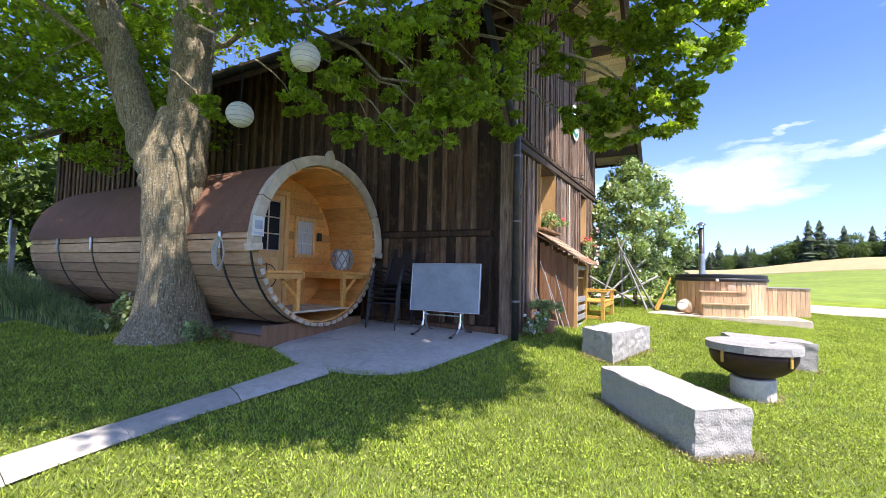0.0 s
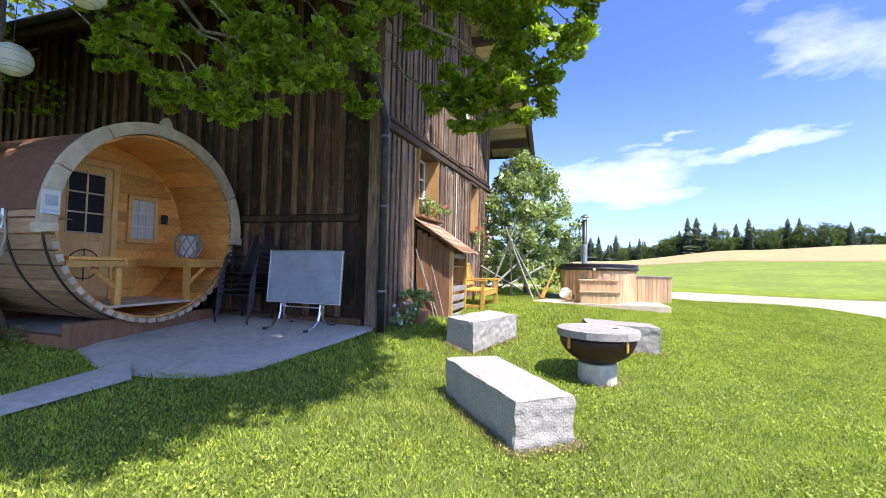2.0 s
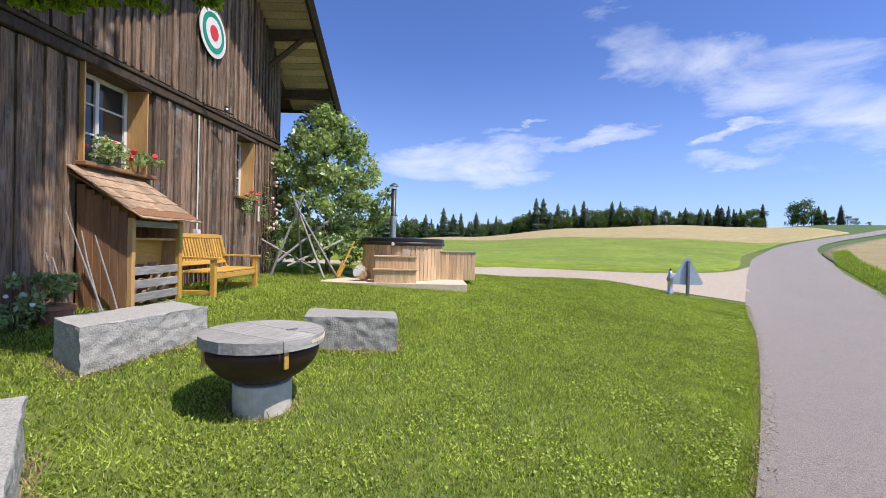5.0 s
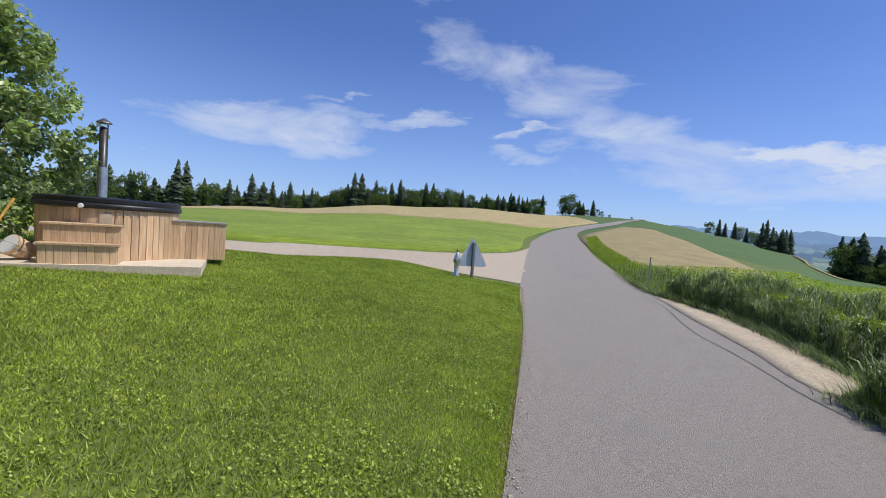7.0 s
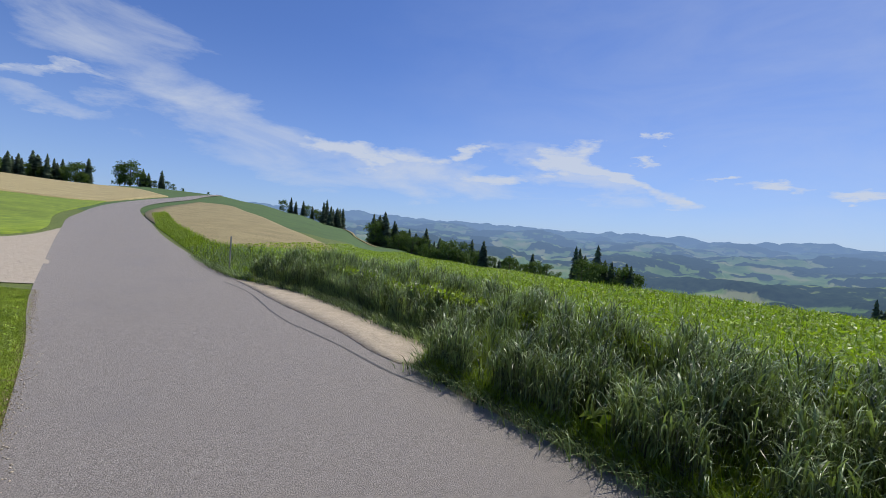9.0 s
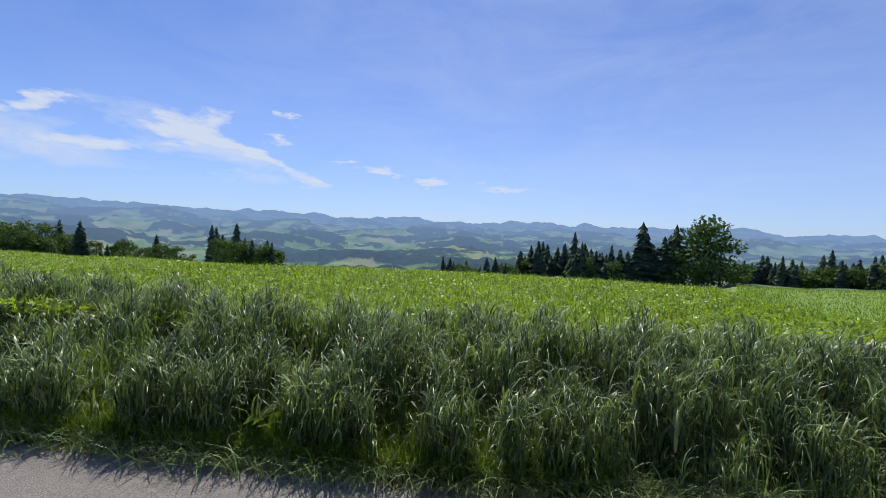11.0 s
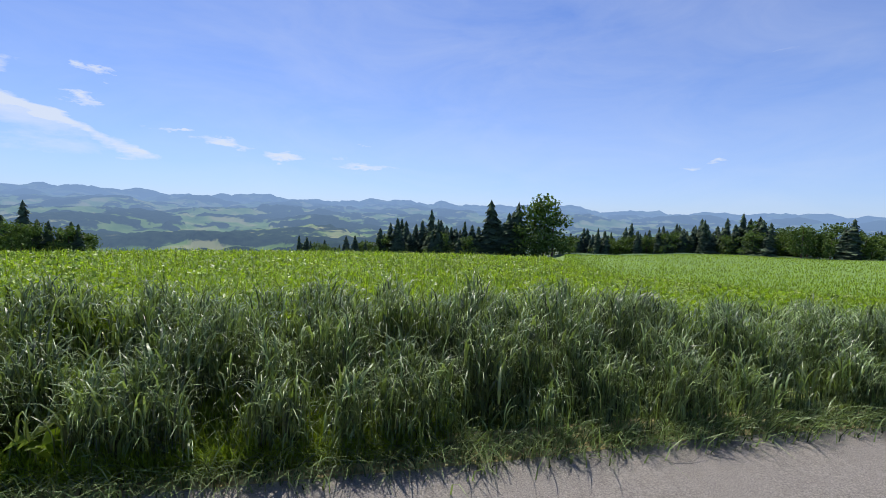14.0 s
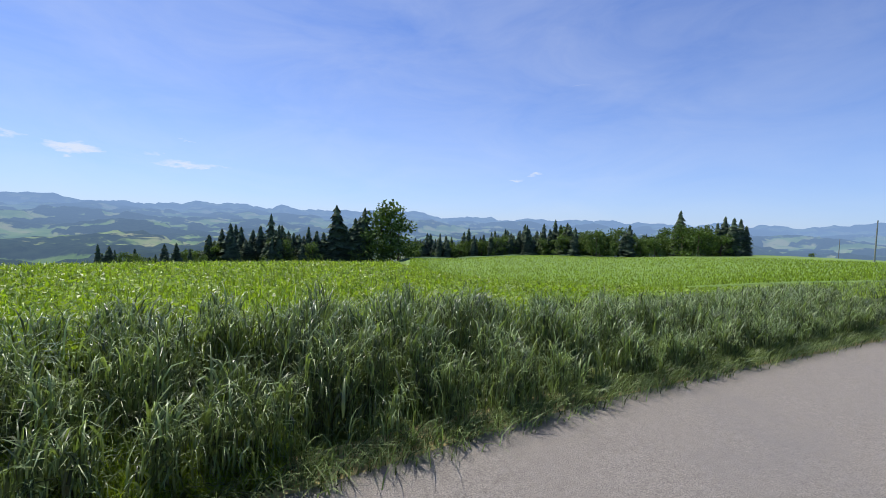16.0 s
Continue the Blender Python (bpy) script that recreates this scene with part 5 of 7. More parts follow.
def build_tub():
    z0, h, r = 0.71, 0.86, 1.0
    t = thing("hot_tub", TUB @ pose(0, 0, z0), "round larch wood hot tub with black insulated lid", "hot tub")
    n = 56
    st = None
    for i in range(n):
        a = 360 * i / n
        if st is None:
            w = 2 * math.pi * r / n / 2 - 0.003
            st = part("stave", boxm(-w, w, -r - 0.02, -r + 0.02, 0, h, bevel=0.005), M_TUB, t, m=pose(0, 0, 0, 0, 0, a))
        else:
            part("stave", st.data, M_TUB, t, m=pose(0, 0, 0, 0, 0, a))
    part("liner", lathe(bmesh.new(), [(r - 0.04, 0.05), (r - 0.04, h - 0.02)], 40), M_BLACK, t)
    part("rim", lathe(bmesh.new(), [(r + 0.05, h - 0.03), (r + 0.07, h - 0.01), (r + 0.07, h + 0.05), (r + 0.04, h + 0.06)], 48), M_BLACK, t, "black tub rim", smooth=True)
    part("lid", lathe(bmesh.new(), [(r + 0.045, h + 0.055), (r + 0.05, h + 0.08), (r + 0.05, h + 0.13), (r + 0.0, h + 0.15), (0.02, h + 0.17)], 48), M_BLACK, t, "black padded cover")
    part("hose_fitting", lathe(bmesh.new(), [(0.03, 0), (0.04, 0.02), (0.03, 0.06)], 12, pose(-0.25, -r - 0.06, h + 0.0, 90, 0, 0)), M_WHITE, t)
    for i in range(6):
        a = radians(-86 + 5.5 * i)
        part("bolt", lathe(bmesh.new(), [(0.015, 0), (0.015, 0.012)], 8, pose(0.12 + 0.09 * i, -math.sqrt(max(0.01, 1.025 - (0.12 + 0.09 * i) ** 2)) - 0.02, h - 0.10, 90, 0, 0)), M_STEEL, t)
    part("notice", boxm(-0.02, 0.14, -r - 0.034, -r - 0.024, h - 0.30, h - 0.10, bevel=0), M_CAP, t, "small pale notice plate")
    return t


build_tub()
bx_ = thing("filter_box", TUB @ pose(1.20, -0.12, 0.71), "vertical larch board box beside the hot tub", "filter box")
for i in range(11):
    part("board", boxm(-0.42 + i * 0.094, -0.33 + i * 0.094, -0.30, -0.275, 0.0, 0.68), M_TUB, bx_)
for i in range(7):
    part("board", boxm(0.60, 0.625, -0.27 + i * 0.09, -0.185 + i * 0.09, 0.0, 0.68), M_TUB, bx_)
part("core", boxm(-0.40, 0.595, -0.27, 0.36, 0.0, 0.67), M_TUB, bx_)
part("top", boxm(-0.43, 0.64, -0.32, 0.37, 0.68, 0.71), M_GREYWOOD, bx_)
st_ = thing("tub_steps", TUB @ pose(-0.15, -1.02, 0.71), "two-step larch board stair against the hot tub", "steps")
for y0, z1 in ((-0.30, 0.27), (-0.06, 0.56)):
    part("tread", boxm(-0.52, 0.46, y0 - 0.26, y0 + 0.02, z1, z1 + 0.035), M_TUB, st_)
    for i in range(10):
        part("riser_board", boxm(-0.48 + i * 0.092, -0.392 + i * 0.092, y0 - 0.23, y0 - 0.21, 0.0 if y0 < -0.2 else 0.306, z1 - 0.002), M_TUB, st_)
for x in (-0.5, 0.42):
    part("side", boxm(x, x + 0.03, -0.50, -0.03, 0.0, 0.26), M_TUB, st_)
    part("side", boxm(x, x + 0.03, -0.26, -0.03, 0.262, 0.555), M_TUB, st_)
ch_ = thing("stove_chimney", TUB @ pose(-0.28, 0.75, 0.72), "tall steel stove pipe with rain cap", "chimney")
part("pipe", lathe(bmesh.new(), [(0.07, 0.0), (0.07, 2.35)], 16), M_COPPER, ch_, smooth=True)
part("sleeve", lathe(bmesh.new(), [(0.085, 0.95), (0.085, 1.6)], 16), M_STEEL, ch_)
part("cap", lathe(bmesh.new(), [(0.13, 2.43), (0.12, 2.45), (0.02, 2.52)], 16), M_DARKMETAL, ch_)
for i in range(4):
    a = radians(45 + 90 * i)
    part("bracket", tube(bmesh.new(), [(0.065 * math.cos(a), 0.065 * math.sin(a), 2.3), (0.09 * math.cos(a), 0.09 * math.sin(a), 2.44)], 0.006, 5), M_DARKMETAL, ch_)
bk = thing("wooden_bucket", TUB @ pose(-0.93, -1.12, 0.71 + 0.17, 62, 0, -40) @ Matrix.Diagonal((0.85, 0.85, 0.85, 1)), "round wooden bucket tipped on its side", "bucket")
part("body", lathe(bmesh.new(), [(0.15, -0.17), (0.19, 0.17)], 22), M_TUB, bk)
part("inside", lathe(bmesh.new(), [(0.165, 0.171), (0.17, 0.174)], 22), M_WHITE, bk, "pale inner face")
for z in (-0.1, 0.1):
    part("hoop", lathe(bmesh.new(), [(0.172 + z * 0.12, z - 0.015), (0.176 + z * 0.12, z + 0.015)], 22), M_STEEL, bk)
part("cord", tube(bmesh.new(), [(-0.19, 0, 0.15), (-0.1, 0, 0.3), (0.1, 0, 0.3), (0.19, 0, 0.15)], 0.012, 6), M_ROPE, bk)
pad = thing("stirring_paddle", TUB @ pose(-1.22, -0.42, 0.71), "wooden paddle leaning on the hot tub", "paddle")
part("shaft", tube(bmesh.new(), [(-0.35, -0.15, 0.02), (0.02, 0.05, 0.9)], 0.022, 8), M_YELLOW, pad)
part("blade", boxm(-0.06, 0.06, -0.01, 0.01, -0.16, 0.16, m=pose(-0.28, -0.11, 0.19, 10, 23, 20)), M_YELLOW, pad)

# ---- fire bowl ----
FX, FY = 3.53, 4.91
fz = ground(FX, FY)
fb = thing("fire_bowl", pose(FX, FY, fz - 0.02) @ Matrix.Diagonal((0.92, 0.92, 0.94, 1)), "rusty steel fire bowl with weathered wooden lid on concrete ring", "fire bowl")
part("plinth", lathe(bmesh.new(), [(0.235, -0.06), (0.235, 0.22), (0.23, 0.23)], 32), M_CONC, fb, "round grey concrete plinth")
prof = [(0.10, 0.215)] + [(0.46 * math.sin(radians(a)) , 0.215 + 0.32 - 0.32 * math.cos(radians(a))) for a in range(20, 91, 7)]
part("bowl", lathe(bmesh.new(), prof, 40), M_RUST, fb, "dark rusty steel bowl", smooth=True)
xs = [-0.49, -0.2, 0.14, 0.49]
for a, b in zip(xs, xs[1:]):
    poly = []
    for k in range(7):
        x = a + 0.003 + (b - a - 0.006) * k / 6
        poly.append((x, -math.sqrt(max(0.002, 0.245 - x * x))))
    for k in range(7):
        x = b - 0.003 - (b - a - 0.006) * k / 6
        poly.append((x, math.sqrt(max(0.002, 0.245 - x * x))))
    part("lid_board", prism(bmesh.new(), poly, 0.555, 0.64), M_GREYWOOD, fb, m=pose(0, 0, 0, 0, 0, 35))
part("split_edge", prism(bmesh.new(), [(0.5 * math.cos(radians(a)), 0.5 * math.sin(radians(a))) for a in range(-50, 31, 8)] + [(0.47 * math.cos(radians(a)), 0.47 * math.sin(radians(a))) for a in range(30, -51, -8)], 0.585, 0.612), M_CAP, fb, "raw pale split in the lid edge")
part("lid_handle", boxm(-0.05, 0.05, -0.012, 0.012, 0.641, 0.652, m=pose(0.22, -0.05, 0, 0, 0, 20)), M_DARKMETAL, fb)
for a in (-75, 15, 105, 195):
    part("lug", boxm(0.455, 0.475, -0.018, 0.018, 0.42, 0.56, m=pose(0, 0, 0, 0, 0, a)), M_YELLOW, fb, "pale brass lug")

# ---- things against the barn ----
TB = BARN @ pose(-0.86, 0.98, 0)


def folding_table():
    """A camping table with its top folded upright."""
    gz = 0.68
    ax, ay = -0.50, 6.80
    bx, by = 0.53, 6.25
    L = math.hypot(bx - ax, by - ay)
    m = pose(ax, ay, gz, 0, 0, math.degrees(math.atan2(by - ay, bx - ax)))
    t = thing("folding_table", m, "grey folding table with its top tipped upright", "table")
    part("top", boxm(0, L, -0.015, 0.015, 0.34, 1.06, m=pose(0, 0, 0, -4, 0, 0), bevel=0.01), M_TABLE, t, "blue-grey speckled tabletop")
    for x0, x1, z0, z1 in ((0, L, 0.33, 0.345), (0, L, 1.058, 1.072), (-0.01, 0.006, 0.33, 1.07), (L - 0.006, L + 0.01, 0.33, 1.07)):
        part("edging", boxm(x0, x1, -0.02, 0.02, z0, z1, m=pose(0, 0, 0, -4, 0, 0)), M_STEEL, t)
    for x in (0.27, L - 0.27):
        for s in (-1, 1):
            part("leg", tube(bmesh.new(), [(x, 0.02 * s, 0.325), (x, 0.03 * s, 0.22), (x, 0.07 * s, 0.11), (x, 0.19 * s, 0.035), (x, 0.33 * s, 0.014)], 0.017, 8), M_CHROME, t)
        part("post", tube(bmesh.new(), [(x, 0.05, 0.2), (x, 0.05, 0.60)], 0.017, 8), M_CHROME, t)
        for s in (-1, 1):
            part("foot", boxm(x - 0.022, x + 0.022, 0.33 * s - 0.03, 0.33 * s + 0.02, 0.0, 0.03), M_BLACK, t)
    part("stretcher", tube(bmesh.new(), [(0.27, 0.035, 0.28), (L - 0.27, 0.035, 0.28)], 0.012, 8), M_CHROME, t)
    return t


folding_table()


def garden_chair(m):
    c = thing("stacking_chair", m, "dark grey metal stacking garden chair with mesh seat", "chair", "stack of garden chairs")
    for sx in (-0.27, 0.27):
        part("front_leg", tube(bmesh.new(), [(sx, -0.25, 0.0), (sx, -0.22, 0.40), (sx, -0.20, 0.62), (sx, -0.12, 0.71), (sx, 0.20, 0.66)], 0.013, 7), M_CHAIR, c)
        part("rear_leg", tube(bmesh.new(), [(sx, 0.30, 0.0), (sx, 0.18, 0.42), (sx * 0.96, 0.22, 0.66), (sx * 0.9, 0.36, 1.02)], 0.013, 7), M_CHAIR, c)
    for y, z in ((-0.22, 0.41), (0.18, 0.42)):
        part("crossbar", tube(bmesh.new(), [(-0.27, y, z), (0.27, y, z)], 0.011, 6), M_CHAIR, c)
    part("seat", boxm(-0.255, 0.255, -0.22, 0.19, 0.415, 0.422, bevel=0), M_BLACK, c, "black mesh seat")
    part("backrest", boxm(-0.245, 0.245, -0.003, 0.003, -0.30, 0.30, m=pose(0, 0.285, 0.74, -21.5, 0, 0), bevel=0), M_BLACK, c, "black mesh backrest")
    return c


first_chair = garden_chair(pose(-0.86, 7.05, 0.69, 0, 0, -26))
for i in range(1, 5):
    copy_thing(first_chair, pose(-0.86 + 0.012 * i, 7.05 + 0.025 * i, 0.69 + 0.075 * i, 0, 0, -26))


def wood_shelter():
    s = thing("wood_shelter", BARN @ pose(1.32, 0, 0.62), "small brown board lean-to filled with firewood", "wood shelter")
    w, d = 0.92, 0.68
    for i in range(6):
        y0 = -0.08 - i * (d - 0.08) / 6
        part("side_board", boxm(0, 0.025, y0 - (d - 0.08) / 6 + 0.004, y0, -0.05, 1.62 + 0.62 * y0), M_BROWNWOOD, s)
        part("side_board", boxm(w, w + 0.025, y0 - (d - 0.08) / 6 + 0.004, y0, -0.05, 1.62 + 0.62 * y0), M_ORANGE, s)
    part("back_board", boxm(0.03, w - 0.01, -0.105, -0.085, 0.0, 1.5), M_ORANGE, s)
    part("front_post", boxm(0.0, 0.06, -d - 0.06, -d, -0.05, 1.19), M_ORANGE, s)
    part("front_post", boxm(w - 0.04, w + 0.03, -d - 0.06, -d, -0.05, 1.19), M_YELLOW, s)
    for z in (0.03, 0.19, 0.35, 0.51):
        part("crate_slat", boxm(0.06, w - 0.04, -d - 0.04, -d - 0.015, z, z + 0.10), M_GREYWOOD, s)
    for z in (1.09,):
        part("crate_slat", boxm(0.06, w - 0.04, -d - 0.04, -d - 0.015, z, z + 0.08), M_GREYWOOD, s)
    part("shelf", boxm(0.03, w, -d, -0.11, 0.93, 0.96), M_ORANGE, s)
    part("yellow_panel", boxm(0.08, w - 0.05, -0.50, -0.47, 0.60, 0.93), M_YELLOW, s)
    # shingled roof
    pitch = math.degrees(math.atan(0.56))
    rf = part("roof", boxm(-0.1, w + 0.12, -1.02, 0.0, 0, 0.025, m=pose(0, -0.02, 1.70, pitch, 0, 0)), M_BROWNWOOD, s)
    for row in range(5):
        x = -0.12
        while x < w + 0.1:
            wd = rng.uniform(0.08, 0.14)
            y = -1.06 + row * 0.21
            part("shingle", boxm(x, x + wd - 0.006, y + rng.uniform(-0.02, 0.02), y + 0.27, 0.027, 0.043, m=pose(0, -0.02, 1.70, pitch, 0, 0) @ pose(0, 0, 0.010 * row, 1.5, 0, 0), bevel=0.002), M_SHINGLE, rf)
            x += wd
    # split logs
    for i in range(34):
        x, z = rng.uniform(0.1, w - 0.12), rng.uniform(0.06, 0.60)
        r = rng.uniform(0.04, 0.07)
        bm = lathe(bmesh.new(), [(r, -0.15), (r, 0.15)], 5, pose(x, -0.44 + rng.uniform(-0.06, 0.05), z, 90 + rng.uniform(-12, 12), rng.uniform(0, 60), rng.uniform(-14, 14)))
        part("log", bm, M_LOG, s)
    return s


wood_shelter()


def yellow_bench():
    b = thing("garden_bench", BARN @ pose(2.62, -0.42, 0.66, 0, 0, 0), "yellow oiled wooden slatted garden bench", "bench")
    w, d = 1.42, 0.58
    for x in (0, w - 0.07):
        part("front_leg", boxm(x, x + 0.07, -d, -d + 0.07, -0.04, 0.62), M_YELLOW, b)
        part("rear_leg", boxm(x, x + 0.07, -0.06, 0.0, -0.04, 0.46), M_YELLOW, b)
        part("back_post", boxm(x, x + 0.07, -0.05, 0.0, 0.0, 0.56, m=pose(0, 0.0, 0.44, -14, 0, 0)), M_YELLOW, b)
        part("armrest", boxm(x - 0.015, x + 0.085, -d - 0.05, 0.03, 0.625, 0.655), M_YELLOW, b)
        part("side_rail", boxm(x + 0.015, x + 0.055, -d + 0.07, -0.06, 0.1, 0.16), M_YELLOW, b)
    part("front_rail", boxm(0.07, w - 0.07, -d + 0.01, -d + 0.04, 0.33, 0.41), M_YELLOW, b)
    for i in range(6):
        y = -d + 0.015 + i * 0.09
        part("seat_slat", boxm(0.0, w, y, y + 0.075, 0.42, 0.445), M_YELLOW, b)
    for z in (0.06, 0.50):
        part("back_rail", boxm(0.07, w - 0.07, -0.045, -0.005, z, z + 0.07, m=pose(0, 0, 0.44, -14, 0, 0)), M_YELLOW, b)
    for i in range(16):
        x = 0.11 + i * (w - 0.26) / 15
        part("back_slat", boxm(x, x + 0.045, -0.035, -0.015, 0.13, 0.50, m=pose(0, 0, 0.44, -14, 0, 0)), M_YELLOW, b)
    return b


yellow_bench()

# ---- shrub tree and leaning poles past the gable ----
sx, sy = 5.8, 13.1
sz = ground(sx, sy)
sh = thing("young_fruit_tree", pose(sx, sy, sz), "bushy young fruit tree with pale green leaves", "tree")
part("trunk", tube(bmesh.new(), [(0.1, 0, -0.1), (0.05, 0, 1.0), (0, 0, 2.4), (-0.1, 0, 3.6)], [0.07, 0.06, 0.04, 0.015], 8), M_TRUNK, sh)
bm = bmesh.new()
for i in range(14):
    a = 2.4 * i
    f = 0.9 + 0.17 * i
    tube(bm, *limb((0, 0, f), (0.75 * math.cos(a), 0.75 * math.sin(a), f + 0.55), 0.025, 0.006, steps=4, wob=0.04), 5, cap=False)
part("branches", bm, M_TRUNK, sh)
cl = []
for i in range(230):
    f = nrng.uniform(0.04, 1.0)
    z = 0.25 + 3.95 * f
    rad = 1.5 * math.sin(math.pi * min(0.97, 0.2 + 0.76 * f)) ** 0.8 + 0.1
    a = nrng.uniform(0, 2 * math.pi)
    q = nrng.uniform(0.1, 1) ** 0.5
    cl.append(blob_points((rad * math.cos(a) * q, rad * math.sin(a) * q, z), nrng.uniform(0.16, 0.34), 100, 1.0))
for p in ((1.25, -0.5, 1.9), (1.45, -0.6, 2.1), (1.6, -0.6, 2.2), (-0.1, 0, 4.2), (0.0, 0.1, 4.35), (-0.05, 0, 4.5)):
    cl.append(blob_points(p, 0.2, 60, 0.9))
part("crown", leaf_mesh("crown", np.concatenate(cl), 0.125, M_SHRUB, 0.7, lobes=False), None, sh)
tp = thing("pole_trellis", pose(5.05, 11.55, ground(5.05, 11.55)), "leaning bare wooden poles crossed as a trellis", "trellis")
for a, b in (((-0.75, 0.3, 0), (-0.1, 0.1, 1.9)), ((0.35, -0.2, 0), (-0.35, 0.1, 1.95)), ((0.75, 0.2, 0), (-0.3, 0.0, 1.7)), ((-0.65, 0.0, 0.35), (0.55, 0.3, 1.35)), ((0.95, 0.4, 0.9), (-0.4, 0.2, 0.25)), ((-0.95, 0.4, 0.85), (0.2, 0.2, 0.2)), ((0.0, 0.5, 0), (-0.25, 0.0, 1.6))):
    part("pole", tube(bmesh.new(), *limb(a, b, 0.032, 0.024, steps=3, wob=0.008), 7), M_GREYWOOD, tp)

# ---- road sign and hydrant ----
gx, gy = 14.92, 8.70
sg = thing("road_sign", pose(gx, gy, ground(gx, gy), 0, 0, -22), "grey back of a triangular road sign on a post", "road sign")
part("post", boxm(-0.035, 0.035, -0.035, 0.035, -0.1, 0.98), M_DARKMETAL, sg)
part("plate", prism(bmesh.new(), [(-0.45, 0.0), (-0.40, -0.06), (0.40, -0.06), (0.45, 0.0), (0.04, 0.70), (-0.04, 0.70)], 0, 0.012), M_SIGN, sg, "blue-grey triangular plate", m=pose(0.0, 0.05, 0.37, 90, 0, -8))
hx, hy = 14.55, 8.98
hy_ = thing("hydrant", pose(hx, hy, ground(hx, hy)), "weathered grey metal water hydrant", "hydrant")
part("body", lathe(bmesh.new(), [(0.10, -0.05), (0.10, 0.05), (0.065, 0.08), (0.065, 0.40), (0.09, 0.42), (0.09, 0.50), (0.05, 0.58), (0.03, 0.66)], 18), M_STEEL, hy_, smooth=True)
for a in (20, 200):
    part("outlet", lathe(bmesh.new(), [(0.045, 0), (0.045, 0.14), (0.055, 0.15), (0.055, 0.18)], 14, pose(0, 0, 0.42, 0, 90, a)), M_GREYWOOD, hy_)
part("valve", boxm(-0.02, 0.02, -0.02, 0.02, 0.66, 0.72), M_RUST, hy_)


# ---- small things on and round the barn ----


def leaf_clump(name, x, y, z, r, h, n, leaf, label, category, flowers=None, nf=0, material=None, pot=None):
    """A leafy plant with an uneven outline, its flowers and its pot."""
    t = thing(name, pose(x, y, z), label, category)
    base = 0.0
    if pot:
        pr, ph = pot
        part("pot", lathe(bmesh.new(), [(pr * 0.72, 0), (pr * 0.95, ph * 0.8), (pr * 1.06, ph * 0.82), (pr * 1.06, ph), (pr * 0.9, ph)], 20), M_TERRA, t, "terracotta pot")
        base = ph
    pts = [blob_points((nrng.normal(0, r * 0.5), nrng.normal(0, r * 0.5), base + h * nrng.uniform(0.25, 0.85)), r * nrng.uniform(0.3, 0.5), n // 9, h / r * 0.7) for i in range(9)]
    part("foliage", leaf_mesh("foliage", np.concatenate(pts), leaf, material or M_SHRUB, 0.8, lobes=False), None, t)
    part("stem", tube(bmesh.new(), [(0, 0, base - 0.05), (0.01, 0, base + h * 0.7)], 0.012, 6), M_TRUNK, t)
    for i in range(nf):
        a, rr = nrng.uniform(0, 6.28), nrng.uniform(0.2, 1.0) * r
        bm = bmesh.new()
        bmesh.ops.create_icosphere(bm, subdivisions=1, radius=nrng.uniform(0.022, 0.045))
        for v in bm.verts:
            v.co *= nrng.uniform(0.7, 1.2)
        part("flower", bm, flowers, t, m=pose(rr * math.cos(a), rr * math.sin(a), base + h * nrng.uniform(0.55, 1.0)))
    return t


def on_barn(k, l, z):
    p = BARN @ Vector((k, l, z))
    return p.x, p.y, p.z


leaf_clump("geranium_box", *on_barn(1.75, -0.10, 2.47), 0.26, 0.36, 500, 0.06, "green geranium with red blooms on the window sill", "flowers", M_RED, 5)
leaf_clump("geranium_box", *on_barn(2.25, -0.10, 2.47), 0.2, 0.3, 360, 0.06, "green geranium with red blooms on the window sill", "flowers", M_RED, 6)
leaf_clump("hanging_geranium", *on_barn(5.3, -0.14, 1.93), 0.24, 0.62, 560, 0.06, "trailing green plant hanging from the window sill", "flowers", M_RED, 2)
leaf_clump("window_flowers", *on_barn(5.75, -0.12, 2.44), 0.14, 0.22, 160, 0.05, "red and white flowers on the window sill", "flowers", M_RED, 5)
leaf_clump("potted_plant", *on_barn(0.78, -0.34, 0.64), 0.24, 0.34, 420, 0.075, "leafy plant in a terracotta pot at the barn wall", "potted plant", None, 0, None, (0.17, 0.22))
leaf_clump("border_plant", *on_barn(0.42, -0.26, 0.62), 0.22, 0.42, 420, 0.07, "white-flowering green border plant at the barn corner", "plant", M_WHITE, 6)
leaf_clump("border_plant", *on_barn(0.2, -0.3, 0.62), 0.13, 0.22, 160, 0.06, "low green border plant at the barn corner", "plant", M_WHITE, 3)
leaf_clump("weed_clump", -3.28, 5.92, ground(-3.28, 5.92), 0.22, 0.30, 260, 0.10, "leafy green weeds at the foot of the maple", "weeds")
leaf_clump("weed_clump", -4.85, 6.5, ground(-4.85, 6.5), 0.22, 0.55, 260, 0.11, "leafy green weeds at the foot of the maple", "weeds")
leaf_clump("dock_weed", 8.9, -0.25, near(8.9, -0.25), 0.25, 0.30, 160, 0.15, "broad-leaved green weeds in the verge", "weeds", None, 0, M_CROPTOP)
leaf_clump("dock_weed", 9.5, 0.1, near(9.5, 0.1), 0.28, 0.32, 160, 0.14, "broad-leaved green weeds in the verge", "weeds", None, 0, M_CROPTOP)

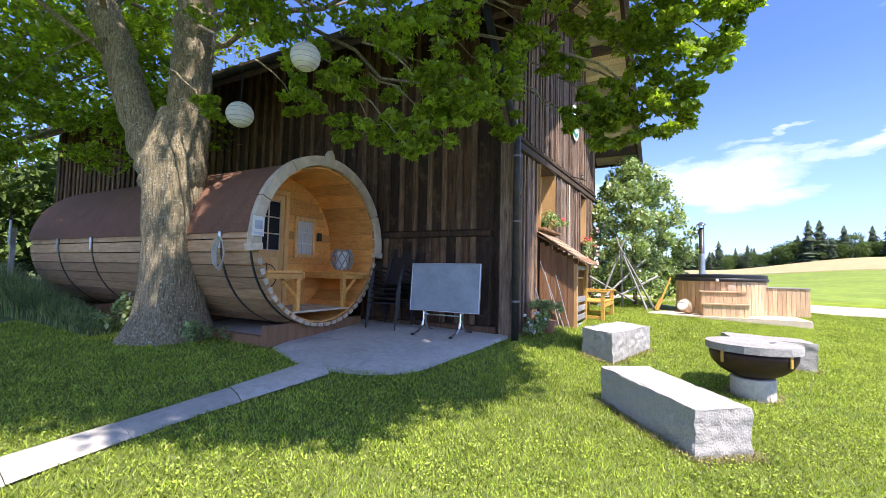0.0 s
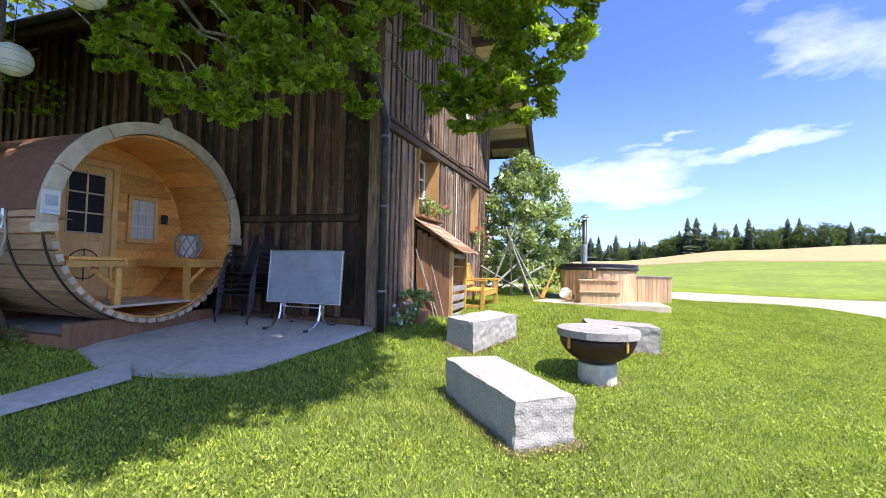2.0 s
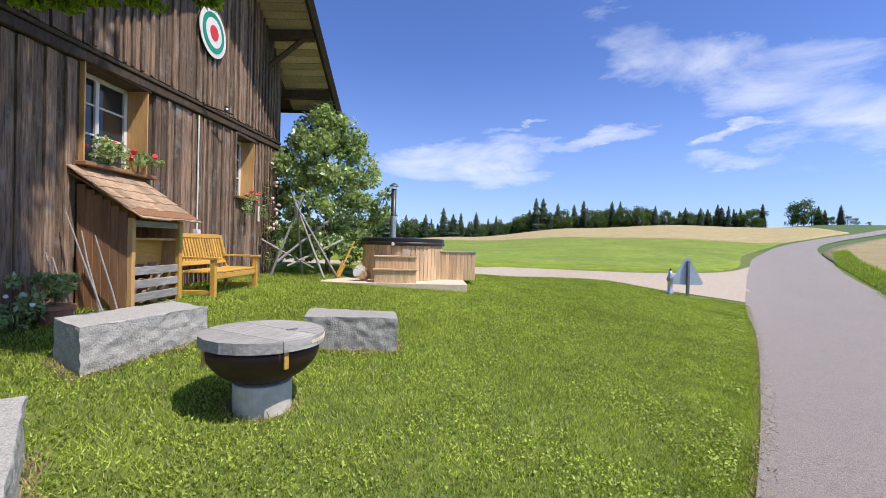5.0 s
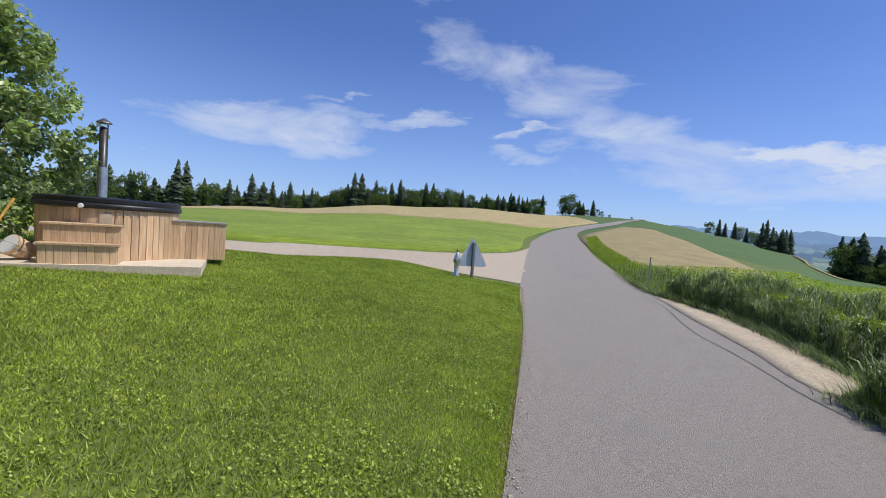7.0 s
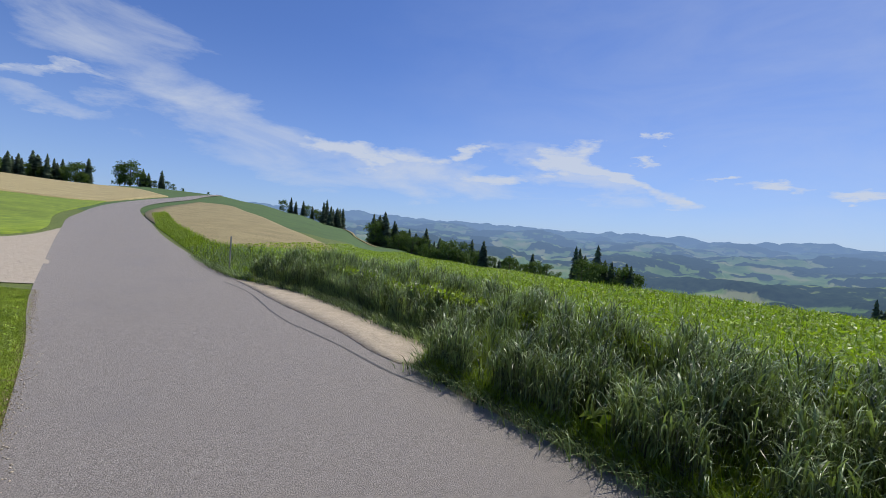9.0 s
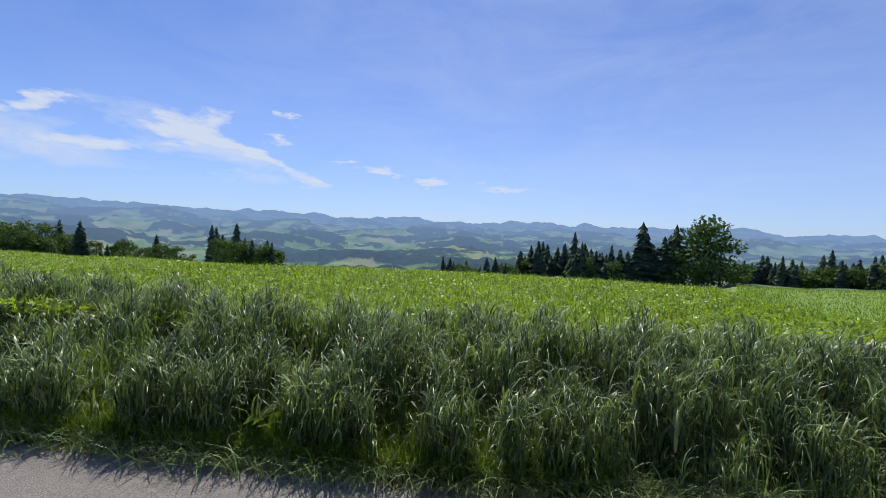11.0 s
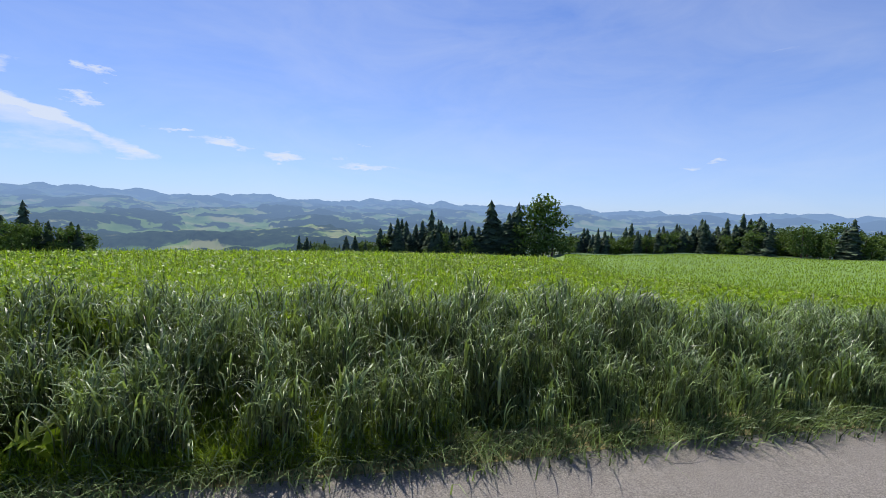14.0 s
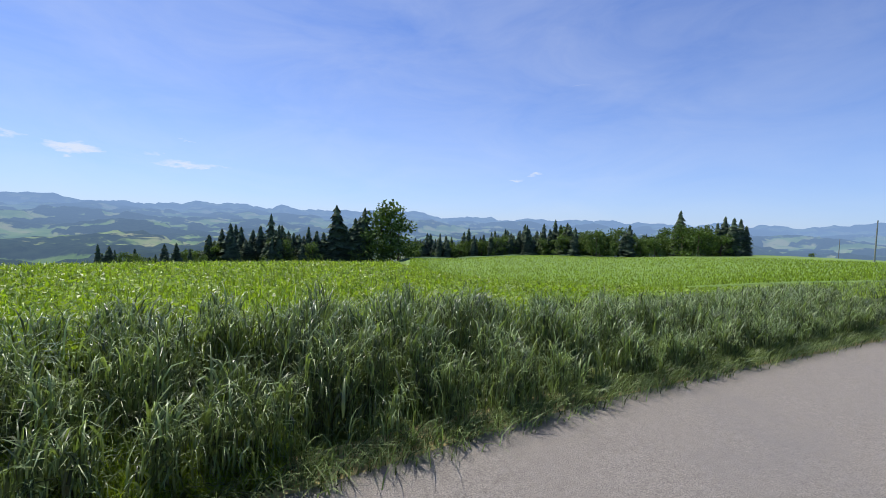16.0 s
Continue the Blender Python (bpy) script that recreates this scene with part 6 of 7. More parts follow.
# climbing rose on a wire trellis
rt = thing("rose_trellis", BARN @ pose(6.25, -0.075, 0.8), "pink climbing rose on a rusty wire trellis", "climbing rose")
for i in range(8):
    part("wire", tube(bmesh.new(), [(i * 0.115, 0, 0), (i * 0.115, 0, 2.1)], 0.006, 5), M_RUST, rt)
for i in range(15):
    part("wire", tube(bmesh.new(), [(0, -0.008, 0.05 + i * 0.145), (0.81, -0.008, 0.05 + i * 0.145)], 0.006, 5), M_RUST, rt)
pts = [blob_points((nrng.uniform(0.05, 0.8), -0.06, nrng.uniform(0.1, 2.2)), 0.13, 26, 1.2) for i in range(18)]
part("foliage", leaf_mesh("foliage", np.concatenate(pts), 0.05, M_SHRUB, 0.8, lobes=False), None, rt)
for i in range(16):
    bm = bmesh.new()
    bmesh.ops.create_icosphere(bm, subdivisions=1, radius=nrng.uniform(0.03, 0.05))
    part("rose", bm, M_PINK, rt, m=pose(nrng.uniform(0, 0.8), -0.14, nrng.uniform(1.0, 2.2)))

# shield-like target on the gable
tg = thing("gable_target", BARN @ pose(3.95, -0.15, 5.22, 90, 0, 0), "round white, green and red shooting target on the gable", "target")
for r0, z, m_ in ((0.43, 0.0, M_BLACK), (0.42, 0.012, M_WHITE), (0.34, 0.018, M_GREENPAINT), (0.25, 0.024, M_WHITE), (0.13, 0.03, M_REDPAINT)):
    part("ring", lathe(bmesh.new(), [(r0, z - 0.01), (r0, z)], 40), m_, tg)

# conduit, junction box, bracket, thermometer
cd = thing("cable_conduit", BARN @ pose(3.72, -0.07, 0), "white cable conduit with junction box on the boards", "conduit")
part("conduit", tube(bmesh.new(), [(0, 0, 1.75), (0, 0, 3.70)], 0.013, 8), M_WHITE, cd)
part("junction_box", boxm(-0.05, 0.05, -0.04, 0.04, 1.60, 1.74), M_WHITE, cd)
br = thing("wire_bracket", BARN @ pose(4.0, -0.1, 3.9), "rusty iron wire bracket on the ledger beam", "bracket")
part("arm", tube(bmesh.new(), [(-0.25, -0.02, 0.0), (0.25, -0.16, 0.02), (0.42, -0.2, 0.03)], 0.014, 6), M_RUST, br)
part("insulator", lathe(bmesh.new(), [(0.03, 0), (0.045, 0.03), (0.03, 0.06), (0.04, 0.09), (0.02, 0.11)], 12, pose(0.25, -0.16, 0.03)), M_DARKMETAL, br)
thm = thing("wall_thermometer", BARN @ pose(6.1, -0.06, 2.0), "small white thermometer plate on the boards", "thermometer")
part("plate", boxm(-0.045, 0.045, -0.02, 0.0, 0.0, 0.34), M_WHITE, thm)
part("tube", tube(bmesh.new(), [(0, -0.024, 0.05), (0, -0.024, 0.3)], 0.006, 6), M_REDPAINT, thm)
cn = thing("garden_canes", BARN @ pose(1.2, -0.3, 0.6), "thin garden canes leaning against the shelter", "canes")
for a, b in (((-0.05, -0.3, 0), (-0.1, 0.15, 1.25)), ((0.0, -0.2, 0), (0.05, 0.1, 1.05)), ((-0.2, -0.1, 0), (-0.22, 0.18, 0.75)), ((-0.28, -0.05, 0), (-0.3, 0.18, 0.8)), ((0.08, -0.35, 0), (0.0, -0.1, 1.0))):
    part("cane", tube(bmesh.new(), *limb(a, b, 0.012, 0.008, steps=3, wob=0.01), 6), M_GREYWOOD, cn)

# on the sauna
bd = thing("notice_plate", SAUNA @ pose(-1.255, -0.055, 0.02, 0, 0, 0), "white notice plate on the sauna rim", "notice")
part("plate", boxm(-0.085, 0.085, -0.012, 0.0, 0.0, 0.25), M_WHITE, bd)
part("bar", boxm(-0.065, 0.065, -0.015, -0.0125, 0.02, 0.05, bevel=0), M_SIGN, bd)
part("bar", boxm(-0.055, 0.055, -0.015, -0.0125, 0.09, 0.20, bevel=0), M_SIGN, bd)
rp = thing("coiled_rope", SAUNA @ pose(-1.275, 0.62, -0.02), "coil of pale rope hung on the sauna side", "rope")
for i in range(5):
    r0 = 0.075 + 0.012 * i
    part("coil", tube(bmesh.new(), [(-0.02 - 0.008 * i, r0 * math.cos(a), -0.20 + 0.20 * math.sin(a) + 0.01 * i) for a in (2 * math.pi * j / 24 for j in range(25))], 0.009, 6), M_ROPE, rp)
vs_ = thing("lattice_lantern", SAUNA @ pose(0.64, 0.25, -0.40) @ Matrix.Diagonal((1.3, 1.3, 1.3, 1)), "round grey lattice lantern standing on the porch bench", "lantern")
prof = [(0.135 * math.sin(radians(a)) ** 0.8, 0.155 - 0.15 * math.cos(radians(a))) for a in range(25, 160, 15)]
part("candle_glass", lathe(bmesh.new(), [(0.075, 0.02), (0.08, 0.25)], 20), M_WHITE, vs_, "pale frosted glass")
for s in (-1, 1):
    for i in range(9):
        p = [(r * math.cos(2 * math.pi * i / 9 + s * 0.16 * j), r * math.sin(2 * math.pi * i / 9 + s * 0.16 * j), z) for j, (r, z) in enumerate(prof)]
        part("lattice_strip", tube(bmesh.new(), p, 0.008, 5), M_GREYWOOD, vs_)

# stake with a small sign beyond the sauna's side
stk = thing("sign_stake", pose(-8.3, 8.25, ground(-8.3, 8.25)), "wooden stake with a small grey sign in the grass", "sign")
part("stake", boxm(-0.05, 0.05, -0.04, 0.04, -0.1, 1.62, m=pose(0, 0, 0, 0, 3, -40)), M_GREYWOOD, stk)
part("plate", boxm(-0.13, 0.13, -0.06, -0.042, 1.28, 1.76, m=pose(0, 0, 0, 0, 3, -40)), M_SIGN, stk)
part("mark", boxm(-0.08, 0.08, -0.066, -0.061, 1.5, 1.66, m=pose(0, 0, 0, 0, 3, -40), bevel=0), M_WHITE, stk)
fp = thing("field_stake", pose(19.6, 5.2, ground(19.6, 5.2)), "thin wooden stake at the road edge", "stake")
part("stake", tube(bmesh.new(), [(0, 0, -0.1), (0, 0, 1.05)], 0.02, 6), M_GREYWOOD, fp)
for az_, r_, h_ in ((234, 95, 7.0), (231.5, 160, 5.0)):
    px, py = PIV[0] + r_ * math.sin(radians(az_)), PIV[1] + r_ * math.cos(radians(az_))
    po = thing("utility_pole", pose(px, py, ground(px, py)), "slim grey pole standing in the far field", "pole")
    part("shaft", tube(bmesh.new(), [(0, 0, -0.5), (0, 0, h_)], [0.12, 0.08], 8), M_GREYWOOD, po)


# ---- grass ----


def near_np(x, y):
    d = -0.41 * x + 0.91 * (y + 0.1)
    z = 0.02 + 0.008 * np.clip(x, -10, 20)
    z = z + np.where(d > 0, 0.115 * d / (1 + 0.06 * np.maximum(d, 0)), 0) - np.where(d < -3.5, 0.04 * (-3.5 - d), 0)
    return z + 0.2 * np.exp(-((x - 1.5) ** 2 + (y - 8.5) ** 2) / 12.5) - 0.11 * np.exp(-((x - 2.7) ** 2 + (y - 4.6) ** 2) / 4.0)


def in_poly(x, y, poly):
    ins = np.zeros(len(x), bool)
    for (x0, y0), (x1, y1) in zip(poly, poly[1:] + poly[:1]):
        c = (y0 > y) != (y1 > y)
        with np.errstate(divide="ignore", invalid="ignore"):
            ins ^= c & (x < (x1 - x0) * (y - y0) / (y1 - y0) + x0)
    return ins


def side_line(line, x):
    return np.interp(x, [p[0] for p in line], [p[1] for p in line])


def blades(n, x, y, z, height, width, bend, levels, lean=None):
    """Curved grass blades as strips; returns vertices and quads."""
    a = nrng.uniform(0, 2 * np.pi, n)
    bd = nrng.uniform(0, 2 * np.pi, n) if lean is None else lean
    vs = []
    for i in range(levels + 1):
        f = i / levels
        off = bend * height * f ** 2.0
        zz = z + height * (f - 0.45 * np.minimum(bend, 1.4) * f ** 2.6)
        w = width * (1 - f ** 1.6) * 0.5 + 0.0004
        cx, cy = x + np.cos(bd) * off, y + np.sin(bd) * off
        vs.append(np.stack([cx - np.cos(a) * w, cy - np.sin(a) * w, zz], 1))
        vs.append(np.stack([cx + np.cos(a) * w, cy + np.sin(a) * w, zz], 1))
    k = 2 * (levels + 1)
    v = np.stack(vs, 1).reshape(-1, 3)
    q = np.array([(2 * i, 2 * i + 1, 2 * i + 3, 2 * i + 2) for i in range(levels)])
    f = (np.arange(n)[:, None, None] * k + q[None]).reshape(-1, 4)
    return v, f


def arcs(n, x, y, z, length, width, bend, levels, lean):
    """Long leaves that rise and then droop over; bend is the whole turn in radians."""
    a = lean + np.pi / 2 + nrng.normal(0, 0.5, n)
    vs, out, up = [], np.zeros(n), np.zeros(n)
    for i in range(levels + 1):
        f = i / levels
        if i:
            th = bend * ((i - 0.5) / levels) ** 1.8
            out = out + np.sin(th) * length / levels
            up = up + np.cos(th) * length / levels
        w = width * (0.55 + 0.45 * math.sin(math.pi * min(1, f * 1.4))) * (1 - f ** 4) * 0.5 + 0.0004
        cx, cy = x + np.cos(lean) * out, y + np.sin(lean) * out
        vs.append(np.stack([cx - np.cos(a) * w, cy - np.sin(a) * w, z + up], 1))
        vs.append(np.stack([cx + np.cos(a) * w, cy + np.sin(a) * w, z + up], 1))
    k = 2 * (levels + 1)
    q = np.array([(2 * i, 2 * i + 1, 2 * i + 3, 2 * i + 2) for i in range(levels)])
    return np.stack(vs, 1).reshape(-1, 3), (np.arange(n)[:, None, None] * k + q[None]).reshape(-1, 4)


PATIO = [(-3.9, 7.0), (-2.7, 6.3), (-1.6, 5.0), (-0.5, 4.75), (0.3, 5.6), (1.0, 6.5), (1.03, 6.6), (-1.6, 8.0), (-4, 9.2)]
PATHP = [(-3.9, 0.6), (-3.1, 2.1), (-2.83, 2.75), (-2.3, 3.72), (-1.5, 5.3), (-1.2, 4.7), (-2.0, 3.48), (-2.47, 2.52), (-2.72, 1.9), (-3.45, 0.4)]
LAWN_EDGE = LANE_S[:6]


def lawn():
    n = 1250000
    # denser towards the road, along which one walks
    x = nrng.uniform(-7, 15.5, n)
    dd = nrng.uniform(0, 1, n) ** 1.9 * 11.5
    y = side_line(ROAD_L, x) + 0.0 + dd * 1.1
    keep = ~in_poly(x, y, PATIO) & ~in_poly(x, y, PATHP) & ~in_poly(x, y, DECK)
    lane = side_line(sorted(LAWN_EDGE), x)
    keep &= ~((x > 9.9) & (y > lane - 0.05))
    # not inside the barn
    c, s = math.cos(radians(61.28)), math.sin(radians(61.28))
    k, l = (x - 1.04) * c + (y - 6.6) * s, -(x - 1.04) * s + (y - 6.6) * c
    keep &= ~((k > -0.05) & (l > -0.02) & (k < 7.3))
    keep &= np.hypot(x + 3.98, y - 6.3) > 0.6
    keep &= np.hypot(x - FX, y - FY) > 0.24
    keep &= ~((x > 15.0) & (y > 8.3))
    x, y, dd = x[keep], y[keep], dd[keep]
    n = len(x)
    far = 1 + dd * 0.17
    patch = np.array([noise.noise(Vector((px * 0.9, py * 0.9, 0))) for px, py in zip(x[::4], y[::4])]).repeat(4)[:n]
    h = nrng.uniform(0.012, 0.034, n) * (1 + 0.3 * patch) * np.minimum(far, 1.6)
    w = nrng.uniform(0.004, 0.009, n) * far
    a, b = nrng.uniform(0, 2 * np.pi, n), nrng.uniform(0, 2 * np.pi, n)
    lean = h * nrng.uniform(0.1, 1.3, n)
    z = near_np(x, y) - 0.014
    v = np.stack([np.stack([x - np.cos(a) * w / 2, y - np.sin(a) * w / 2, z], 1), np.stack([x + np.cos(a) * w / 2, y + np.sin(a) * w / 2, z], 1), np.stack([x + np.cos(b) * lean, y + np.sin(b) * lean, z + h], 1)], 1).reshape(-1, 3)
    f = np.arange(3 * n).reshape(-1, 3)
    tagged(new("lawn_grass", raw_mesh("lawn_grass", v, f, M_BLADE)), "short mown green lawn grass", "grass", kind="stuff")


lawn()


def lawn_fringe():
    """Dry straw-coloured grass along the asphalt's edge and taller tufts at the stones and walls."""
    n = 7000
    x = nrng.uniform(-2, 15.5, n)
    y = side_line(ROAD_L, x) + nrng.normal(-0.02, 0.04, n)
    v, f = blades(n, x, y, near_np(x, y) - 0.005, nrng.uniform(0.02, 0.05, n), nrng.uniform(0.004, 0.009, n), nrng.uniform(0.3, 1.2, n), 2)
    tagged(new("dry_grass_edge", raw_mesh("dry_grass_edge", v, f, M_DRY)), "dry straw-coloured grass along the asphalt edge", "grass", kind="stuff")
    pts = []
    for (x0, y0), (x1, y1), m in (((1.92, 3.27), (1.62, 4.5), 500), ((1.95, 3.28), (2.52, 3.42), 350), ((2.53, 3.42), (2.26, 4.6), 400), ((2.2, 5.6), (3.15, 6.42), 400), ((1.94, 6.03), (2.2, 5.62), 250), ((4.0, 5.98), (5.0, 5.66), 400), ((5.0, 5.7), (5.13, 6.1), 200), ((1.1, 6.5), (4.5, 12.75), 1800)):
        t = nrng.uniform(0, 1, m)
        pts.append(np.stack([x0 + (x1 - x0) * t + nrng.normal(0, 0.03, m), y0 + (y1 - y0) * t + nrng.normal(0, 0.03, m)], 1))
    a = nrng.uniform(0, 2 * np.pi, 300)
    pts.append(np.stack([FX + np.cos(a) * nrng.normal(0.27, 0.02, 300), FY + np.sin(a) * nrng.normal(0.27, 0.02, 300)], 1))
    p = np.concatenate(pts)
    n = len(p)
    v, f = blades(n, p[:, 0], p[:, 1], near_np(p[:, 0], p[:, 1]) - 0.01, nrng.uniform(0.03, 0.09, n), nrng.uniform(0.004, 0.008, n), nrng.uniform(0.3, 1.1, n), 3)
    tagged(new("grass_tufts", raw_mesh("grass_tufts", v, f, M_DRY)), "uncut yellowing grass tufts round stones and walls", "grass", kind="stuff")


lawn_fringe()


def crop_front(x):
    """How far the crop's foot stands back from the asphalt."""
    return 0.10 + 0.85 * np.clip((x - 11.3) / 0.7, 0, 1) * np.clip((18.8 - x) / 2.5, 0, 1)


def crop():
    def clumps(x, y):
        return np.array([noise.noise(Vector((a * 2.3, b * 2.3, 3))) + 0.7 * noise.noise(Vector((a * 5.2, b * 5.2, 9))) for a, b in zip(x, y)])

    def place(n, near_share):
        m = int(n * near_share)
        x = np.concatenate([nrng.uniform(-3, 18.5, m), nrng.uniform(-16, 30, n - m)])
        back = nrng.uniform(0, 1, n) * (1.6 + 0.5 * np.clip((1 - x) / 5, 0, 1))
        y = side_line(ROAD_R, x) - crop_front(x) * 1.1 - back * 1.1
        c = clumps(x, y)
        top = (0.36 + 0.42 * np.clip(back / 0.8, 0, 1)) * (1 + 0.3 * c) * (1 - 0.6 * np.clip((x - 18) / 8, 0, 1)) * (1 - 0.34 * np.clip((6.5 - x) / 4, 0, 1))
        return x, y, c, top

    # long stems and leaves
    n = 11000
    x, y, c, top = place(n, 0.8)
    lean = np.where(nrng.random(n) < 0.6, 1.8 + 5 * c + nrng.normal(0, 0.9, n), nrng.uniform(0, 2 * np.pi, n))
    v, f = arcs(n, x, y, near_np(x, y) - 0.02, top * nrng.uniform(0.7, 1.2, n), nrng.uniform(0.005, 0.012, n), nrng.uniform(0.6, 2.6, n), 6, lean)
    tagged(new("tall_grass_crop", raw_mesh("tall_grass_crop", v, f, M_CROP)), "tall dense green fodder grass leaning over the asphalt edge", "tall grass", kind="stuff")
    # short drooping leaves all the way up, in clumps with dark gaps between
    n = 260000
    x, y, c, top = place(n, 0.9)
    ok = nrng.random(n) < np.clip(0.34 + 3.0 * c, 0.015, 1)
    x, y, c, top = x[ok], y[ok], c[ok], top[ok]
    n = len(x)
    z = near_np(x, y) + top * nrng.uniform(0.05, 0.92, n) ** 0.8
    lean = np.where(nrng.random(n) < 0.4, 1.9 + 6 * c + nrng.normal(0, 1.2, n), nrng.uniform(0, 2 * np.pi, n))
    v, f = arcs(n, x, y, z, nrng.uniform(0.12, 0.42, n), nrng.uniform(0.0045, 0.014, n) * np.where(nrng.random(n) < 0.12, 1.8, 1.0), nrng.uniform(1.5, 3.9, n), 4, lean)
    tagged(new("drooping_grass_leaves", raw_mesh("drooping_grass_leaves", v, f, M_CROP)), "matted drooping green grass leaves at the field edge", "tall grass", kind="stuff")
    # leaf tops across the field
    n = 260000
    r = 4 + 60 * nrng.uniform(0, 1, n) ** 1.6
    az = np.radians(nrng.uniform(76, 250, n))
    x, y = PIV[0] + r * np.sin(az), PIV[1] + r * np.cos(az)
    ok = ~((r > 33) & (np.degrees(az) > 183)) & (y < side_line(ROAD_R, x) - 1.3) & ~((x > 26) & (y > 7.2 - 0.33 * (x - 26)))
    x, y, r = x[ok], y[ok], r[ok]
    n = len(x)
    z = np.array([ground(a, b) for a, b in zip(x, y)])
    low = 1 - 0.75 * np.clip((x - 18) / 8, 0, 1) * np.clip((y + 10) / 6, 0, 1)
    low = low * (1 - 0.34 * np.clip((6.5 - x) / 4, 0, 1))
    tall = nrng.random(n) < 0.3
    xs_, ys_, zs_, ls_, rs_ = x[tall], y[tall], z[tall], low[tall], r[tall]
    m = len(xs_)
    v, f = arcs(m, xs_, ys_, zs_ + nrng.uniform(0.45, 0.66, m) * ls_, nrng.uniform(0.14, 0.30, m) * ls_, nrng.uniform(0.006, 0.014, m) * (1 + rs_ * 0.05), nrng.uniform(0.5, 2.8, m), 3, nrng.uniform(0, 2 * np.pi, m))
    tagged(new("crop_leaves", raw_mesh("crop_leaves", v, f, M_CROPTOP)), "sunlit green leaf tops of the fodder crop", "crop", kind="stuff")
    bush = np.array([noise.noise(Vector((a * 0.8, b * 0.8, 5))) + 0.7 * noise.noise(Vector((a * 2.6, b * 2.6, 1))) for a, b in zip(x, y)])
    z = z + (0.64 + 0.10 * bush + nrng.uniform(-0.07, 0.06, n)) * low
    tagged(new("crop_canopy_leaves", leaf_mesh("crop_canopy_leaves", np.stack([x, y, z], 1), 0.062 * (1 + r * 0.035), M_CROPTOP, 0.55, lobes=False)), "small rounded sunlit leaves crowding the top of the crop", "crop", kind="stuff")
    # young plants of the rowed field, sown in lines
    n = 60000
    az = nrng.uniform(184.5, 246, n)
    r = 35 + 62 * nrng.uniform(0, 1, n) ** 1.5
    far = np.array([edge((a + 180) % 360 - 180)[1] for a in az])
    ok = r < far * 0.985
    az, r = np.radians(az[ok]), r[ok]
    n = len(r)
    x, y = PIV[0] + r * np.sin(az), PIV[1] + r * np.cos(az)
    across = x * 0.35 + y * 0.94
    shift = np.round(across / 0.75) * 0.75 + nrng.normal(0, 0.1, n) - across
    x, y = x + 0.35 * shift, y + 0.94 * shift
    z = np.array([ground(a, b) for a, b in zip(x, y)]) + 0.42
    v, f = arcs(n, x, y, z, nrng.uniform(0.12, 0.26, n), nrng.uniform(0.03, 0.07, n) * (0.6 + r * 0.012), nrng.uniform(0.3, 2.4, n), 2, nrng.uniform(0, 2 * np.pi, n))
    tagged(new("young_crop_leaves", raw_mesh("young_crop_leaves", v, f, M_CROPTOP)), "young green crop leaves sown in rows", "crop", kind="stuff")
    # low verge plants
    n = 24000
    x = nrng.uniform(-4, 24, n)
    y = side_line(ROAD_R, x) - crop_front(x) - nrng.normal(0.02, 0.12, n)
    v, f = blades(n, x, y, near_np(x, y) - 0.01, nrng.uniform(0.08, 0.34, n), nrng.uniform(0.005, 0.012, n), nrng.uniform(0.4, 1.3, n), 3, nrng.normal(2.0, 1.0, n))
    tagged(new("verge_grass", raw_mesh("verge_grass", v, f, M_CROP)), "short verge grass drooping over the asphalt", "grass", kind="stuff")


    # sunlit leafy verge plants
    n = 34000
    x = nrng.uniform(7.2, 12.2, n)
    back = nrng.uniform(0, 1, n) ** 1.5 * (0.5 + 0.4 * np.clip((x - 8) / 2, 0, 1))
    y = side_line(ROAD_R, x) - crop_front(x) * 0.8 - back
    v, f = arcs(n, x, y, near_np(x, y) - 0.01, (nrng.uniform(0.10, 0.24, n) + 0.5 * back) * (0.55 + 0.45 * np.clip((x - 7) / 1.5, 0, 1)), nrng.uniform(0.005, 0.013, n), nrng.uniform(0.4, 2.4, n), 4, nrng.uniform(0, 2 * np.pi, n))
    tagged(new("verge_weeds", raw_mesh("verge_weeds", v, f, M_CROPTOP)), "bright green leafy weeds at the field edge", "weeds", kind="stuff")

    # rough verge further along the road
    n = 42000
    x = 18 + 30 * nrng.uniform(0, 1, n) ** 1.4
    off = nrng.uniform(0.0, 1.0, n)
    y = side_line(ROAD_R, x) - 0.12 - off * (1.1 + 2.2 * np.clip((27 - x) / 5, 0, 1))
    z = np.array([ground(a, b) for a, b in zip(x, y)])
    v, f = arcs(n, x, y, z - 0.02, nrng.uniform(0.12, 0.38, n) * (0.5 + off), nrng.uniform(0.012, 0.03, n), nrng.uniform(0.4, 2.4, n), 3, nrng.uniform(0, 2 * np.pi, n))
    tagged(new("roadside_grass", raw_mesh("roadside_grass", v, f, M_CROPTOP)), "uncut green grass verge beside the road", "grass", kind="stuff")
    # uncut grass and weeds against the sauna's side
    n = 11000
    s_ = nrng.uniform(0, 1, n)
    off = nrng.uniform(0.02, 0.5, n)
    x, y = -4.75 - 4.1 * s_ - 0.48 * off, 6.55 + 2.25 * s_ - 0.877 * off
    v, f = arcs(n, x, y, near_np(x, y) - 0.02, (0.16 + 0.75 * s_) * nrng.uniform(0.6, 1.25, n), nrng.uniform(0.008, 0.022, n), nrng.uniform(0.3, 2.0, n), 4, nrng.uniform(0, 2 * np.pi, n))
    tagged(new("sauna_side_grass", raw_mesh("sauna_side_grass", v, f, M_CROP)), "tall uncut grass growing against the sauna side", "tall grass", kind="stuff")


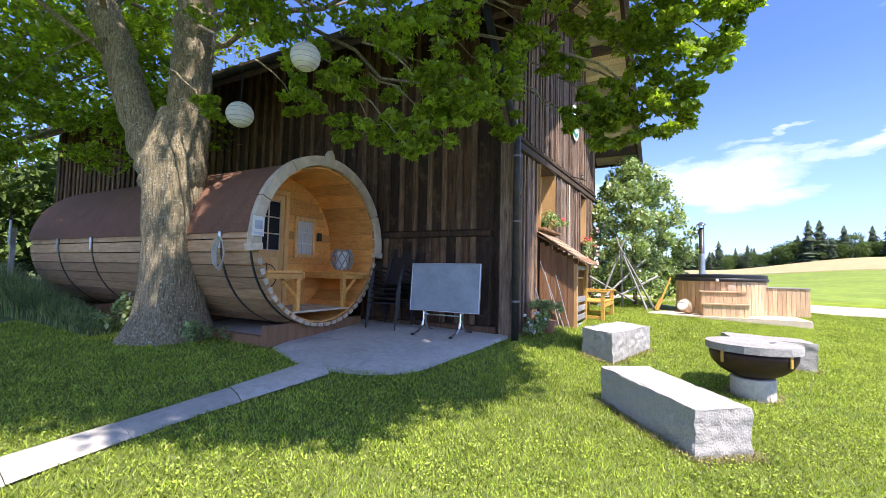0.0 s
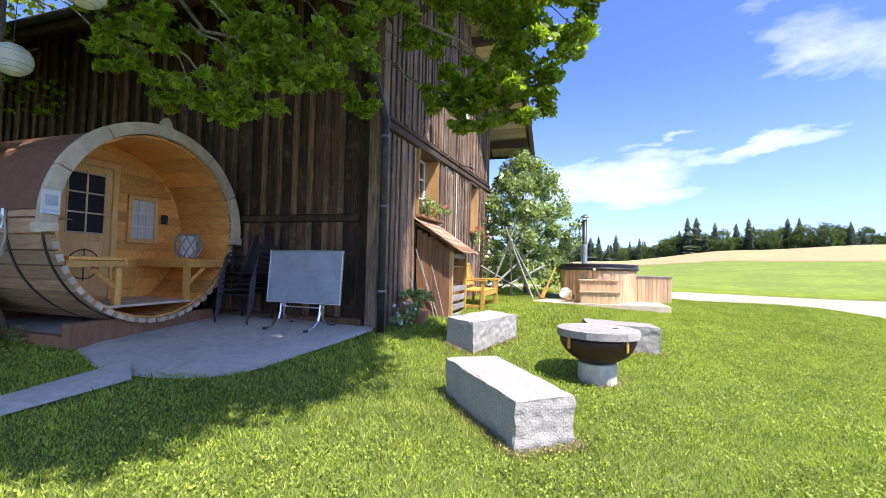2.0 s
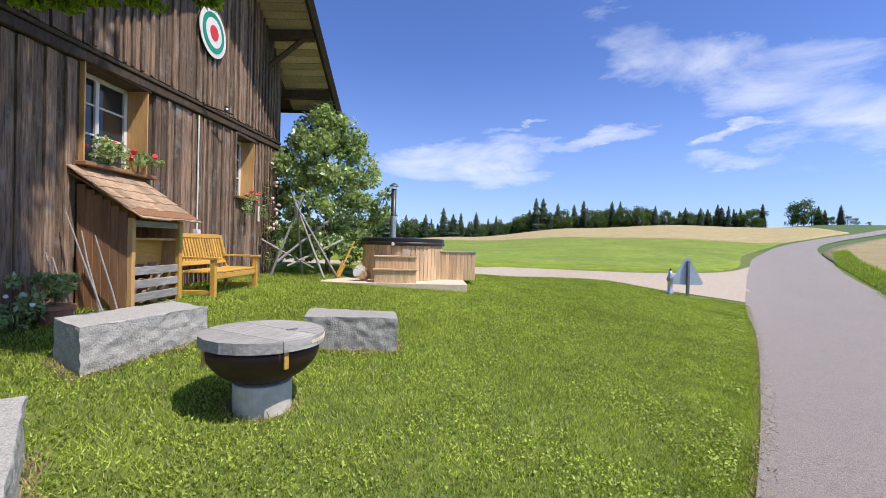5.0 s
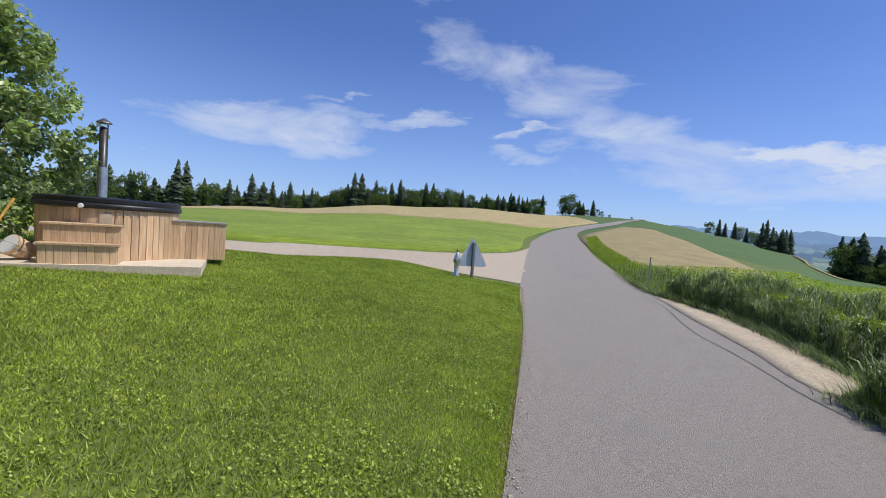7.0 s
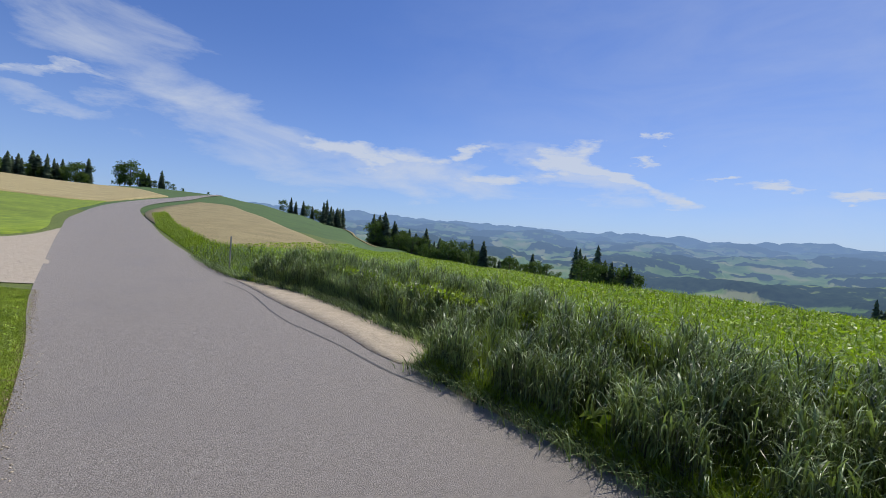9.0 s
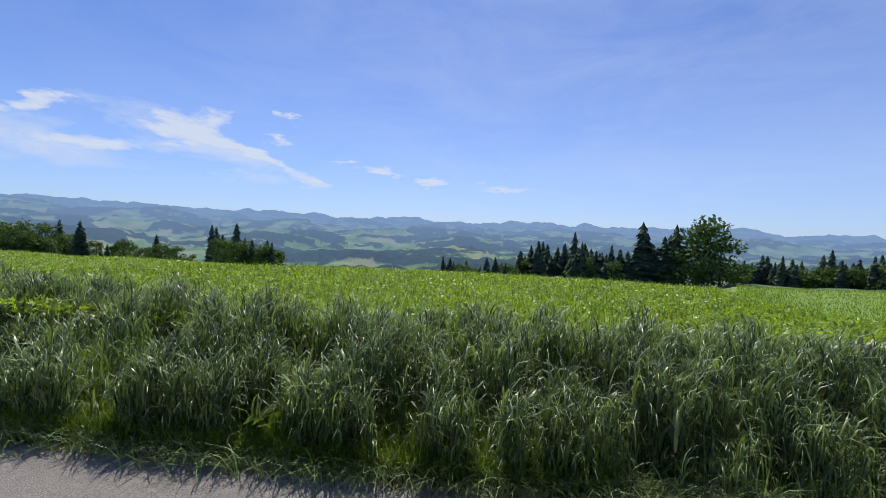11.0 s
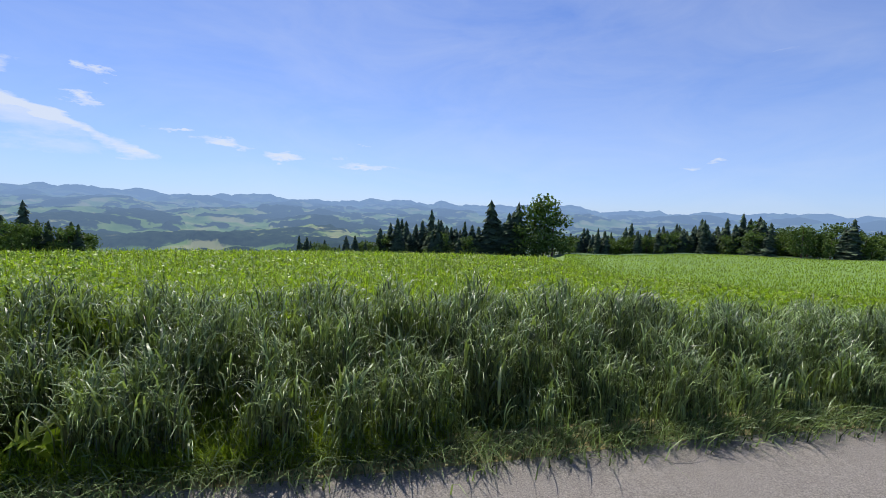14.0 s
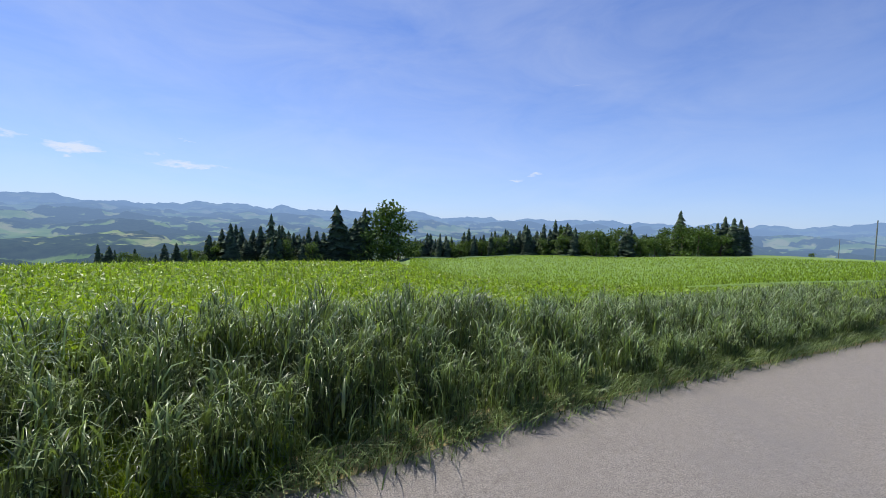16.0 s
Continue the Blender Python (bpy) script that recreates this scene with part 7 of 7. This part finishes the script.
crop()
FRONT = [(-30, -17), (-16, -11.4), (-6, -7.5), (0, -5.2), (4, -3.6), (8, -2.0), (11.5, -0.9), (15, 0.3), (20, 2.5), (29, 6.6)]
BACKLINE = [(-95, -60), (-70, -85), (-40, -82), (-15, -72), (5, -62), (20, -56), (34, -52), (54, -43), (68, -32), (86, -12)]
ob = drape("crop_field", FRONT, BACKLINE, 0.55, M_CROPBASE, 80, 40)
for v in ob.data.vertices:
    v.co.z -= 0.5 * min(1, max(0, (v.co.x - 18) / 8)) * min(1, max(0, (v.co.y + 10) / 6)) + 0.22 * min(1, max(0, (6.5 - v.co.x) / 4))
tagged(ob, "dense sunlit green fodder crop field", "crop field", kind="structure")


def clover():
    """Patches of clover leaves in the lawn."""
    n = 150000
    x = nrng.uniform(-6, 14, n)
    dd = nrng.uniform(0, 1, n) ** 1.4 * 6.5
    y = side_line(ROAD_L, x) + 0.12 + dd
    keep = ~in_poly(x, y, PATIO) & ~in_poly(x, y, PATHP) & (np.hypot(x - FX, y - FY) > 0.28) & (np.hypot(x + 3.98, y - 6.3) > 0.7) & (y < 8.6)
    c, s = math.cos(radians(61.28)), math.sin(radians(61.28))
    k, l = (x - 1.04) * c + (y - 6.6) * s, -(x - 1.04) * s + (y - 6.6) * c
    keep &= ~((k > -0.1) & (l > -0.1))
    x, y = x[keep], y[keep]
    patch = np.array([noise.noise(Vector((a * 1.1 + 5, b * 1.1, 2))) + 0.5 * noise.noise(Vector((a * 3.1, b * 3.1, 7))) for a, b in zip(x, y)])
    keep = patch + nrng.normal(0, 0.12, len(x)) > -0.06
    x, y = x[keep], y[keep]
    z = near_np(x, y) + nrng.uniform(0.004, 0.03, len(x))
    tagged(new("clover", leaf_mesh("clover", np.stack([x, y, z], 1), 0.026, M_BLADE, 0.35, lobes=False)), "patches of small clover leaves in the lawn", "clover", kind="stuff")


clover()


def pebbles():
    """Loose stones on the gravel and along the asphalt."""
    pts = []
    for line_a, line_b, n in (([(9.9, 0.76), (10.8, 1.15), (12, 1.7), (15.2, 3.1)], [(10.0, 0.7), (11.3, 0.85), (13.2, 1.6), (16.3, 3.1)], 4500), (LANE_N[:5], LANE_S[:5], 5000), ([(-2, -0.95), (5.36, 2.34), (8.1, 3.6), (11.75, 5.42)], [(-2, -1.05), (5.4, 2.24), (8.2, 3.5), (11.85, 5.3)], 500)):
        for i in range(n):
            t, w = nrng.random(), nrng.random()
            a, b = along(line_a, t), along(line_b, t)
            pts.append((a[0] + (b[0] - a[0]) * w, a[1] + (b[1] - a[1]) * w))
    p = np.array(pts)
    n = len(p)
    z = np.array([ground(a, b) for a, b in p]) + 0.014
    r = nrng.uniform(0.003, 0.013, n)
    oct_ = np.array(((1, 0, 0), (0, 1, 0), (-1, 0, 0), (0, -1, 0), (0, 0, 0.8), (0, 0, -0.5)))
    v = np.stack([p[:, 0], p[:, 1], z + 0.006], 1)[:, None, :] + oct_[None] * r[:, None, None] * nrng.uniform(0.6, 1.3, (n, 6, 1))
    f = np.array(((0, 1, 4), (1, 2, 4), (2, 3, 4), (3, 0, 4), (1, 0, 5), (2, 1, 5), (3, 2, 5), (0, 3, 5)))
    fs = (np.arange(n)[:, None, None] * 6 + f[None]).reshape(-1, 3)
    tagged(new("gravel_stones", raw_mesh("gravel_stones", v.reshape(-1, 3), fs, M_GRAVEL)), "loose pale gravel stones on track and road edge", "gravel", kind="stuff")


pebbles()
